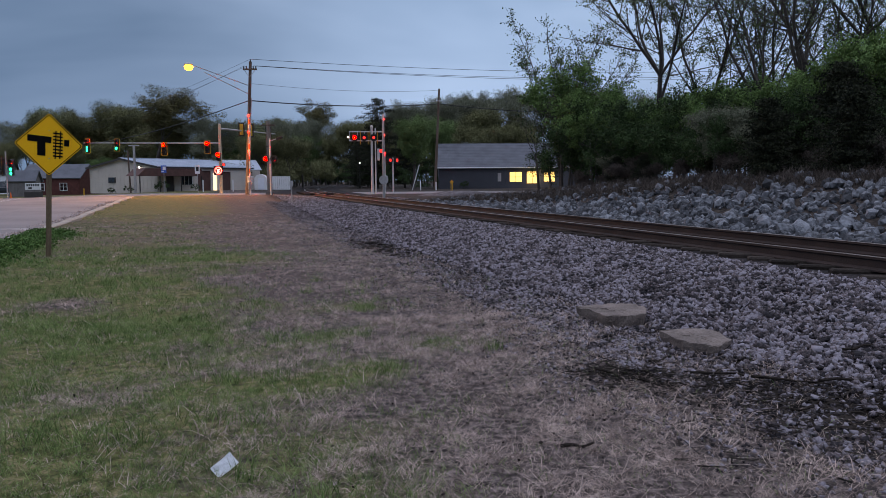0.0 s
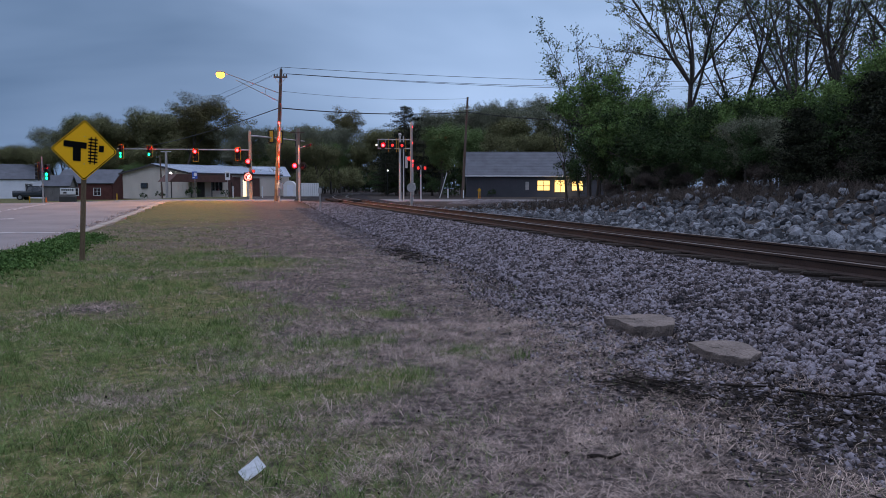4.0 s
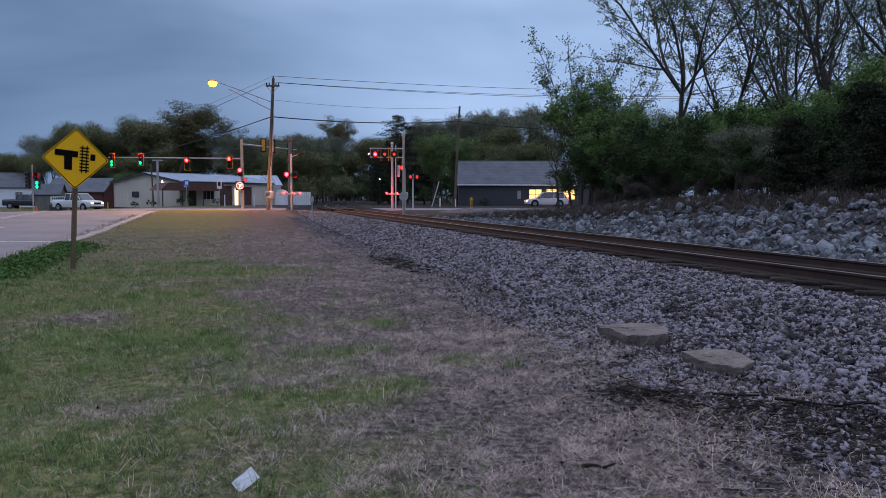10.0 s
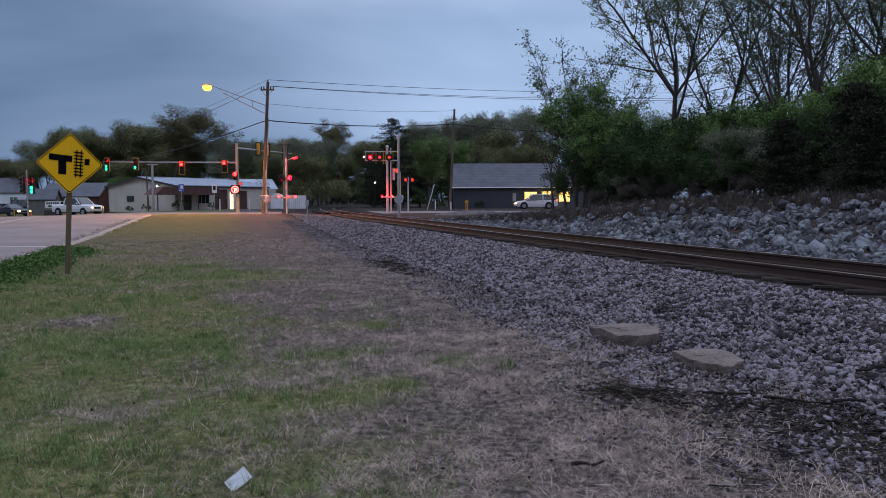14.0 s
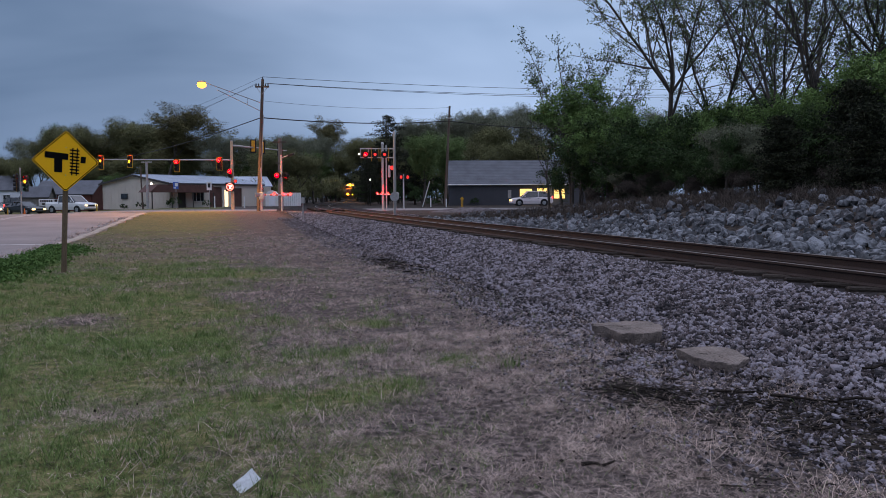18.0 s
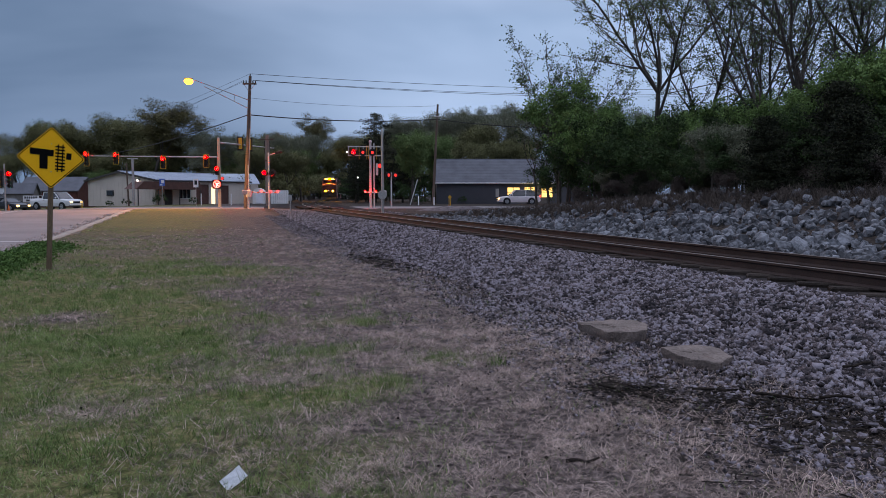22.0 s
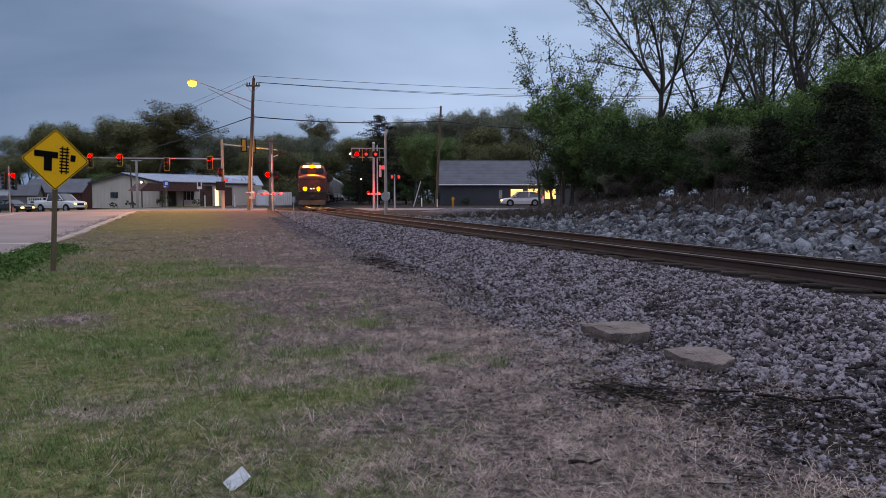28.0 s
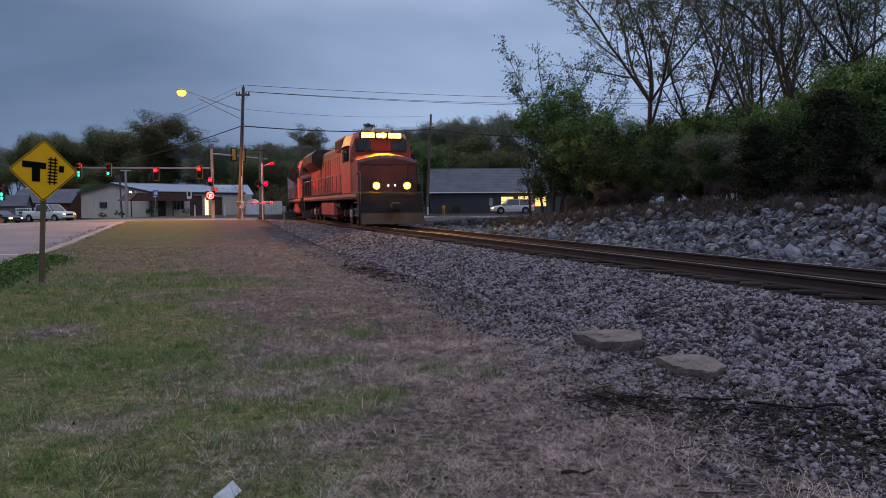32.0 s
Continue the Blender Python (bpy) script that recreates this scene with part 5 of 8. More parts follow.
solid("dry_grass", quads("dry_grass", np.concatenate([
    turf(41, 420000, 2.8, 9, dry_keep, (0.04, 0.12), (0.0022, 0.005), (0.7, 0.5), 64, 0.055),
    turf(141, 90000, 2.8, 9, dry_keep, (0.05, 0.14), (0.002, 0.0045), (1.0, 0.4), 5, 0.08),
    turf(48, 40000, 2.8, 10, straw_keep, (0.10, 0.24), (0.003, 0.006), (0.75, 0.5), 22, 0.05),
    turf(42, 280000, 7.5, 18, dry_keep, (0.05, 0.13), (0.003, 0.006), (0.7, 0.45), 60, 0.09),
    turf(50, 150000, 15, 30, dry_keep, (0.06, 0.15), (0.004, 0.009), (0.65, 0.4), 40, 0.13),
    turf(43, 36000, 24, 36, dry_keep, (0.06, 0.14), (0.009, 0.016), (1.0, 0.3), 8, 0.15)]), M["thatch"]), None, "matted pale dry grass over the verge", "grass", kind="stuff")
solid("green_grass", quads("green_grass", np.concatenate([
    turf(44, 170000, 2.8, 9, green_keep, (0.03, 0.10), (0.002, 0.0045), (0.3, 0.5), 52, 0.07),
    turf(45, 140000, 7, 19, green_keep, (0.04, 0.12), (0.003, 0.006), (0.25, 0.45), 48, 0.10),
    turf(51, 60000, 15, 30, green_keep, (0.05, 0.12), (0.004, 0.009), (0.35, 0.4), 14, 0.1),
    turf(46, 26000, 24, 36, green_keep, (0.05, 0.12), (0.009, 0.016), (0.95, 0.3), 8, 0.15)]), M["green"]), None, "short green spring grass in patches on the verge", "grass", kind="stuff")
# curled dead leaves and crumbs of bark among the grass
rs = np.random.RandomState(58)
ly = 3.0 + 12 * rs.uniform(0, 1, 2600) ** 1.3
lx = ly * rs.uniform(-0.62, 0.5, 2600)
lk = (0.964 * lx + 0.267 * ly < 4.3) & (rs.uniform(0, 1, 2600) < 0.9 - 1.1 * greenness(lx, ly))
lc = np.stack([lx, ly, height(lx, ly) + rs.uniform(0.01, 0.05, 2600)], -1)[lk]
solid("leaf_litter", quads("leaf_litter", leaves_at(rs, lc, 1, 0.01, 0.026), M["litter"]), None, "curled dead brown leaves scattered in the grass", "leaves", kind="stuff")
# rank tufts that stand out of the sward
rs = np.random.RandomState(49)
tn = 150
ty = 3.2 + 15 * rs.uniform(0, 1, tn) ** 1.2
tx_ = ty * rs.uniform(-0.6, 0.35, tn)
tk = (0.964 * tx_ + 0.267 * ty < 2.6) & (0.964 * tx_ + 0.267 * ty > KERB_N + 0.6) & (rs.uniform(0, 1, tn) < np.where(0.964 * tx_ + 0.267 * ty < 0.6, 1.0, 0.35))
tx_, ty = tx_[tk], ty[tk]
m_ = 46
tr = np.repeat(rs.uniform(0.03, 0.12, len(tx_)), m_)
solid("grass_tufts", quads("grass_tufts", blades(rs, np.repeat(tx_, m_) + rs.normal(size=len(tr)) * tr, np.repeat(ty, m_) + rs.normal(size=len(tr)) * tr, rs.uniform(0.07, 0.2, len(tr)), rs.uniform(0.003, 0.007, len(tr)), np.abs(rs.normal(size=len(tr))) * 0.4 + 0.1), M["green"]), None, "taller dark green grass tufts in the verge", "grass", kind="stuff")
# broad-leaved weeds about the sign and along the kerb
rs = np.random.RandomState(47)
wy = rs.uniform(12, 24, 900)
wn_ = KERB_N + 0.3 + np.abs(rs.normal(size=900)) * 0.55
wx = (wn_ - 0.267 * wy) / 0.964
wc = np.stack([wx, wy, height(wx, wy) + 0.07], -1)
solid("roadside_weeds", quads("roadside_weeds", np.concatenate([leaves_at(rs, wc, 26, 0.10, 0.065, 0.7)]), M["weed"]), None, "low dark green broad-leaved weeds along the kerb", "weeds", kind="stuff")
ky = rs.uniform(18, 50, 420)
kx = (KERB_N - 0.25 - np.abs(rs.normal(size=420)) * 0.35 - 0.267 * ky) / 0.964
solid("kerb_grass", quads("kerb_grass", np.concatenate([blades(rs, np.repeat(kx, 9) + rs.normal(size=3780) * 0.05, np.repeat(ky, 9) + rs.normal(size=3780) * 0.05, rs.uniform(0.05, 0.15, 3780), rs.uniform(0.008, 0.014, 3780), np.abs(rs.normal(size=3780)) * 0.6 + 0.2, z=np.repeat(height(kx, ky) - 0.07, 9))]), M["thatch"]), None, "dry weeds grown in the gutter beside the kerb", "grass", kind="stuff")


# ---- rubble bank beyond the track ----
def boulder(seed):
    rd = random.Random(seed)
    t = (1 + 5 ** 0.5) / 2
    v = [Vector(p).normalized() for p in ((-1, t, 0), (1, t, 0), (-1, -t, 0), (1, -t, 0), (0, -1, t), (0, 1, t), (0, -1, -t), (0, 1, -t), (t, 0, -1), (t, 0, 1), (-t, 0, -1), (-t, 0, 1))]
    f = [(0, 11, 5), (0, 5, 1), (0, 1, 7), (0, 7, 10), (0, 10, 11), (1, 5, 9), (5, 11, 4), (11, 10, 2), (10, 7, 6), (7, 1, 8), (3, 9, 4), (3, 4, 2), (3, 2, 6), (3, 6, 8), (3, 8, 9), (4, 9, 5), (2, 4, 11), (6, 2, 10), (8, 6, 7), (9, 8, 1)]
    cuts = [(Vector((rd.gauss(0, 1), rd.gauss(0, 1), rd.gauss(0, 1))).normalized(), rd.uniform(0.45, 0.8)) for _ in range(5)]
    out = []
    for p in v:
        p = p * rd.uniform(0.85, 1.12)
        for nrm_, c in cuts:
            k = p.dot(nrm_)
            if k > c:
                p = p - nrm_ * (k - c)
        out.append(p)
    return out, f


SHAPES = [boulder(s) for s in range(60, 68)]
rock_meshes = [Geo().add(v, f).mesh("rubble_stone", M["rock"]) for v, f in SHAPES]
bank = thing("rubble_bank", "bank of pale grey limestone rubble beyond the track", "rubble", kind="structure")
rd = random.Random(71)
rest = Geo()
count = 0
for i in range(8200):
    y = rd.uniform(2, 44)
    d = rd.uniform(2.75, 8.0) if rd.random() < 0.85 else rd.uniform(2.6, 4.2)
    lim = 8.0 - 3.2 * max(0, (y - 26) / 18)
    if d > lim + 0.3 or (d > 6.9 - 0.115 * max(0.0, y - 10) + rd.gauss(0, 0.35) and rd.random() < 0.9):
        continue
    x, yy, _ = on_track(y, d)
    s = (0.055 + 0.10 * rd.random() ** 1.3) * (1.35 if rd.random() < 0.12 else 1) * (0.95 + 0.008 * y)
    m = pose(x, yy, float(height(x, yy)) + s * rd.uniform(0.05, 0.5), rd.uniform(0, 360), rd.uniform(0, 360), rd.uniform(0, 360)) @ Matrix.Diagonal((s * rd.uniform(0.9, 1.5), s, s * rd.uniform(0.6, 0.95), 1))
    if count < 300 and 8 < y < 24 and d < 6.5:
        part("rubble_stone", rock_meshes[i % 8], None, bank, at=m)
        count += 1
    else:
        v, f = SHAPES[i % 8]
        rest.add([m @ p for p in v], f)
tagged(part("rubble", rest, M["rock"], bank), kind="stuff")


# ---- signs and posts ----
def rounded_diamond(r, c=0.06, n=4):
    pts = []
    for k in range(4):
        a0 = k * math.pi / 2
        cx, cz = (r - c * 1.414) * math.sin(a0), -(r - c * 1.414) * math.cos(a0)
        for i in range(n + 1):
            a = a0 - math.pi / 4 + math.pi / 2 * i / n
            pts.append((cx + c * math.sin(a), cz - c * math.cos(a)))
    return pts


face_turn = math.degrees(math.atan2(-8.19, 17.0))
sign = thing("warning_sign", "yellow diamond junction and railway warning sign on a wooden post", "road sign", pose(-8.27, 17.0, float(height(-8.27, 17.0)) + 0.02, 0, 2.9, -face_turn * -1 * -1))
D = 0.672
ZS = 2.42
part("post", Geo().box((0.0, 0.06, ZS / 2 - 0.15), (0.11, 0.10, ZS + 0.3), ch=0.012), M["postwood"], sign, "weathered wooden post")
panel = part("panel", Geo().prism([(x, z + ZS) for x, z in rounded_diamond(D)], -0.012, 0.0), M["yellow"], sign)
ring_o, ring_i = rounded_diamond(D - 0.022, 0.05), rounded_diamond(D - 0.045, 0.045)
bg = Geo()
k = len(ring_o)
bg.add([(x, -0.015, z + ZS) for x, z in ring_o] + [(x, -0.015, z + ZS) for x, z in ring_i], [(i, (i + 1) % k, (i + 1) % k + k, i + k) for i in range(k)])
part("border", bg, M["signblack"], panel, "thin black border")
tilt = radians(3)
sy = Geo()
sy.prism([(x, z + ZS) for x, z in ((-0.415, 0.06), (-0.23, 0.048), (-0.225, -0.24), (-0.07, -0.245), (-0.072, 0.038), (0.04, 0.03), (0.045, 0.165), (-0.415, 0.195))], -0.020, -0.013)
part("stub_symbol", Geo().box((0.34, -0.017, ZS + 0.05), (0.10, 0.006, 0.14), ry=tilt, ch=0.002), M["signblack"], panel, "black block")
part("road_symbol", sy, M["signblack"], panel, "black junction symbol")
ry_ = Geo()
for cx in (0.125, 0.215):
    ry_.box((cx, -0.017, ZS + 0.0), (0.024, 0.006, 0.60), ry=tilt * 0.5, ch=0.002)
for j in range(8):
    ry_.box((0.17, -0.019, ZS - 0.245 + j * 0.07), (0.19, 0.006, 0.03), ry=tilt, ch=0.002)
part("railway_symbol", ry_, M["signblack"], panel, "black railway track symbol")
for z in (ZS - 0.3, ZS + 0.3):
    part("bolt", Geo().tube((0, -0.02, z), (0, 0.0, z), 0.012, 0.012, 8), M["galv"], panel)


def post_sign(x, y, top, w_, h_, material, label, bars=(), face=0.0, post=None, bar_mat=None):
    z0 = float(height(x, y))
    t = thing("post_sign", label, "sign", pose(x, y, z0, 0, 0, face))
    part("post", Geo().tube((0, 0.03, -0.1), (0, 0.03, top), 0.03, 0.03, 8), post or M["galv"], t)
    p = part("plate", Geo().box((0, 0, top - h_ / 2), (w_, 0.012, h_), ch=0.004), material, t)
    for cx, cz, bw, bh in bars:
        part("bar", Geo().box((cx, -0.01, top - h_ / 2 + cz), (bw, 0.004, bh)), bar_mat or M["white"], p)
    return t


post_sign(-26.9, 80.0, 2.75, 0.55, 0.75, M["blue"], "blue and white sign on a steel post by the junction", ((0.06, 0.08, 0.3, 0.34), (-0.1, -0.25, 0.25, 0.1)))
post_sign(-22.9, 78.0, 2.7, 0.5, 0.85, M["white"], "white lane sign with a black symbol on a post", ((0, 0.05, 0.26, 0.42),), bar_mat=M["black"])
post_sign(-7.85, 45.0, 1.25, 0.2, 0.32, M["galv"], "small grey sign seen from behind beside the track")
ym = thing("marker_post", "yellow marker sign on two yellow posts", "marker", pose(2.5, 80.0, float(height(2.5, 80))))
for x in (-0.11, 0.11):
    part("post", Geo().box((x * 0.7, 0, 0.35), (0.08, 0.06, 0.8), ch=0.01), M["sigyellow"], ym)
part("plate", Geo().box((0, -0.06, 0.86), (0.3, 0.02, 0.3), ch=0.01, ry=radians(45)), M["sigyellow"], ym)
for x, y, h in ((0.9, 82, 0.9), (-0.75, 83, 1.0), (-44.2, 80, 0.8), (-35.5, 81, 0.75), (-40.8, 84.5, 0.7), (-24.1, 84, 1.3), (-20.9, 84, 1.3)):
    solid("bollard", Geo().tube((0, 0, -0.1), (0, 0, h), 0.07, 0.06, 10), M["white"] if x > -30 else M["sigyellow"], "short painted marker post by the road", "post", pose(x, y, float(height(x, y)) - 0.05), group="marker posts")


# ---- signal gear ----
def disc(c, r, y0, y1, n=16):
    return Geo().tube((c[0], y0, c[2]), (c[0], y1, c[2]), r, r, n)


def visor(c, r, depth):
    g = Geo()
    n = 12
    a0, a1 = radians(-60), radians(240)
    ring = [(c[0] + r * math.cos(a0 + (a1 - a0) * i / n), c[2] + r * math.sin(a0 + (a1 - a0) * i / n)) for i in range(n + 1)]
    inn = [(c[0] + (r - 0.008) * math.cos(a0 + (a1 - a0) * i / n), c[2] + (r - 0.008) * math.sin(a0 + (a1 - a0) * i / n)) for i in range(n + 1)]
    v = [(x, -0.1, z) for x, z in ring] + [(x, -0.1 - depth, z) for x, z in ring] + [(x, -0.1, z) for x, z in inn] + [(x, -0.1 - depth, z) for x, z in inn]
    m = n + 1
    f = []
    for i in range(n):
        f += [(i, i + 1, m + i + 1, m + i), (2 * m + i, 3 * m + i, 3 * m + i + 1, 2 * m + i + 1), (m + i, m + i + 1, 3 * m + i + 1, 3 * m + i)]
    return g.add(v, f)


SHUTTERS = {}


def signal_head(at, lights, label, border=True, shutters=None, back="black", scale=1.0, name="traffic_signal", hold=None):
    """A head of stacked lamps that faces -y. lights: the materials from the top down; shutters: names for the blinds of lamps that change."""
    n = len(lights)
    t = thing(name, label, "traffic signal", at, group="traffic signals")
    H = 0.36 * n * scale
    s = scale
    if hold:
        part("bracket", Geo().tube((0, 0.05, 0.1), hold, 0.03, 0.03, 6), M["galv"], t)
    part("housing", Geo().box((0, 0.02, 0), (0.34 * s, 0.22, H), ch=0.03), M[back], t)
    if border:
        b = part("backplate", Geo().box((0, 0.0, 0), (0.58 * s, 0.02, H + 0.26 * s), ch=0.004), M["black"], t)
        e = Geo()
        for sx in (-1, 1):
            e.box((sx * 0.27 * s, -0.014, 0), (0.05, 0.008, H + 0.26 * s))
        for sz in (-1, 1):
            e.box((0, -0.0145, sz * (H / 2 + 0.105 * s)), (0.49 * s, 0.008, 0.05))
        part("border", e, M["sigyellow"], b, "yellow reflective edge")
    for i, mt in enumerate(lights):
        z = H / 2 - 0.36 * s * (i + 0.5)
        part("visor", visor((0, 0, z), 0.178 * s, 0.2), M["black"], t)
        part("lens", disc((0, 0, z), 0.165 * s, -0.115, -0.10, 20), M[mt], t)
        if shutters and shutters[i]:
            b = part("blind", disc((0, 0, 0), 0.167 * s, -0.135, -0.128, 20), M["lens_off"], t, "dark blind over the lens", at=pose(0, 0, z))
            SHUTTERS.setdefault(shutters[i], []).append((b, z))
    return t


# mast with two arms over the junction
mast = thing("signal_mast", "beige steel mast with two long arms over the junction", "signal mast", pose(-19.0, 72.0, float(height(-19, 72)) - 0.06))
zb = float(height(-19, 72)) - 0.06
part("pole", Geo().tube((0, 0, 0), (0, 0, 6.35), 0.16, 0.12, 14), M["mastlit"], mast, "beige steel pole tinted with the street lamp's warm light")
part("base_plate", Geo().box((0, 0, 0.02), (0.5, 0.5, 0.05), ch=0.01), M["galv"], mast)
part("arm", Geo().tube((0, 0, 4.62), (-12.4, 0, 4.72), 0.075, 0.035, 10), M["galv"], mast)
part("arm", Geo().tube((0, 0, 5.95), (2.75, 12.0, 6.15), 0.09, 0.05, 10), M["galv"], mast)
part("cap", Geo().ball((0, 0, 6.36), 0.125, 10, 5, 0.5), M["galv"], mast)
HD = "black traffic signal with a yellow-edged backplate on the mast arm"
signal_head(pose(-30.95, 71.85, 4.93), ("red", "yellow_on", "green_on", "green_on"), HD, shutters=("lr", "ly", "lg", "lg"), scale=0.78)
signal_head(pose(-28.3, 71.85, 5.0), ("red", "yellow_on", "green_on"), HD, shutters=("lr", "ly", "lg"), scale=0.85)
signal_head(pose(-24.02, 71.85, 4.62), ("red", "lens_off", "lens_off"), HD, shutters=("rr", "", ""), scale=0.9)
signal_head(pose(-20.1, 71.85, 4.75), ("red", "lens_off", "lens_off"), HD, shutters=("rr", "", ""), scale=0.9)
signal_head(pose(-19.05, 71.6, 3.85), ("red", "lens_off"), "traffic signal fixed to the mast", border=False, shutters=("rr", ""), scale=1.05, hold=(0.05, 0.45, 0.1))
for f in (0.36, 0.52, 0.86):
    signal_head(pose(-19 + 2.75 * f, 72 + 12 * f, 6.15 + zb, 0, 0, 190), ("lens_off", "lens_off", "lens_off"), "traffic signal seen from behind on the mast arm", border=True, back="sigyellow")
so = thing("blank_out_sign", "square diode sign with a red no-turn ring", "sign", pose(-19.1, 71.55, 2.62))
part("housing", Geo().box((0, 0.05, 0), (0.82, 0.16, 0.82), ch=0.03), M["black"], so)
part("bracket", Geo().tube((0.1, 0.1, 0), (0.1, 0.46, 0), 0.04, 0.04, 6), M["galv"], so)
rg = Geo()
n = 20
for r0, r1 in ((0.26, 0.34),):
    v = [(r * math.cos(2 * math.pi * i / n), -0.04, r * math.sin(2 * math.pi * i / n)) for r in (r0, r1) for i in range(n)]
    rg.add(v, [(i, (i + 1) % n, n + (i + 1) % n, n + i) for i in range(n)])
rg.box((0, -0.042, 0), (0.5, 0.004, 0.07), ry=radians(45))
part("ring", rg, M["redcore"], so, "glowing red ring and bar")
part("arrow", Geo().box((-0.02, -0.038, -0.04), (0.07, 0.004, 0.26)).box((0.05, -0.038, 0.07), (0.2, 0.004, 0.07)), M["diode_on"], so, "glowing white arrow")
bo = part("blind", Geo().box((0, 0, 0), (0.74, 0.006, 0.74)), M["lens_off"], so, "dark blind over the diodes", at=pose(0, -0.05, 0))
SHUTTERS["sign"] = [(bo, 0.0)]
signal_head(pose(-18.6, 71.6, 3.15, 0, 0, 10), ("reddim",), "small red lamp on the mast", border=False, scale=0.8, hold=(-0.4, 0.42, 0.0))
# signals on the far corner
fp = thing("signal_post", "steel post with two back-to-back traffic signals", "signal mast", pose(-37.7, 70.5, float(height(-37.7, 70.5)) - 0.06))
part("pole", Geo().tube((0, 0, 0), (0, 0, 4.3), 0.07, 0.06, 10), M["galv"], fp)
signal_head(pose(-37.15, 70.4, 3.0), ("red", "yellow_on", "green_on", "green_on"), "black traffic signal on a post", border=False, shutters=("lr", "ly", "lg", "lg"), hold=(-0.55, 0.1, 0.1))
signal_head(pose(-38.0, 70.5, 3.1, 0, 0, -75), ("lens_off",) * 4, "traffic signal on a post seen from the side", border=True, hold=(0.1, 0.32, 0.1))

# timber pole with street lamp
ux, uy = -15.26, 66.0
uz = float(height(ux, uy))
up = thing("utility_pole", "leaning brown timber pole with crossarm and street lamp arm", "utility pole", pose(ux, uy, uz))
LEAN = 0.59 / 11.0
part("pole", Geo().tube((0, 0, -0.3), (0.59, 0, 11.0), 0.17, 0.12, 12), M["wood"], up)
part("crossarm", Geo().box((0.56, -0.15, 10.35), (1.15, 0.11, 0.13), ch=0.01), M["wood"], up)
for x in (0.06, 0.28, 0.84, 1.06):
    part("insulator", Geo().tube((x, -0.15, 10.4), (x, -0.15, 10.62), 0.06, 0.04, 8), M["trim"], up)
part("insulator", Geo().tube((0.59, 0, 11.0), (0.59, 0, 11.2), 0.06, 0.04, 8), M["trim"], up)
part("transformer_bracket", Geo().tube((0.5, -0.1, 9.7), (0.1, -0.15, 10.3), 0.02, 0.02, 6).tube((0.5, -0.1, 9.7), (1.0, -0.15, 10.3), 0.02, 0.02, 6), M["galv"], up)
part("conduit", Geo().tube((0.2, -0.17, 0), (0.62, -0.15, 8.0), 0.035, 0.035, 8), M["galv"], up)
ar = part("lamp_arm", Geo().tube((0.5, 0, 9.0), (-3.0, -3.6, 10.15), 0.035, 0.03, 8).tube((0.46, 0, 8.3), (-2.4, -3.0, 9.72), 0.03, 0.03, 8).tube((-0.5, -1.0, 9.3), (-0.5, -1.0, 8.78), 0.02, 0.02, 6), M["galv"], up)
hd = part("lamp_head", Geo().ball((-3.35, -3.95, 10.2), 0.36, 12, 6, 0.42), M["galv"], up)
part("lamp_glass", Geo().ball((-3.35, -3.98, 10.0), 0.36, 14, 8, 0.8), M["sodium"], hd, "glowing orange sodium lamp")
lamp("sodium_light", (ux - 3.35, uy - 4.3, uz + 9.6), 9000, (1.0, 0.44, 0.09), 0.3, aim=(ux - 4.0, uy - 9, 0), cone=168)

p2 = thing("utility_pole", "leaning timber pole at the far side of the crossing", "utility pole", pose(0.81, 85.0, float(height(0.81, 85))))
part("pole", Geo().tube((0, 0, -0.3), (0.54, 0, 10.9), 0.17, 0.11, 12), M["wood"], p2)
part("bracket", Geo().box((0.5, -0.15, 9.6), (0.5, 0.08, 0.1)), M["galv"], p2)
p3 = thing("utility_pole", "timber pole with double crossarm behind the crossing lights", "utility pole", pose(-15.75, 78.0, float(height(-15.75, 78))))
part("pole", Geo().tube((0, 0, -0.3), (0, 0, 7.0), 0.26, 0.2, 12), M["greywood"], p3)
for z, l in ((6.6, 1.4), (4.5, 0.7)):
    part("crossarm", Geo().box((0, -0.2, z), (l, 0.1, 0.12), ch=0.01), M["wood"], p3)
p4 = thing("utility_pole", "thin grey pole with a round plate beside the track", "pole", pose(-2.58, 46.0, float(height(-2.58, 46)) - 0.05))
part("pole", Geo().tube((0, 0, 0), (0, 0, 5.1), 0.085, 0.065, 10), M["galv"], p4)
p5 = thing("utility_pole", "thin timber pole in front of the metal building", "utility pole", pose(-32.6, 86.0, float(height(-32.6, 86))))
part("pole", Geo().tube((0, 0, -0.2), (-0.15, 0, 4.7), 0.1, 0.08, 10), M["wood"], p5)
p6 = thing("utility_pole", "grey post with a short crossarm by the junction", "utility pole", pose(-30.2, 81.0, float(height(-30.2, 81))))
part("pole", Geo().tube((0, 0, -0.2), (0, 0, 4.9), 0.14, 0.12, 10), M["galv"], p6)
part("crossarm", Geo().box((0, 0, 4.85), (1.1, 0.1, 0.1), ch=0.01), M["galv"], p6)
gg = thing("guy_guard", "leaning pale guy-wire guard", "pole", pose(-1.66, 84.0, float(height(-1.66, 84))))
part("tube", Geo().tube((0, 0, -0.05), (0.8, 0, 2.75), 0.05, 0.05, 8), M["silver"], gg)


def wire(name, a, b, sag, r, label):
    a, b = Vector(a), Vector(b)
    pts = [a.lerp(b, i / 14) - Vector((0, 0, sag * 4 * (i / 14) * (1 - i / 14))) for i in range(15)]
    return solid(name, Geo().path(pts, r, 4), M["cable"], label, "cable", group="overhead wires")


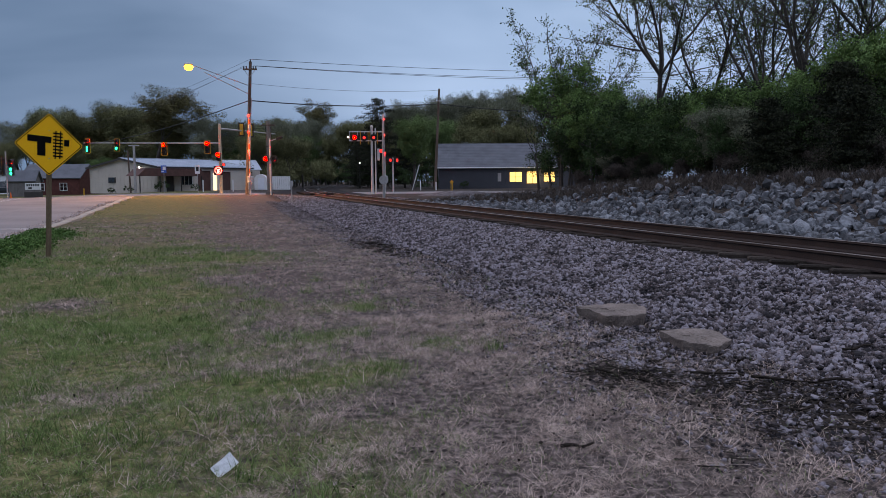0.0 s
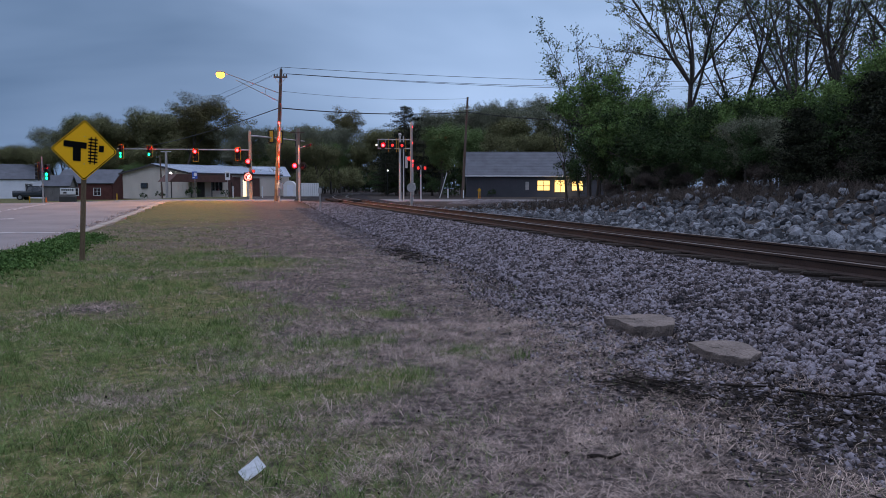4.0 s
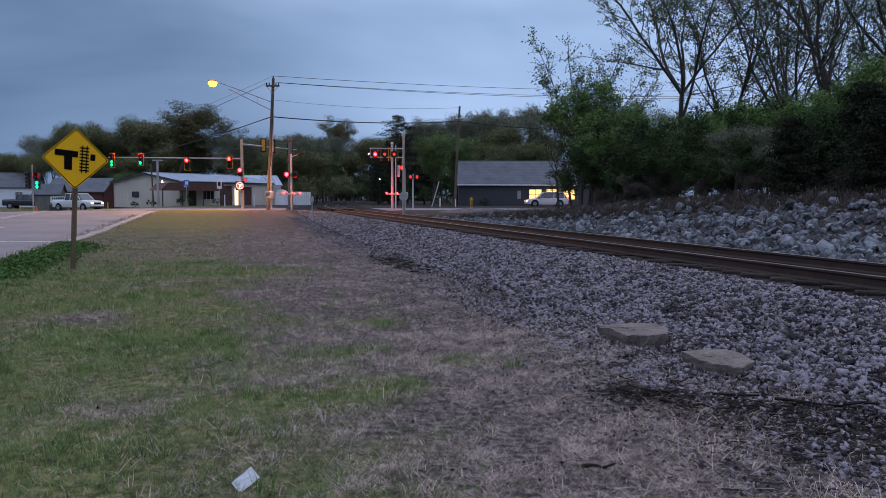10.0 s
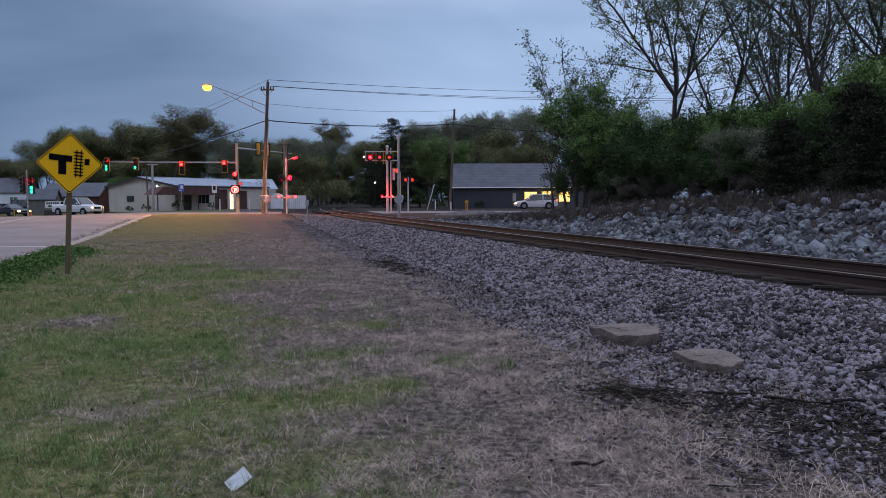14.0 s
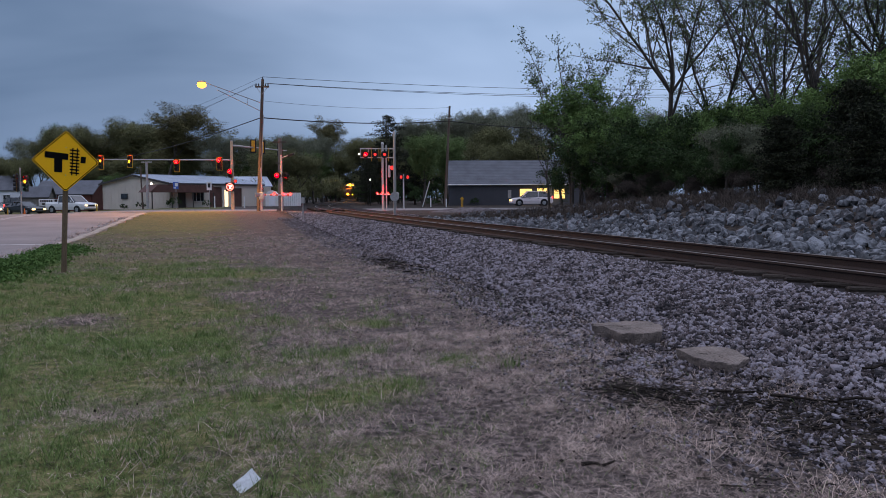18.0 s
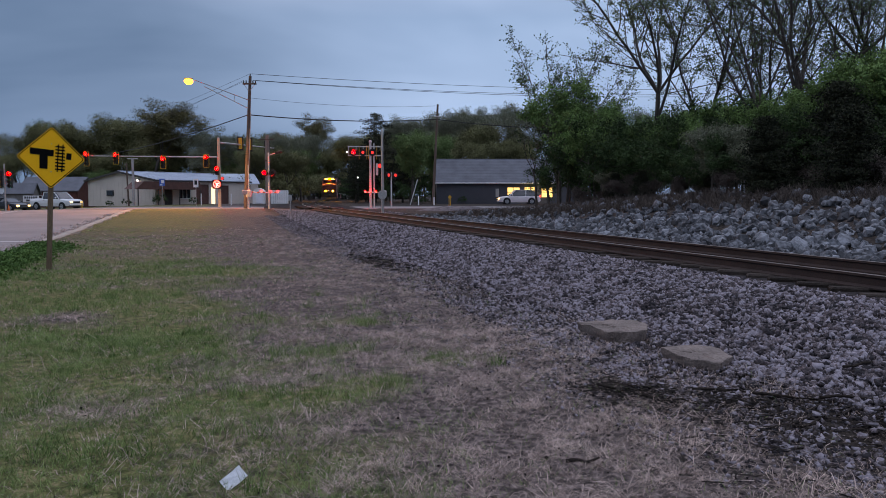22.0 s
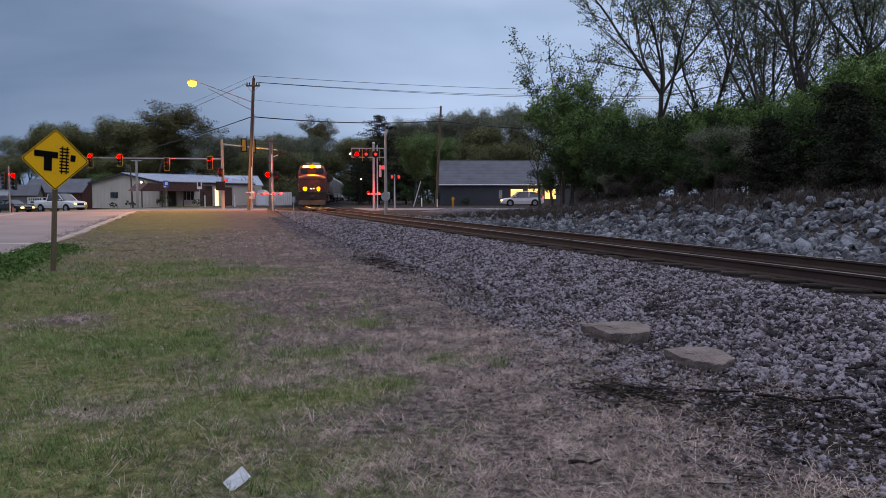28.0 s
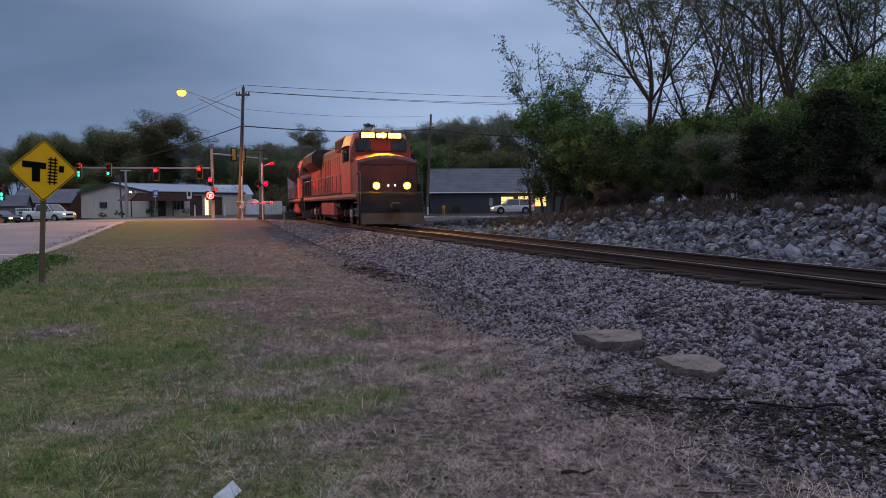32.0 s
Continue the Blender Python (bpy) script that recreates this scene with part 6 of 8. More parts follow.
tx, tz = ux + 0.59, uz + 11.1
for a, b, sag, r in (((tx, uy, tz + 0.1), (34, 90, 13.9), 0.5, 0.018), ((tx + 0.47, uy, tz - 0.45), (34.5, 90, 13.4), 0.6, 0.018), ((tx + 0.25, uy, tz - 0.45), (34, 90, 13.1), 0.6, 0.018), ((tx - 0.05, uy, tz - 1.9), (1.3, 85, 11.3), 0.35, 0.012),
                     ((tx, uy, tz + 0.1), (-67, 150, 12.0), 0.6, 0.012), ((tx - 0.31, uy, tz - 0.45), (-68, 150, 11.4), 0.8, 0.012), ((tx - 0.53, uy, tz - 0.45), (-69, 150, 10.6), 1.0, 0.012)):
    wire("power_line", a, b, sag, r, "thin black power line strung from the timber pole")
wire("telephone_cable", (tx - 0.15, uy, 8.35), (1.25, 85, 9.85), 0.35, 0.045, "thick black cable between two timber poles")
wire("telephone_cable", (1.25, 85, 9.85), (24, 98, 10.2), 0.5, 0.04, "thick black cable running on from the timber pole")
wire("telephone_cable", (tx - 0.2, uy, 8.35), (-72, 150, 9.0), 1.4, 0.04, "thick black cable falling away from the timber pole")


def flasher(at, label, lit=True, names=(None, None), post=3.9, gap=0.66, lamp_mat="redflash"):
    """A crossing mast with a pair of round red lamps on black targets."""
    t = thing("crossing_flasher", label, "crossing signal", at, group="crossing signals")
    part("pole", Geo().tube((0, 0, 0), (0, 0, post), 0.075, 0.06, 10), M["silver"], t)
    part("crossbar", Geo().tube((-gap / 2, -0.05, 2.95), (gap / 2, -0.05, 2.95), 0.03, 0.03, 8), M["silver"], t)
    for sx, nm in zip((-1, 1), names):
        c = (sx * gap / 2, 0, 2.95)
        part("target", disc(c, 0.30, -0.10, -0.07, 20), M["black"], t)
        part("hood", visor(c, 0.17, 0.22), M["black"], t)
        part("lens", disc(c, 0.15, -0.14, -0.11), M[lamp_mat], t)
        if nm:
            b = part("blind", disc((0, 0, 0), 0.169, -0.16, -0.15, 20), M["lens_off"], t, "dark blind over the lens", at=pose(*c))
            SHUTTERS.setdefault(nm, []).append((b, c))
    return t


flasher(pose(-12.85, 64.0, float(height(-12.85, 64)) - 0.06), "silver crossing mast with two red flashing lamps", names=("fl", "fr"), post=4.6)
fx = thing("crossing_flasher", "single red lamp on a bracket above the mast", "crossing signal", pose(-12.1, 64.3, 5.1), group="crossing signals")
part("bracket", Geo().tube((-0.75, -0.3, -0.25), (0.1, 0, 0.1), 0.03, 0.03, 6), M["silver"], fx)
part("hood", Geo().box((0.05, 0, 0.05), (0.5, 0.25, 0.16), ch=0.04, ry=-0.3), M["black"], fx)
part("lens", Geo().box((-0.02, -0.1, -0.02), (0.34, 0.14, 0.1), ch=0.03, ry=-0.3), M["redflash"], fx)
bf = part("blind", Geo().box((-0.02, -0.2, -0.02), (0.42, 0.012, 0.17), ry=-0.3), M["lens_off"], fx, "dark blind over the lens", at=pose(0, 0, 0))
SHUTTERS.setdefault("fr", []).append((bf, (0, 0, 0)))
# gates: the arm hangs on its own pivot
GATES = []


def gate(x, y, heading, label, length=5.2, zp=1.35):
    z0 = float(height(x, y)) - 0.06
    t = thing("crossing_gate", label, "crossing gate", pose(x, y, z0), group="crossing gates")
    part("mast", Geo().tube((0, 0, 0), (0, 0, 3.6), 0.06, 0.05, 10), M["silver"], t)
    part("machine", Geo().box((0, 0.05, zp - 0.1), (0.42, 0.4, 0.6), ch=0.04), M["silver"], t)
    arm = part("arm", Geo().box((length / 2, 0, 0), (length, 0.05, 0.11), ch=0.01), M["white"], t, "red and white striped gate arm", at=pose(0, -0.22, zp, 0, -80, heading))
    for i in range(5):
        part("stripe", Geo().box((0.6 + i * 1.0, 0, 0), (0.4, 0.056, 0.116), ch=0.008), M["orange"], arm, "red stripe")
    for f in (0.42, 0.72, 0.98):
        part("arm_lamp", Geo().ball((length * f, 0, 0.1), 0.065, 8, 6), M["redflash"], arm, "red lamp")
    part("counterweight", Geo().box((-0.55, 0, 0), (0.7, 0.12, 0.35), ch=0.05), M["galv"], arm)
    GATES.append((arm, heading, zp))
    return t


gate(-14.55, 64.2, 73, "crossing gate with a striped arm beside the timber pole")
gate(-3.75, 69.0, 256, "crossing gate with a striped arm on the far side")
# far-side overhead crossing lights
cx, cy = -4.67, 66.0
cz = float(height(cx, cy)) - 0.06
cn = thing("crossing_cantilever", "silver cantilever with red crossing lamps over the road", "crossing signal", pose(cx, cy, cz), group="crossing signals")
for dx, r_ in ((0.0, 0.11), (0.3, 0.06)):
    part("mast", Geo().tube((dx, 0, 0), (dx, 0, 5.5), r_, r_ * 0.85, 10), M["silver"], cn)
part("finial", Geo().ball((0.0, 0, 5.62), 0.14, 8, 6), M["silver"], cn)
for z in (5.2, 4.45):
    part("arm", Geo().tube((0.9, 0, z), (-1.9, 0, z + 0.02), 0.045, 0.04, 8), M["silver"], cn)
for x in (-1.85, -1.2, -0.6):
    part("strut", Geo().tube((x, 0, 4.45), (x, 0, 5.22), 0.025, 0.025, 6), M["silver"], cn)
for x, mt in ((-1.42, "redflash"), (-0.62, "reddim"), (0.18, "reddim")):
    tg = part("target", disc((x, 0, 4.72), 0.31, -0.13, -0.10, 20), M["black"], cn)
    part("hood", Geo().box((x, -0.2, 4.95), (0.4, 0.25, 0.04), ch=0.01), M["black"], tg)
    part("lens", disc((x, 0, 4.72), 0.12, -0.16, -0.14), M[mt], tg)
for x in (-0.62, 0.18):
    for sx in (-0.32, 0.32):
        part("edging", Geo().box((x + sx, -0.09, 4.72), (0.04, 0.02, 1.15)), M["sigyellow"], cn, "yellow edging")
part("end_lamp", Geo().ball((-1.98, -0.1, 4.75), 0.06, 8, 6), M["white_on"], cn, "small pale lamp")
part("side_lamp", disc((0.8, 0, 3.6), 0.17, -0.12, -0.1), M["reddim"], cn)
part("side_target", disc((0.8, 0, 3.6), 0.3, -0.09, -0.06), M["black"], cn)
part("side_housing", Geo().box((0.55, 0, 3.3), (0.2, 0.25, 1.0), ch=0.03), M["silver"], cn)
flasher(pose(-3.15, 71.5, float(height(-3.15, 71.5)) - 0.06, 0, 0, 25), "second crossing mast with red lamps", post=3.2, lamp_mat="reddim")
rp = part("round_plate", disc((0, 0, 1.25), 0.27, -0.12, -0.09, 20), M["galv"], p4)
so2 = thing("yard_lamp", "small bright white lamp on a wall bracket post", "lamp", pose(-8.4, 97, float(height(-8.4, 97))))
part("post", Geo().tube((0, 0, 0), (0, 0, 3.2), 0.035, 0.03, 8), M["black"], so2)
part("bulb", Geo().ball((0, -0.1, 3.25), 0.08, 10, 6), M["white_on"], so2, "glowing white bulb")
# gravel heaped on the far side of the crossing
gh = Geo()
n, k = 26, 7
rings_ = []
rdm = random.Random(90)
for j in range(k):
    f = j / (k - 1)
    rings_.append([(3.2 * (1 - f * 0.93) * math.cos(2 * math.pi * i / n) * rdm.uniform(0.93, 1.07), 2.2 * (1 - f * 0.93) * math.sin(2 * math.pi * i / n) * rdm.uniform(0.93, 1.07), -0.08 + 0.38 * math.sin(f * math.pi / 2) + rdm.uniform(-0.02, 0.02)) for i in range(n)])
gh.loft(rings_, caps=False)
solid("gravel_mound", gh, M["gravel"], "low spread heap of grey gravel beside the crossing", "gravel", pose(2.2, 53.5, float(height(2.2, 53.5)), 0, 0, -14), smooth=True)

# dry weeds and leaf litter over the bank's crest
rs = np.random.RandomState(95)
nb = 34000
by = rs.uniform(8, 44, nb)
bd_ = 6.9 - 0.1 * np.maximum(by - 10, 0) + np.abs(rs.normal(size=nb)) * 1.8
s_ = track_slope(by)
k_ = np.sqrt(1 + s_ * s_)
bx, by = track_x(by) + bd_ / k_, by - bd_ * s_ / k_
solid("bank_weeds", quads("bank_weeds", blades(rs, bx, by, rs.uniform(0.08, 0.45, nb), rs.uniform(0.012, 0.022, nb), np.abs(rs.normal(size=nb)) * 0.5 + 0.25), M["twig"]), None, "brown dead weeds along the crest of the rubble bank", "weeds", kind="stuff")


# ---- buildings ----
def panel_wall(name, x0, x1, z0, z1, y, parent, material, holes=(), thick=0.15):
    """A wall in the plane y with rectangular openings, a panel to each stretch round them."""
    xs = sorted({x0, x1, *[h[0] for h in holes], *[h[1] for h in holes]})
    for a, b in zip(xs, xs[1:]):
        cuts = sorted([(h[2], h[3]) for h in holes if h[0] < (a + b) / 2 < h[1]])
        z = z0
        for c0, c1 in cuts + [(z1, z1)]:
            if c0 > z:
                part(name, Geo().box(((a + b) / 2, y, (z + c0) / 2), (b - a, thick, c0 - z)), material, parent)
            z = c1


def window_unit(parent, x, z, w_, h_, y, pane, frame_mat, bars=1, cross=1):
    """A window: one frame, its glazing bars and its pane."""
    o = [(x - w_ / 2, z - h_ / 2), (x + w_ / 2, z - h_ / 2), (x + w_ / 2, z + h_ / 2), (x - w_ / 2, z + h_ / 2)]
    q = [(x - w_ / 2 + 0.06, z - h_ / 2 + 0.06), (x + w_ / 2 - 0.06, z - h_ / 2 + 0.06), (x + w_ / 2 - 0.06, z + h_ / 2 - 0.06), (x - w_ / 2 + 0.06, z + h_ / 2 - 0.06)]
    v = [(a, y - 0.13, b) for a, b in o] + [(a, y - 0.13, b) for a, b in q] + [(a, y - 0.05, b) for a, b in o] + [(a, y - 0.05, b) for a, b in q]
    f = []
    for k in range(4):
        n = (k + 1) % 4
        f += [(k, n, 4 + n, 4 + k), (8 + k, 12 + k, 12 + n, 8 + n), (k, 8 + k, 8 + n, n), (4 + k, 4 + n, 12 + n, 12 + k)]
    wn2 = part("window", Geo().add(v, f), frame_mat, parent, "framed window")
    for i in range(bars):
        part("glazing_bar", Geo().box((x - w_ / 2 + w_ * (i + 1) / (bars + 1), y - 0.088, z), (0.045, 0.05, h_ - 0.12)), frame_mat, wn2)
    for i in range(cross):
        part("glazing_bar", Geo().box((x, y - 0.086, z - h_ / 2 + h_ * (i + 1) / (cross + 1)), (w_ - 0.12, 0.045, 0.045)), frame_mat, wn2)
    part("pane", Geo().box((x, y - 0.03, z), (w_ - 0.08, 0.02, h_ - 0.08)), pane, wn2)
    return wn2


# pale metal building by the junction: its long side and its gable end show
PHI = 60.0
mb = thing("metal_building", "beige metal building with pale ribbed roof and brown porch", "building", pose(-30.3, 88.0, float(height(-30.3, 88)) - 0.2, 0, 0, PHI))
L, W, HE, HP = 15.0, 11.6, 2.98, 3.95
panel_wall("wall", 0, L, 0, HE, 0.08, mb, M["beige"], ((1.2, 2.4, 0.0, 2.2), (3.3, 5.1, 0.9, 2.1), (5.95, 8.05, 0.0, 2.6), (8.4, 9.1, 0.0, 2.3), (9.6, 11.4, 0, 2.5)))
part("wall", Geo().box((L / 2, W - 0.08, HE / 2), (L, 0.15, HE)), M["beige"], mb)
gable = [(0, 0), (W, 0), (W, HE), (W / 2, HP), (0, HE)]
for x0, x1 in ((0.0, 0.15), (L - 0.15, L)):
    part("gable_wall", Geo().prism(gable, x0, x1, Matrix(((0, 1, 0, 0), (1, 0, 0, 0), (0, 0, 1, 0), (0, 0, 0, 1)))), M["beige"], mb)
rise = math.atan2(HP - HE, W / 2)
rl = (W / 2) / math.cos(rise)
for sgn, yc in ((1, W / 4), (-1, W * 3 / 4)):
    roof = part("roof", Geo().box((L / 2, yc - sgn * 0.12, (HE + HP) / 2 + 0.08), (L + 0.6, rl + 0.35, 0.1), rx=sgn * rise, ch=0.01), M["metalroof"], mb, "pale blue-grey metal roof")
    for i in range(26):
        part("rib", Geo().box((0.0 + i * L / 25, yc - sgn * 0.12, (HE + HP) / 2 + 0.145), (0.05, rl + 0.3, 0.04), rx=sgn * rise), M["metalroof"], roof)
part("ridge_cap", Geo().box((L / 2, W / 2, HP + 0.17), (L + 0.6, 0.4, 0.06), ch=0.02), M["metalroof"], mb)
part("fascia", Geo().box((L / 2, -0.2, HE - 0.02), (L + 0.6, 0.08, 0.2)), M["trim"], mb, "dark eaves trim")
for sgn, yc in ((1, W / 4), (-1, W * 3 / 4)):
    part("rake_trim", Geo().box((-0.32, yc - sgn * 0.12, (HE + HP) / 2 + 0.02), (0.06, rl + 0.35, 0.22), rx=sgn * rise), M["trim"], mb, "dark rake trim")
for i in range(18):
    part("siding_rib", Geo().box((-0.02, 0.4 + i * 0.64, 1.45), (0.012, 0.03, 2.8)), M["beige"], mb)
gw = part("window", Geo().box((-0.05, 7.6, 1.55), (0.1, 1.2, 0.65), ch=0.01), M["trim"], mb, "small dark gable window")
for yy in (7.33, 7.87):
    part("pane", Geo().box((-0.11, yy, 1.55), (0.02, 0.46, 0.5)), M["glass"], gw)
wl_ = part("wall_lamp", Geo().box((-0.15, 2.6, 3.05), (0.2, 0.25, 0.15), ch=0.02), M["trim"], mb)
part("bulb", Geo().ball((-0.3, 2.6, 2.98), 0.12, 8, 6), M["white_on"], wl_, "glowing white bulb")
part("door", Geo().box((1.8, 0.14, 1.1), (1.15, 0.06, 2.2)), M["trim"], mb, "dark glazed door")
window_unit(mb, 4.2, 1.5, 1.8, 1.2, 0.08, M["glass"], M["white"], 2, 0)
part("garage_door", Geo().box((7.0, 0.16, 1.3), (2.1, 0.06, 2.6)), M["brownroof"], mb, "dark brown roller door")
part("lit_doorway", Geo().box((8.75, 0.16, 1.15), (0.7, 0.06, 2.3)), M["door_on"], mb, "brightly lit doorway")
part("garage_door", Geo().box((10.5, 0.16, 1.25), (1.8, 0.06, 2.5)), M["brownroof"], mb, "dark brown roller door")
porch = part("porch_roof", Geo().prism([(-4.3, 0), (5.2, 0), (4.7, 0.85), (-3.2, 0.85)], -1.9, -0.02, Matrix(((1, 0, 0, 0), (0, 1, 0, 0), (0, 0, 1, 1.95), (0, 0, 0, 1)))), M["brownroof"], mb, "brown shingled porch roof")
for x in (-3.9, -1.2, 1.8, 4.9):
    part("porch_post", Geo().box((x, -1.75, 0.98), (0.1, 0.1, 1.95), ch=0.01), M["trim"], mb)
# lower wing beyond it
wg = thing("metal_shed", "grey metal shed wing with a shallow roof", "building", pose(-24.4, 101.5, float(height(-24.4, 101.5)) - 0.2, 0, 0, 24))
panel_wall("wall", -2.6, 2.6, 0, 2.7, 0, wg, M["beige"], ((-1.6, -0.4, 0, 2.1),))
part("door", Geo().box((-1.0, 0.06, 1.05), (1.15, 0.06, 2.1)), M["galv"], wg, "grey steel door")
part("wall", Geo().box((0.0, 7.0, 1.35), (5.2, 0.15, 2.7)), M["beige"], wg)
for x in (-2.6, 2.6):
    part("gable_wall", Geo().prism([(0, 0), (7.0, 0), (7.0, 2.7), (3.5, 4.0), (0, 2.7)], x - 0.07, x + 0.07, Matrix(((0, 1, 0, 0), (1, 0, 0, 0), (0, 0, 1, 0), (0, 0, 0, 1)))), M["beige"], wg)
for sgn, yc in ((1, 1.75), (-1, 5.25)):
    part("roof", Geo().box((0.0, yc, 3.43), (5.8, 3.9, 0.1), rx=sgn * math.atan2(1.3, 3.5)), M["metalroof"], wg, "pale metal roof")
# fence and ice chest behind the crossing mast
fn = thing("board_fence", "white board fence behind the crossing", "fence", pose(-19.6, 99.0, float(height(-19.6, 99)), 0, 0, 12))
for i in range(13):
    part("board", Geo().box((i * 0.27 - 1.2, 0, 0.85), (0.25, 0.03, 1.7), ch=0.005), M["white"], fn)
for z in (0.4, 1.4):
    part("rail", Geo().box((0.4, 0.05, z), (3.6, 0.05, 0.09)), M["white"], fn)
ic = thing("garden_arch", "white arched garden shed with a pale blue door", "shed", pose(-20.9, 98.2, float(height(-20.9, 98.2))))
part("body", Geo().prism([(-0.75, 0), (0.75, 0), (0.75, 1.5), (0.45, 1.85), (0, 1.98), (-0.45, 1.85), (-0.75, 1.5)], -0.5, 0.5), M["white"], ic)
part("door", Geo().box((0.1, -0.52, 0.75), (0.8, 0.04, 1.4), ch=0.01), M["houseside"], ic)

# long dark building to the far side of the track
db = thing("dark_building", "long slate-grey building with shingle roof and lit windows", "building", pose(7.8, 95.0, float(height(7.8, 95))))
holes = [(2.2, 3.8, 0.75, 2.05), (4.3, 5.85, 0.55, 2.1), (6.4, 7.85, 0.75, 2.05)]
panel_wall("wall", -6.3, 12.0, -0.2, 2.6, 0, db, M["darkside"], holes)
for (a, b, c, d) in holes:
    window_unit(db, (a + b) / 2, (c + d) / 2, b - a, d - c, 0.02, M["window_on"], M["trim"], 1, 1 if c > 0.6 else 0)
part("wall", Geo().box((2.85, 9.0, 1.2), (18.3, 0.16, 2.8)), M["darkside"], db)
for x in (-6.3, 12.0):
    part("gable_wall", Geo().prism([(0, -0.2), (9.0, -0.2), (9.0, 2.6), (4.5, 5.5), (0, 2.6)], x - 0.08, x + 0.08, Matrix(((0, 1, 0, 0), (1, 0, 0, 0), (0, 0, 1, 0), (0, 0, 0, 1)))), M["darkside"], db)
sl_ = math.atan2(2.9, 4.5)
for sgn, yc in ((1, 2.2), (-1, 6.8)):
    roof = part("roof", Geo().box((2.85, yc, 4.08), (19.1, 5.75, 0.14), rx=sgn * sl_), M["shingle"], db, "grey shingle roof")
for j in range(15):
    part("shingle_course", Geo().box((2.85, -0.25 + j * 0.315, 2.632 + j * 0.203), (19.0, 0.36, 0.012), rx=sl_ * 0.985), M["shingle"], db)
part("gutter", Geo().box((2.85, -0.42, 2.52), (19.1, 0.12, 0.13), ch=0.03), M["white"], db, "pale gutter along the eaves")
for i in range(44):
    part("siding_batten", Geo().box((-6.1 + i * 0.187, -0.095, 1.2), (0.03, 0.03, 2.7)), M["darkside"], db)
part("notice", Geo().box((1.0, -0.12, 1.35), (0.42, 0.03, 1.0), ch=0.01), M["galv"], db, "pale notice board")
lamp("window_light", (13.5, 93.6, 2.0), 60, (1.0, 0.7, 0.3), 0.6)


def house(x, y, rz, w_, d_, h_, hp, wall, roof, label, openings=(), name="house"):
    t = thing(name, label, "house", pose(x, y, float(height(x, y)) - 0.3, 0, 0, rz))
    for yy in (0, d_):
        part("wall", Geo().box((0, yy, h_ / 2), (w_, 0.2, h_)), wall, t)
    for xx in (-w_ / 2, w_ / 2):
        part("gable_wall", Geo().prism([(0, 0), (d_, 0), (d_, h_), (d_ / 2, hp), (0, h_)], xx - 0.1, xx + 0.1, Matrix(((0, 1, 0, 0), (1, 0, 0, 0), (0, 0, 1, 0), (0, 0, 0, 1)))), wall, t)
    a = math.atan2(hp - h_, d_ / 2)
    for sgn, yc in ((1, d_ / 4), (-1, d_ * 3 / 4)):
        part("roof", Geo().box((0, yc - sgn * 0.15, (h_ + hp) / 2 + 0.05), (w_ + 0.7, d_ / 2 / math.cos(a) + 0.4, 0.14), rx=sgn * a), roof, t, "shingle roof")
    for ox, oz, ow, oh in openings:
        window_unit(t, ox, oz, ow, oh, -0.06, M["glass"], M["white"], 1, 1)
    return t


house(-70.2, 118, 22, 14.0, 8.5, 3.3, 5.5, M["houseside"], M["shingle"], "white-sided house with grey shingle roof", ((-5, 1.9, 1.1, 1.5), (-1.0, 1.9, 1.1, 1.5), (4.4, 1.9, 1.1, 1.5)))
house(-51.9, 108, 4, 7.6, 7.0, 2.6, 4.4, M["brick"], M["shingle"], "low brick house with dark shingle roof", ((-1.4, 1.4, 1.4, 1.1), (1.8, 1.4, 1.0, 1.1)))
sh = house(-49.6, 96, 10, 2.7, 2.6, 2.2, 3.3, M["greyshed"], M["shingle"], "small grey board shed", name="garden_shed")
for i in range(9):
    part("board", Geo().box((-1.2 + i * 0.3, -0.12, 1.1), (0.27, 0.03, 2.2), ch=0.004), M["greyshed"], sh)
mq = thing("marquee_sign", "white letter-board sign on a dark masonry base", "sign", pose(-45.2, 90.0, float(height(-45.2, 90)) - 0.1))
part("base", Geo().box((0, 0, 0.35), (1.9, 0.5, 0.8), ch=0.03), M["trim"], mq, "dark masonry base")
bd = part("board", Geo().box((0, 0, 1.35), (1.75, 0.2, 0.75), ch=0.02), M["white"], mq)
for i in range(6):
    part("bar", Geo().box((-0.62 + i * 0.25, -0.11, 1.52), (0.16, 0.01, 0.24)), M["black"], bd)
part("bar", Geo().box((-0.3, -0.11, 1.18), (0.4, 0.01, 0.2)), M["trim"], bd)
cn_ = thing("traffic_cone", "orange traffic cone by the road", "cone", pose(-43.8, 82.5, float(height(-43.8, 82.5)) - 0.05))
part("base", Geo().box((0, 0, 0.02), (0.36, 0.36, 0.04), ch=0.01), M["orange"], cn_)
part("cone", Geo().tube((0, 0, 0.04), (0, 0, 0.72), 0.14, 0.03, 14), M["orange"], cn_)
for x, y, s in ((-28.6, 84.3, 0.28), (-33.8, 88.5, 0.2), (-36.5, 90.2, 0.18), (-25.6, 86.2, 0.2), (-0.2, 94.0, 0.2), (4.6, 94.2, 0.22), (-1.0, 86.5, 0.2)):
    place(dense, x, y, 30 * x, s)
place(far_leafy, -49.5, 118, 0, 0.5)
for i, x in enumerate((-72, -68, -64, -60.5, -57, -52, -48.5, -45, -41.5, -38)):
    place(far_dark, x, 124 + 3 * (i % 2), 67 * i, 0.62)
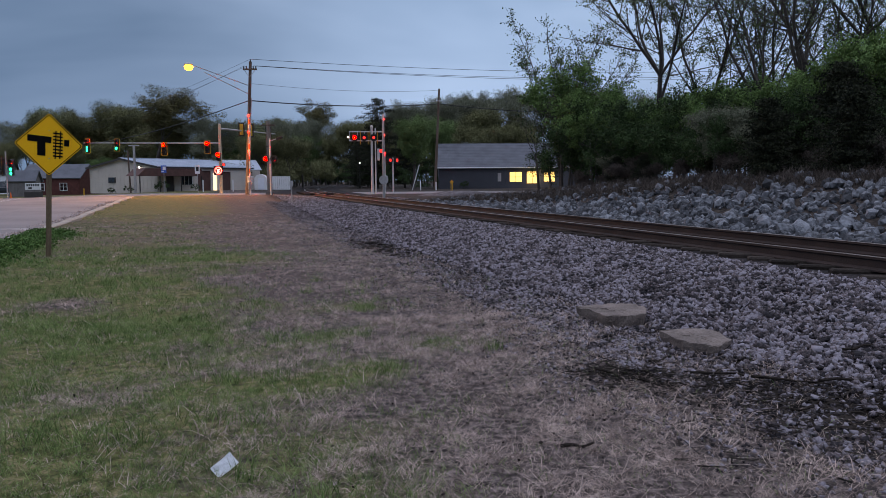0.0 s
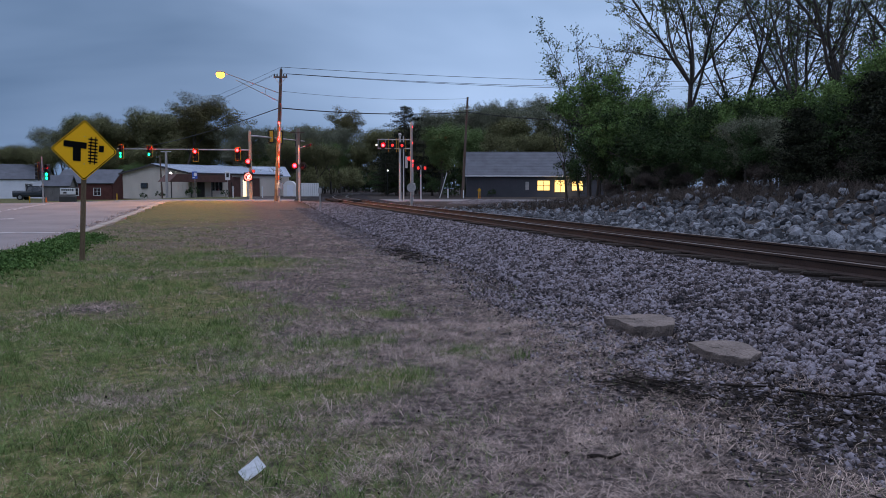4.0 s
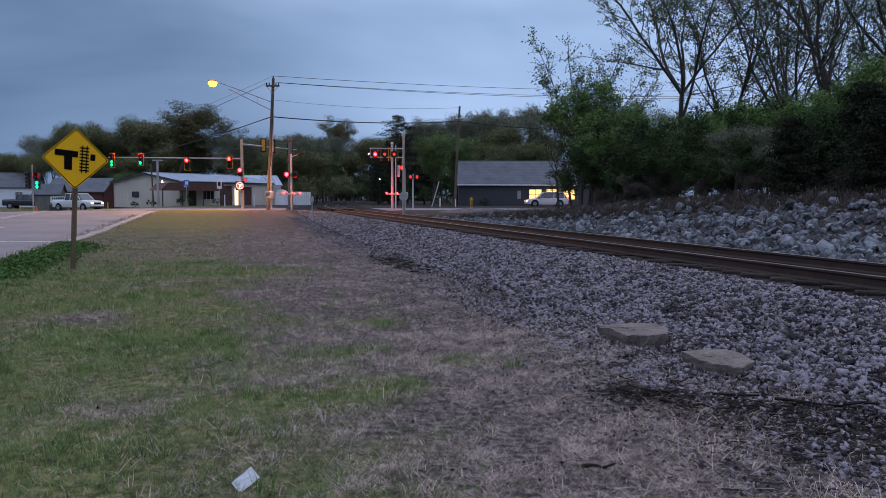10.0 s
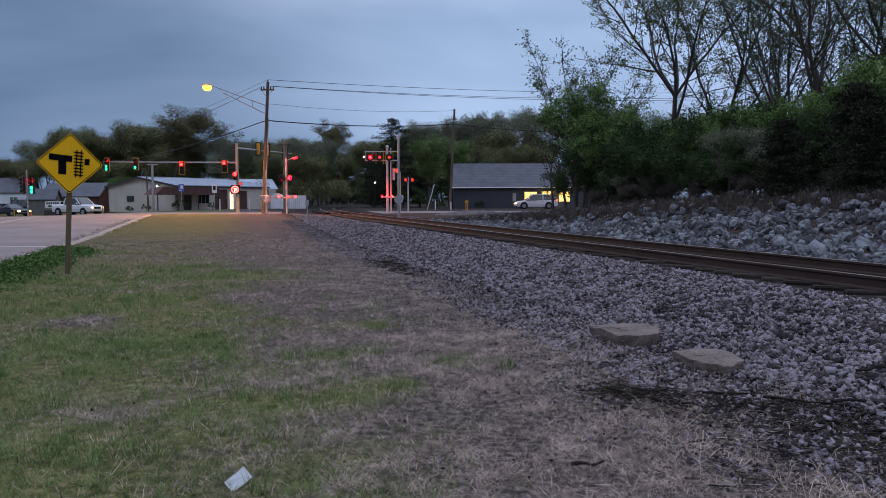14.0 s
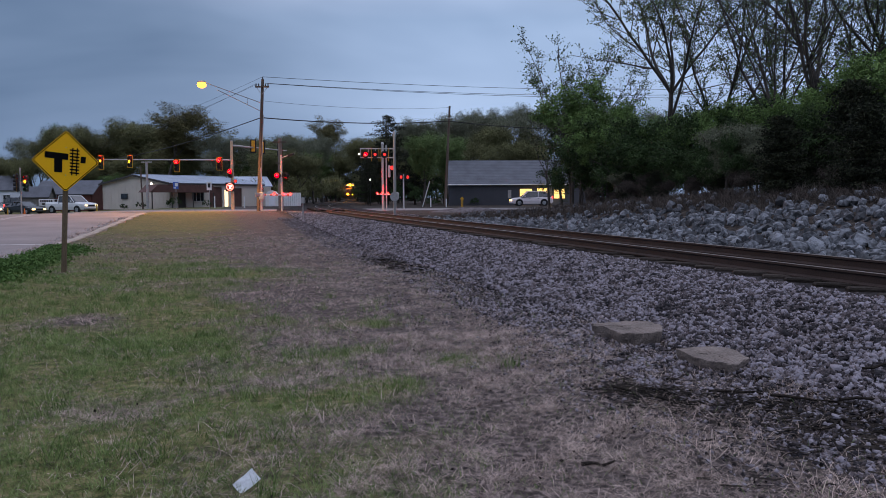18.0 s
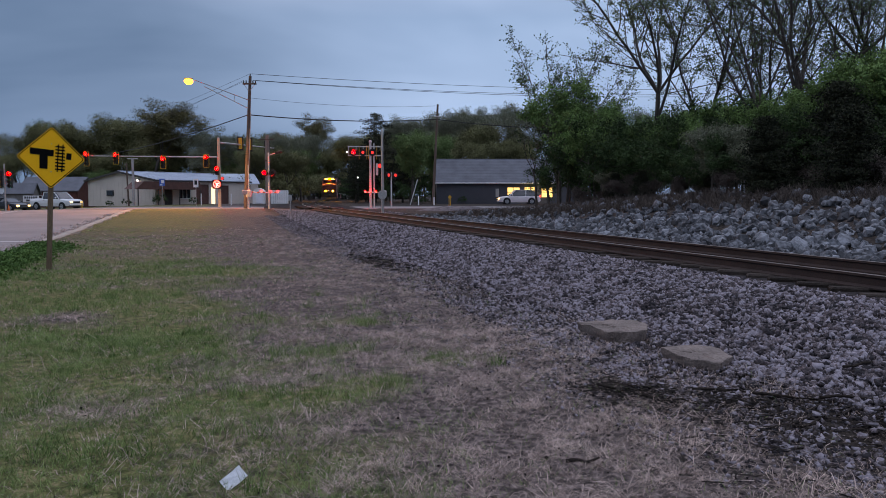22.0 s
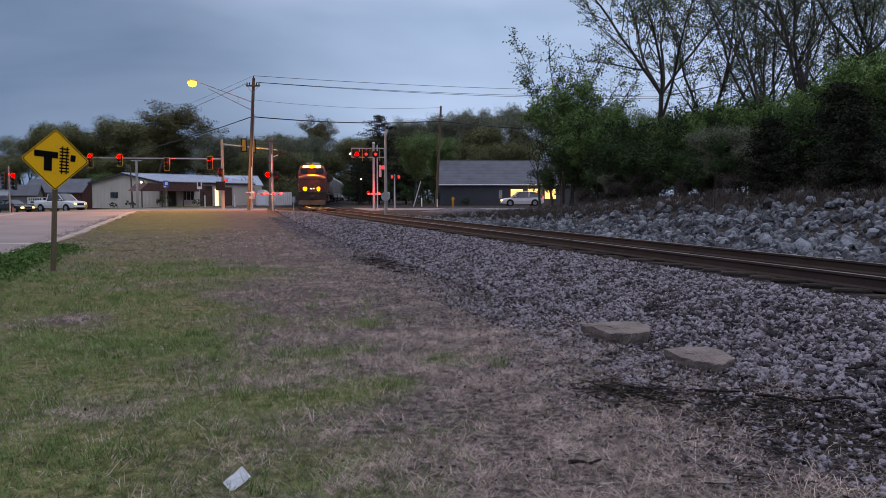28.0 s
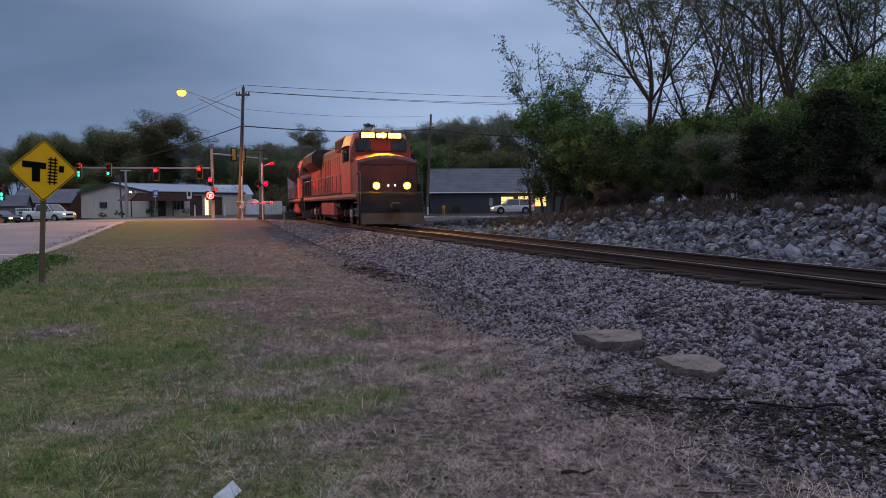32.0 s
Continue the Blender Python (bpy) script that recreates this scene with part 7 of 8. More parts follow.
# undergrowth closes the foot of the far wood
for i in range(46):
    x = -118 + i * 3.4
    yb = 119 + 6 * math.sin(i * 1.7)
    if -26 < x < -5:
        continue
    if -82 < x < -44:
        yb += 14
    if x > 34:
        break
    place(dense, x, yb + (6 if x > 0 else 0), 47 * i, 0.85 + 0.3 * math.sin(i * 2.9))
for x, y, s in ((-23.8, 108, 0.8), (-25.5, 104, 0.7), (-24.0, 113, 0.9), (-25.2, 119, 1.0), (-26.6, 126, 1.0), (-28.0, 134, 1.1), (-29.5, 142, 1.2), (-31, 152, 1.3), (-20, 228, 1.5), (-26, 226, 1.5), (-14, 226, 1.5), (-32, 222, 1.5), (-9.8, 109, 0.7), (-10.6, 114, 0.8), (-10.4, 121, 0.9), (-11.5, 130, 0.9), (-2, 101, 0.6), (-4.5, 104, 0.7), (1.2, 99.5, 0.5)):
    place(dense, x, y, 61 * x, s)


# ---- vehicles ----
def ring_at(x, w_, wt, z0, zb_, zt):
    """One cross-section of a car's skin."""
    m = (z0 + zb_) / 2
    return [(x, -w_ * 0.94, z0), (x, -w_, m), (x, -w_ * 0.985, zb_), (x, -wt, zt - 0.05), (x, -wt * 0.9, zt), (x, wt * 0.9, zt), (x, wt, zt - 0.05), (x, w_ * 0.985, zb_), (x, w_, m), (x, w_ * 0.94, z0)]


WHEELS = []


def wheel(parent, x, y, r, w_):
    out = 1 if y > 0 else -1
    g = Geo().tube((0, -w_ / 2, 0), (0, w_ / 2, 0), r, r, 20)
    wv = part("wheel", g, M["tyre"], parent, "black tyre", at=pose(x, y, r))
    rm = Geo().tube((0, out * (w_ / 2 - 0.02), 0), (0, out * (w_ / 2 + 0.012), 0), r * 0.64, r * 0.6, 16)
    part("rim", rm, M["rim"], wv, "bright alloy rim")
    for i in range(5):
        a = 2 * math.pi * i / 5
        part("rim_slot", Geo().box((math.cos(a) * r * 0.34, out * (w_ / 2 + 0.014), math.sin(a) * r * 0.34), (r * 0.16, 0.012, r * 0.16), ry=-a), M["tyre"], wv)
    return wv


def car(name, label, paint, at, kind, lights=True):
    """A road vehicle that heads along +x: kind suv, sedan or pickup."""
    t = thing(name, label, "pickup truck" if kind == "pickup" else "car", at)
    if kind == "pickup":
        Lh, Wd, R = 2.9, 0.99, 0.39
        body = [(-Lh, .9, .5, .95, 1.16), (-Lh + .08, .97, .42, 1.0, 1.22), (-1.05, .98, .4, 1.05, 1.25), (-1.0, .98, .4, 1.06, 1.24), (0.0, .98, .4, 1.06, 1.24), (1.25, .98, .4, 1.06, 1.24), (1.5, .98, .4, 1.06, 1.2), (2.6, .96, .42, 1.0, 1.12), (2.82, .92, .45, .9, 1.05), (2.9, .86, .5, .8, .95)]
        house_ = [(-1.0, .9, .68, 1.2, 1.86), (-0.9, .92, .72, 1.2, 1.9), (0.5, .92, .74, 1.2, 1.9), (0.75, .92, .72, 1.2, 1.84), (1.5, .92, .8, 1.18, 1.22)]
        roof_x, wheels = (-0.98, 0.62), (-1.85, 1.85)
    elif kind == "suv":
        Lh, Wd, R = 2.4, 0.94, 0.36
        body = [(-Lh, .8, .45, .8, .95), (-Lh + .12, .9, .3, .9, 1.0), (-1.6, .94, .26, .95, 1.05), (0, .94, .26, .94, 1.02), (1.05, .94, .26, .92, 1.0), (1.9, .92, .28, .84, .92), (2.25, .86, .32, .7, .8), (2.4, .74, .4, .6, .7)]
        house_ = [(-2.25, .84, .6, 1.0, 1.12), (-1.85, .86, .64, 1.0, 1.52), (-1.2, .87, .68, 1.0, 1.63), (0.0, .88, .7, 1.0, 1.66), (0.4, .88, .68, 1.0, 1.6), (1.25, .88, .76, .97, 1.02)]
        roof_x, wheels = (-1.9, 0.42), (-1.4, 1.42)
    else:
        Lh, Wd, R = 2.35, 0.9, 0.33
        body = [(-Lh, .78, .45, .75, .92), (-Lh + .12, .86, .3, .8, .98), (-1.3, .9, .24, .86, .98), (0, .9, .24, .86, .95), (0.95, .9, .24, .84, .93), (1.8, .88, .26, .76, .84), (2.2, .82, .3, .62, .72), (2.35, .7, .38, .55, .62)]
        house_ = [(-1.75, .8, .66, .94, .98), (-1.05, .82, .6, .94, 1.36), (-0.6, .83, .62, .94, 1.42), (0.2, .84, .62, .94, 1.42), (1.1, .84, .74, .9, .95)]
        roof_x, wheels = (-1.0, 0.25), (-1.35, 1.4)
    part("body", Geo().loft([ring_at(x, w_, w_ * 0.9, z0, zb_, zt) for x, w_, z0, zb_, zt in body]), paint, t)
    part("glazing", Geo().loft([ring_at(x, w_, wt, z0 - 0.06, z0 + 0.05, zt) for x, w_, wt, z0, zt in house_]), M["glass"], t, "dark tinted glass")
    zr = max(h[4] for h in house_)
    wr = max(h[2] for h in house_) - 0.02
    part("roof", Geo().box(((roof_x[0] + roof_x[1]) / 2, 0, zr - 0.01), (roof_x[1] - roof_x[0], wr * 2, 0.07), ch=0.03), paint, t)
    zbelt = house_[1][3]
    for px in ((roof_x[0] + 0.06, roof_x[0] - 0.02), (0.5 * sum(roof_x), 0.5 * sum(roof_x) + 0.02), (roof_x[1] - 0.02, house_[-1][0] - 0.08)):
        for sy_ in (-1, 1):
            part("pillar", Geo().tube((px[0], sy_ * (wr + 0.0), zr - 0.02), (px[1], sy_ * (house_[1][1] - 0.02), zbelt - 0.02), 0.045, 0.05, 6), paint, t)
    if kind == "pickup":
        bedg = Geo()
        bedg.box((-1.98, 0, 1.262), (1.6, 1.6, 0.02))
        part("bed", bedg, M["black"], t, "open cargo bed")
        part("tailgate", Geo().box((-Lh + 0.0, 0, 0.95), (0.06, 1.7, 0.5), ch=0.02), paint, t)
    for x in wheels:
        for y in (-Wd + 0.12, Wd - 0.12):
            part("wheel_arch", Geo().tube((x, y - math.copysign(0.02, y), R + 0.02), (x, y + math.copysign(0.125, y), R + 0.02), R + 0.07, R + 0.07, 18), M["black"], t)
            wv = wheel(t, x, y + math.copysign(0.04, y), R, 0.24)
            WHEELS.append((name, wv, x, y + math.copysign(0.04, y), R))
    zh = body[-2][3] - 0.04
    for y in (-0.66, 0.66):
        part("headlight", Geo().box((Lh - 0.1, y, zh), (0.26, 0.36, 0.19), ch=0.06), M["carlight"] if lights else M["glass"], t, "headlight")
        part("tail_light", Geo().box((-Lh + 0.03, y * 1.12, 0.95), (0.14, 0.18, 0.32), ch=0.03), M["taillight"] if lights else M["lens_off"], t, "red tail light")
        part("mirror", Geo().box((house_[-1][0] - 0.45, y * 1.55, zbelt + 0.1), (0.12, 0.2, 0.16), ch=0.04), paint, t)
        for dxh in (0.25, -0.75):
            part("door_handle", Geo().box((dxh, math.copysign(Wd * 0.99, y), zbelt - 0.14), (0.18, 0.03, 0.035), ch=0.01), M["trim"], t)
    part("grille", Geo().box((Lh - 0.04, 0, zh - 0.02), (0.12, 0.9, 0.22), ch=0.03), M["black"], t, "dark grille")
    part("bumper", Geo().box((Lh - 0.08, 0, body[-1][2] + 0.02), (0.26, Wd * 1.78, 0.22), ch=0.06), M["rim"] if kind == "pickup" else paint, t)
    part("bumper", Geo().box((-Lh + 0.06, 0, 0.5), (0.22, Wd * 1.75, 0.22), ch=0.06), M["rim"] if kind == "pickup" else paint, t)
    return t


pickup = car("pickup_truck", "white pickup truck with headlights on, waiting at the junction", M["carwhite"], pose(0, 0, 0), "pickup")
suv = car("crossover_car", "pearl white crossover car waiting beyond the crossing", M["carpearl"], pose(0, 0, 0), "suv")
sedan = car("sedan_car", "dark sedan with headlights on behind the pickup", M["cardark"], pose(0, 0, 0), "sedan")
hatch = car("silver_car", "silver sedan with headlights on at the junction", M["cargrey"], pose(0, 0, 0), "sedan")
parked = car("parked_pickup", "black pickup truck parked before the white house", M["cardark"], pose(-57.5, 106, float(height(-57.5, 106)) - 0.02, 0, 0, 4), "pickup", lights=False)


# ---- train ----
def bogie(parent, x):
    b = part("truck_frame", Geo().box((x, -1.02, 0.62), (4.3, 0.16, 0.34), ch=0.06).box((x, 1.02, 0.62), (4.3, 0.16, 0.34), ch=0.06).box((x, 0, 0.75), (3.6, 1.9, 0.2), ch=0.04), M["under"], parent, "heavy black truck frame")
    for dx in (-1.75, 0, 1.75):
        for sy_ in (-1, 1):
            part("wheel", Geo().tube((x + dx, sy_ * 0.70, 0.53), (x + dx, sy_ * 0.83, 0.53), 0.53, 0.53, 20).tube((x + dx, sy_ * 0.66, 0.53), (x + dx, sy_ * 0.70, 0.53), 0.56, 0.56, 20), M["under"], b)
            part("axle_box", Geo().box((x + dx, sy_ * 1.13, 0.55), (0.42, 0.14, 0.4), ch=0.05), M["galv"] if dx == 0 else M["under"], b)
        for sy_ in (-1, 1):
            part("spring", Geo().tube((x + dx + 0.5, sy_ * 1.06, 0.42), (x + dx + 0.5, sy_ * 1.06, 0.8), 0.12, 0.12, 8), M["under"], b)


def locomotive(label, lit=True):
    """A six-axle road diesel, 22 m long, nose along +x, its pilot at x = 0."""
    t = thing("locomotive", label, "locomotive", group="train")
    LL = 22.2
    part("frame", Geo().box((-LL / 2, 0, 1.42), (LL - 0.6, 3.0, 0.34), ch=0.04), M["under"], t, "black underframe")
    part("pilot", Geo().box((-0.45, 0, 1.0), (0.3, 3.05, 0.95), ch=0.04), M["under"], t, "black pilot sheet")
    part("plow", Geo().prism([(-0.55, 0.62), (-0.1, 0.62), (0.25, 0.12), (-0.35, 0.12)], -1.45, 1.45), M["under"], t, "black snow plough")
    part("coupler", Geo().box((0.1, 0, 0.9), (0.55, 0.28, 0.3), ch=0.06).box((0.38, 0.05, 0.9), (0.2, 0.42, 0.42), ch=0.08), M["under"], t)
    for sy_ in (-1, 1):
        st = part("step_well", Geo().box((-0.75, sy_ * 1.42, 0.95), (0.5, 0.14, 1.0), ch=0.02), M["under"], t)
        for z in (0.5, 0.8, 1.1, 1.4):
            part("tread", Geo().box((-0.75, sy_ * 1.5, z), (0.46, 0.22, 0.04)), M["handrail"], st, "pale edged step")
        part("grab_rail", Geo().path([(-0.32, sy_ * 1.45, 0.9), (-0.3, sy_ * 1.45, 2.5), (-0.9, sy_ * 1.45, 2.5), (-1.4, sy_ * 1.45, 2.4)], 0.022, 6), M["handrail"], t)
    # nose with an arched top
    def arch(x, w_, z0, z1, zc):
        return [(x, -w_, z0), (x, -w_, z1), (x, -w_ * 0.62, z1 + (zc - z1) * 0.65), (x, -w_ * 0.25, zc), (x, w_ * 0.25, zc), (x, w_ * 0.62, z1 + (zc - z1) * 0.65), (x, w_, z1), (x, w_, z0)]
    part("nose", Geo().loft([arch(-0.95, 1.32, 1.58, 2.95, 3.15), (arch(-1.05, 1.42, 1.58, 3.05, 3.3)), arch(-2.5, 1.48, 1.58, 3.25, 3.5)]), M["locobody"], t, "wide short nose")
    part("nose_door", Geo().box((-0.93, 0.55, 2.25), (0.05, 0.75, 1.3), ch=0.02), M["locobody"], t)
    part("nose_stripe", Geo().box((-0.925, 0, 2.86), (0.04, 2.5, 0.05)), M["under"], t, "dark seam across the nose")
    part("cab", Geo().loft([[(x, -1.5, 1.58), (x, -1.5, zt - 0.75), (x, -1.28, zt - 0.12), (x, -1.0, zt), (x, 1.0, zt), (x, 1.28, zt - 0.12), (x, 1.5, zt - 0.75), (x, 1.5, 1.58)] for x, zt in ((-2.45, 4.3), (-2.75, 4.55), (-5.1, 4.6))]), M["locoredlit"], t, "boxy cab")
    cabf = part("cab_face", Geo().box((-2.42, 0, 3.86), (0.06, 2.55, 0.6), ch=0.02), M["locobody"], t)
    for y in (-0.85, 0.85):
        part("windshield", Geo().box((-2.37, y, 3.83), (0.04, 0.72, 0.46), ch=0.02), M["glass"], cabf, "dark windscreen")
    for sy_ in (-1, 1):
        for x in (-3.25, -4.25):
            part("side_window", Geo().box((x, sy_ * 1.505, 3.42), (0.75, 0.04, 0.62), ch=0.02), M["glass"], t, "dark cab window")
        part("awning", Geo().box((-3.75, sy_ * 1.56, 3.82), (2.0, 0.2, 0.05), ch=0.01), M["under"], t)
        part("mirror", Geo().box((-2.75, sy_ * 1.68, 3.3), (0.08, 0.2, 0.4), ch=0.02), M["under"], t)
    hb = part("headlight_box", Geo().box((-2.48, 0, 4.33), (0.3, 2.1, 0.36), ch=0.05), M["under"], t)
    for y in (-0.12, 0.12):
        part("headlight", Geo().tube((-2.36, y, 4.33), (-2.326, y, 4.33), 0.118, 0.118, 14), M["head_on"] if lit else M["glass"], hb, "bright yellow headlight")
    for y in (-0.66, 0.66):
        part("number_board", Geo().box((-2.32, y, 4.33), (0.02, 0.62, 0.24)), M["board_on"] if lit else M["white"], hb, "lit number board")
    for y in (-0.72, 0.72):
        dl = part("ditch_light", Geo().box((-0.36, y, 1.86), (0.28, 0.34, 0.34), ch=0.05), M["under"], t)
        part("lens", Geo().tube((-0.25, y, 1.86), (-0.216, y, 1.86), 0.15, 0.15, 14), M["ditch_on"] if lit else M["glass"], dl, "bright yellow lens")
    for y in (-0.12, 0.2):
        part("step_lamp", Geo().ball((-0.42, y, 1.88), 0.04, 8, 6), M["white_on"] if lit else M["glass"], t, "small pale lamp")
    # hood
    part("hood", Geo().loft([[(x, -0.95, 1.58), (x, -0.95, 4.1), (x, -0.75, 4.35), (x, 0.75, 4.35), (x, 0.95, 4.1), (x, 0.95, 1.58)] for x in (-5.1, -16.2)]), M["locodark"], t, "long dark engine hood")
    part("radiator", Geo().loft([[(x, -1.0, 1.58), (x, -1.0, 3.3), (x, -1.55, 3.75), (x, -1.55, 4.3), (x, -1.2, 4.6), (x, 1.2, 4.6), (x, 1.55, 4.3), (x, 1.55, 3.75), (x, 1.0, 3.3), (x, 1.0, 1.58)] for x in (-16.2, -21.0)]), M["locodark"], t, "overhanging radiator section")
    part("brake_box", Geo().box((-6.9, 0, 4.2), (2.8, 2.6, 0.7), ch=0.08), M["locoredlit"], t)
    part("exhaust", Geo().box((-11.5, 0, 4.5), (1.4, 0.7, 0.35), ch=0.05), M["under"], t)
    part("horn", Geo().tube((-4.2, -0.5, 4.72), (-3.7, -0.5, 4.74), 0.05, 0.12, 8).tube((-4.2, -0.3, 4.72), (-3.6, -0.3, 4.74), 0.05, 0.12, 8), M["galv"], t)
    part("air_conditioner", Geo().box((-4.3, 0.4, 4.72), (0.9, 0.9, 0.26), ch=0.05), M["silver"], t)
    for sy_ in (-1, 1):
        for i in range(15):
            # the front ten doors carry the lamps' red glow in their colour
            part("hood_door", Geo().box((-5.6 - i * 0.68, sy_ * 0.97, 2.75), (0.52, 0.05, 1.9), ch=0.015), M["locoredlit"] if i < 10 else M["locodark"], t)
        for i in range(4):
            part("louvre", Geo().box((-6.9 + (i - 1.5) * 0.62, sy_ * 1.315, 4.2), (0.5, 0.04, 0.44), ch=0.01), M["under"], t)
        for i in range(6):
            part("louvre", Geo().box((-16.8 - i * 0.74, sy_ * 1.565, 4.02), (0.62, 0.04, 0.46), ch=0.01), M["under"], t)
        part("handrail", Geo().path([(-5.2, sy_ * 1.46, 2.62), (-21.3, sy_ * 1.46, 2.62), (-21.9, sy_ * 1.4, 2.4)], 0.022, 6), M["handrail"], t)
        for i in range(12):
            part("stanchion", Geo().tube((-5.6 - i * 1.4, sy_ * 1.46, 1.56), (-5.6 - i * 1.4, sy_ * 1.46, 2.64), 0.022, 0.022, 6), M["handrail"], t)
        part("walkway", Geo().box((-13.2, sy_ * 1.25, 1.62), (16.2, 0.55, 0.05)), M["under"], t)
        part("sill_stripe", Geo().box((-11.1, sy_ * 1.51, 1.45), (20.0, 0.02, 0.14)), M["handrail"], t, "pale stripe along the sill")
        part("air_tank", Geo().tube((-7.0, sy_ * 1.1, 1.0), (-9.6, sy_ * 1.1, 1.0), 0.2, 0.2, 12), M["under"], t)
    part("fuel_tank", Geo().box((-11.1, 0, 0.78), (5.2, 2.7, 0.95), ch=0.15), M["locoredlit"], t, "large fuel tank")
    part("end_wall", Geo().box((-21.6, 0, 1.1), (0.3, 2.9, 0.9), ch=0.04), M["under"], t)
    bogie(t, -4.3)
    bogie(t, -17.9)
    return t


loco = locomotive("dark red six-axle diesel locomotive with blazing headlights on the track")
loco2 = locomotive("second dark red diesel locomotive coupled behind the first", lit=False)
hop = thing("covered_hopper", "grey covered hopper wagon in the train", "rail wagon", group="train")
part("body", Geo().loft([[(x, -1.5, z0), (x, -1.55, 1.6), (x, -1.55, 4.0), (x, -1.0, 4.5), (x, 1.0, 4.5), (x, 1.55, 4.0), (x, 1.55, 1.6), (x, 1.5, z0)] for x, z0 in ((-0.9, 1.5), (-2.5, 0.9), (-15.0, 0.9), (-16.6, 1.5))]), M["galv"], hop)
part("sill", Geo().box((-8.75, 0, 1.2), (17.3, 0.5, 0.4)), M["under"], hop)
for i in range(14):
    for sy_ in (-1, 1):
        part("rib", Geo().box((-1.6 - i * 1.1, sy_ * 1.58, 2.8), (0.1, 0.08, 2.3)), M["galv"], hop)
for x in (-2.4, -15.1):
    bogie(hop, x)
hop2 = copy_thing(hop, pose(0, 0, 0))
hop3 = copy_thing(hop, pose(0, 0, 0))


# ---- what moves ----
def arc_table():
    ys_ = np.arange(-40.0, 700.0, 0.5)
    ds = np.sqrt(1 + track_slope((ys_[:-1] + ys_[1:]) / 2) ** 2) * 0.5
    return ys_, np.concatenate([[0], np.cumsum(ds)])


ARC_Y, ARC_S = arc_table()


def along(s):
    y = float(np.interp(s, ARC_S, ARC_Y))
    return Vector((float(track_x(y)), y, 0))


def ride(s_front, back, b0, b1):
    """Pose of a vehicle whose front end is s_front along the line; its trucks stand b0 and b1 behind the front."""
    p0, p1 = along(s_front + back + b0), along(s_front + back + b1)
    d = (p0 - p1).normalized()
    o = p0 + d * b0
    return Matrix.Translation((o.x, o.y, RAIL)) @ Matrix.Rotation(math.atan2(d.y, d.x), 4, "Z")


NOSE_END, SPEED = 35.4, 12.6


def keyed(ob, times, at):
    walk(ob, [(t, at(t)) for t in times])


def eased(rows, t):
    """Smooth reading of a table of times and values."""
    ts, vs = [r[0] for r in rows], [r[1] for r in rows]
    return float(np.interp(t, ts, vs))


def drive(name, ob, rows, x_of, y_of, heading, z_of, times):
    def at(t):
        s = eased(rows, t)
        x, y = x_of(s), y_of(s)
        return pose(x, y, z_of(x, y), 0, 0, heading)
    keyed(ob, times, at)
    for nm, wv, wx_, wy_, r in WHEELS:
        if nm == name:
            wt_ = [0.0]
            while wt_[-1] < 32.0 - 1e-6:
                t0 = wt_[-1]
                t1 = min(32.0, t0 + 1.0)
                while t1 - t0 > 0.034 and abs(eased(rows, t1) - eased(rows, t0)) / r > 1.2:
                    t1 = t0 + (t1 - t0) * 0.7
                wt_.append(round(max(t1, t0 + 1 / 30) * 30) / 30)
            walk(wv, [(t, Matrix.Translation((wx_, wy_, r)) @ Matrix.Rotation(eased(rows, t) / r, 4, "Y")) for t in wt_])


def blinds(name, spans):
    """Draws the blinds of a lamp back while it is lit (spans of seconds) and before its lens while it is dark."""
    rows = []
    spans = [(round(a * 30 + 0.01) / 30, round(b * 30 + 0.01) / 30) for a, b in spans]
    lit = any(a <= 0 for a, b in spans)
    rows.append((0.0, lit))
    for a, b in spans:
        if a > 0:
            rows += [(a - 1 / 30, False), (a, True)]
        if b < 32:
            rows += [(b - 1 / 30, True), (b, False)]
    rows.append((32.0, rows[-1][1]))
    for ob, c in SHUTTERS.get(name, ()):
        c = c if isinstance(c, tuple) else (0, 0, c)
        y0 = ob.matrix_basis.translation.y
        walk(ob, [(t, pose(c[0], y0 + (0.16 if on else 0.0), c[2])) for t, on in rows])


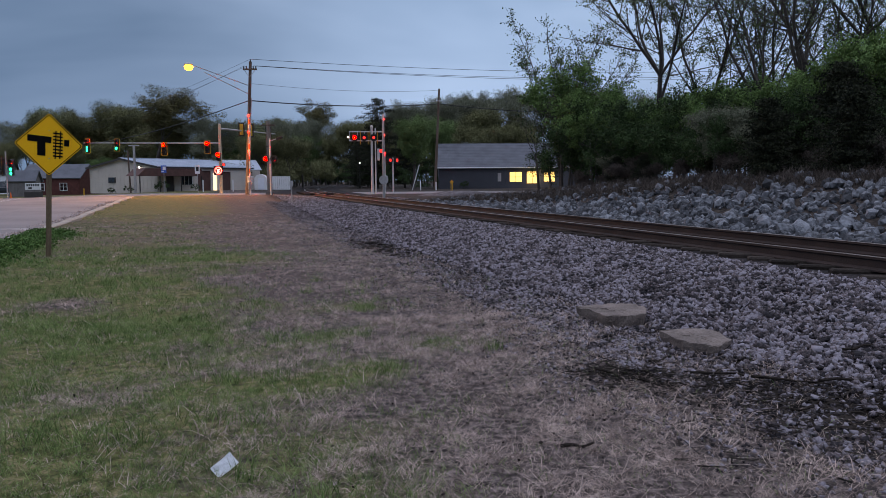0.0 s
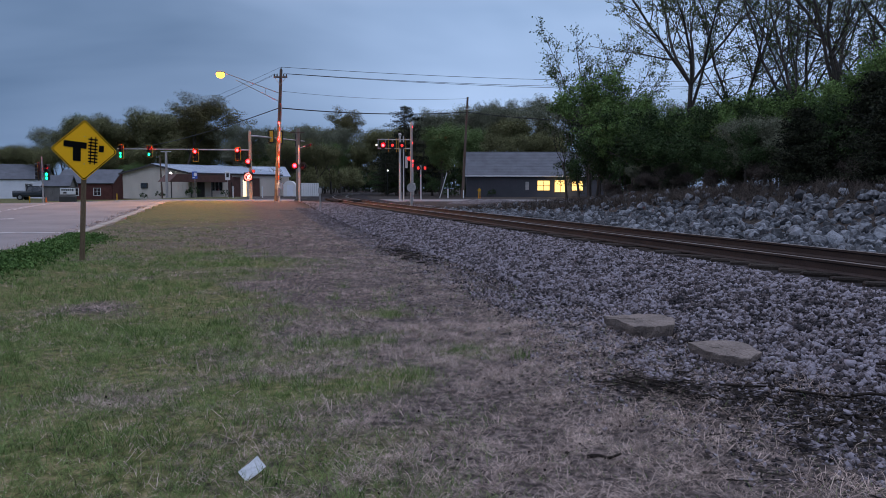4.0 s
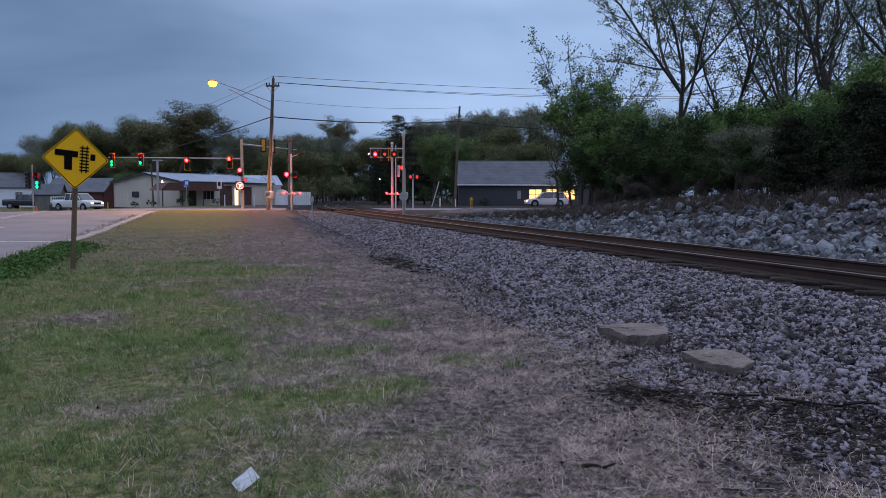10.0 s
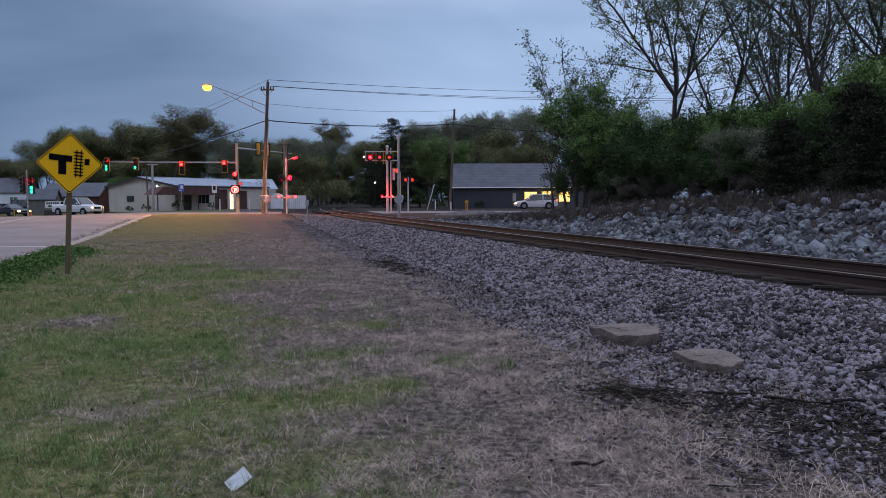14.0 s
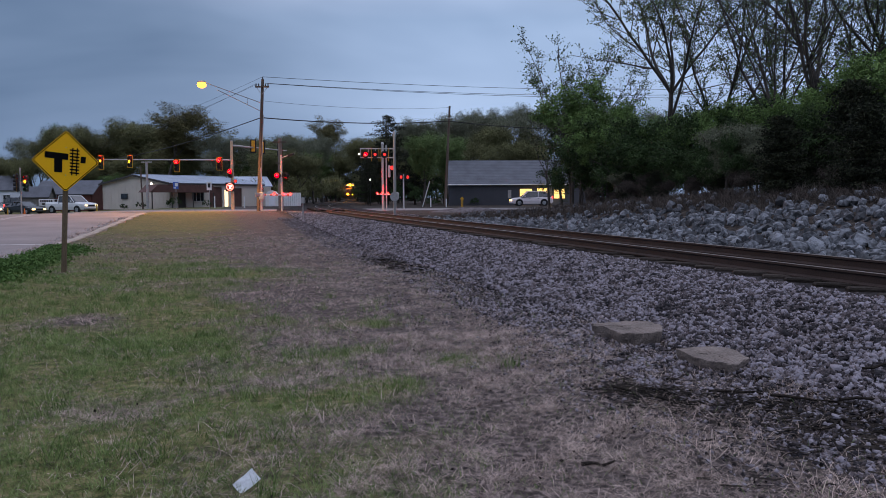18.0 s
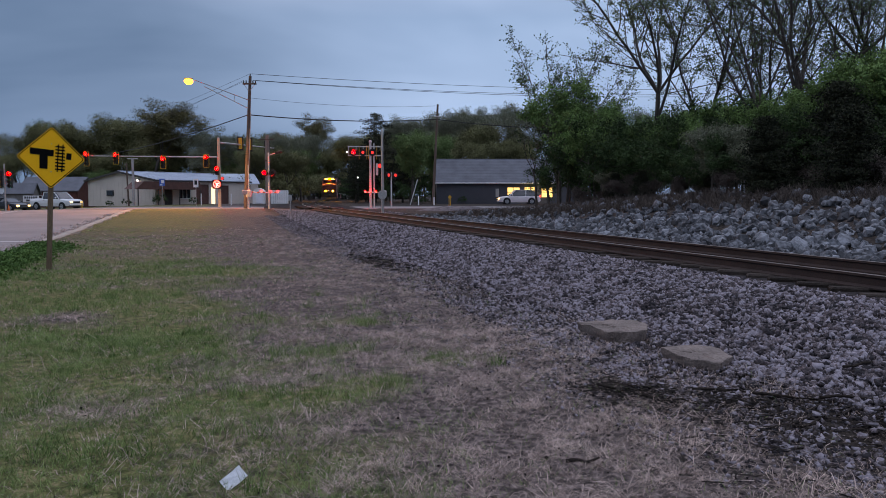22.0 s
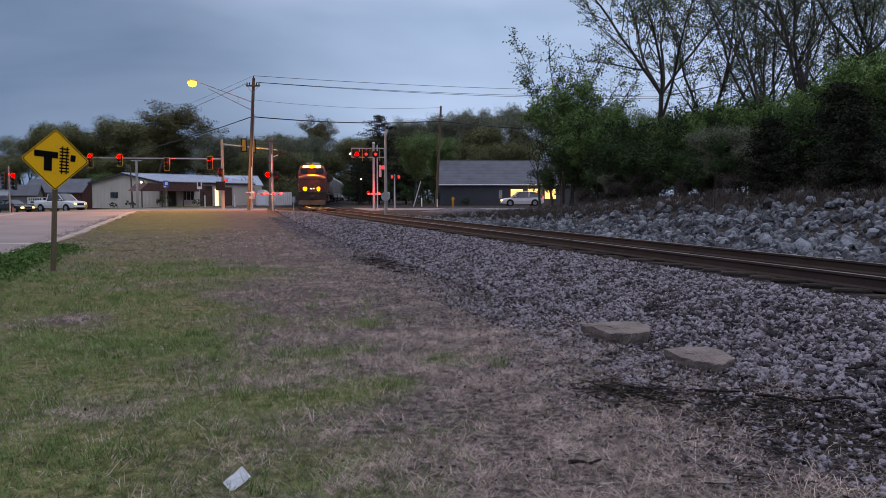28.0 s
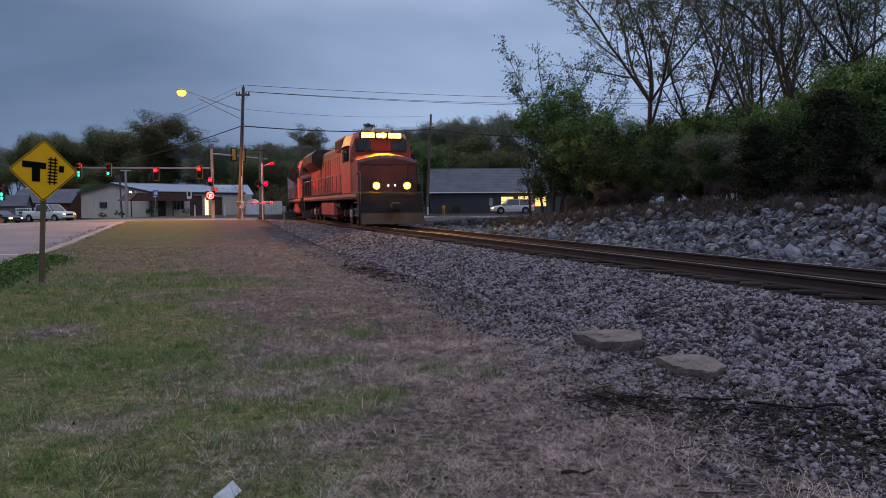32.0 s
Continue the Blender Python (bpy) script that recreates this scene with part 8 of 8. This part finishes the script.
def motions():
    ts = [i * 0.5 for i in range(65)]
    s_end = float(np.interp(NOSE_END, ARC_Y, ARC_S))

    def nose(t):
        return s_end + (32.0 - t) * SPEED
    keyed(loco, ts, lambda t: ride(nose(t), 0.0, 4.3, 17.9))
    keyed(loco2, ts, lambda t: ride(nose(t), 22.6, 4.3, 17.9))
    for k, h in enumerate((hop, hop2, hop3)):
        keyed(h, ts, lambda t, k=k: ride(nose(t), 45.3 + 17.8 * k, 2.4, 15.1))
    # gates come down
    drop = ((0, 2), (4.4, 3), (5.0, 8), (5.5, 16), (6.0, 30), (6.5, 42), (7.0, 54), (7.5, 67), (8.0, 77), (8.5, 84), (9.2, 90), (32, 90))
    for arm, heading, zp in GATES:
        keyed(arm, [0.0, 4.0, 4.4, 5.0, 5.5, 6.0, 6.5, 7.0, 7.5, 8.0, 8.5, 9.2, 9.8, 32.0], lambda t, h=heading, z=zp: pose(0, -0.22, z, 0, -(90 - eased(drop, t)), h))
    # cars
    road_z = lambda x, y: float(height(x, y)) - 0.05
    pick = [(0, -54.0), (5.0, -23.5), (6.0, -17.3), (7.0, -11.3), (7.5, -8.6), (8.0, -6.2), (8.5, -4.3), (9.0, -2.8), (9.5, -1.6), (10.0, -0.75), (10.7, 0.0), (32, 0.0)]
    tt = [0, 2, 4, 5, 6, 6.5, 7, 7.5, 8, 8.5, 9, 9.5, 10, 10.4, 10.7, 12, 20, 32]
    lane_x, lane_y = lambda s: -39.5 + 0.9135 * s, lambda s: 84.0 - 0.407 * s
    drive("pickup_truck", pickup, pick, lane_x, lane_y, -24.0, road_z, tt)
    sed = [(0, -88), (11.0, -24.0), (12.0, -18.0), (13.0, -13.5), (14.0, -10.6), (15.0, -8.4), (16.0, -7.3), (32, -7.2)]
    drive("sedan_car", sedan, sed, lane_x, lane_y, -24.0, road_z, [0, 4, 8, 11, 12, 12.5, 13, 13.5, 14, 14.5, 15, 16, 20, 32])
    sil = [(0, -118), (12.0, -36.0), (14.0, -23.0), (15.5, -15.5), (17.0, -12.6), (32, -12.5)]
    drive("silver_car", hatch, sil, lane_x, lane_y, -24.0, road_z, [0, 4, 8, 12, 13, 14, 14.5, 15, 15.5, 16.2, 17, 20, 32])
    suv_ = [(0, -68), (6.5, -18.8), (8.0, -8.9), (8.5, -6.0), (9.0, -3.65), (9.5, -1.8), (10.0, -0.7), (10.6, 0.0), (32, 0.0)]
    drive("crossover_car", suv, suv_, lambda s: 10.7 - s, lambda s: 89.0 + s * 0.02, 180.0, lambda x, y: 0.53, [0, 3, 5, 6.5, 7.2, 8, 8.5, 9, 9.5, 10, 10.6, 14, 22, 32])
    # lamps that change
    half = 0.5986
    right = [(0.59 + 2 * half * k, 0.59 + 2 * half * k + half) for k in range(-1, 28)]
    left = [(a + half, b + half) for a, b in right]
    clip = lambda spans: [(max(a, 0.0), min(b, 32.0)) for a, b in spans if b > 0.05 and a < 31.95]
    blinds("fr", clip(right))
    blinds("fl", clip(left))
    blinds("lg", [(0, 17.55), (29.8, 32)])
    blinds("ly", [(17.55, 21.65)])
    lit_right = [(22.9, 23.3), (23.9, 24.4), (24.9, 25.4), (26.0, 26.5), (27.1, 27.6), (28.2, 28.7), (29.2, 32)]
    blinds("rr", [(0, 22.7)] + lit_right)
    blinds("lr", [(21.65, 22.9)] + [(a[1], b[0]) for a, b in zip(lit_right, lit_right[1:])])
    blinds("sign", [(0, 23.3), (29.9, 32)])


motions()
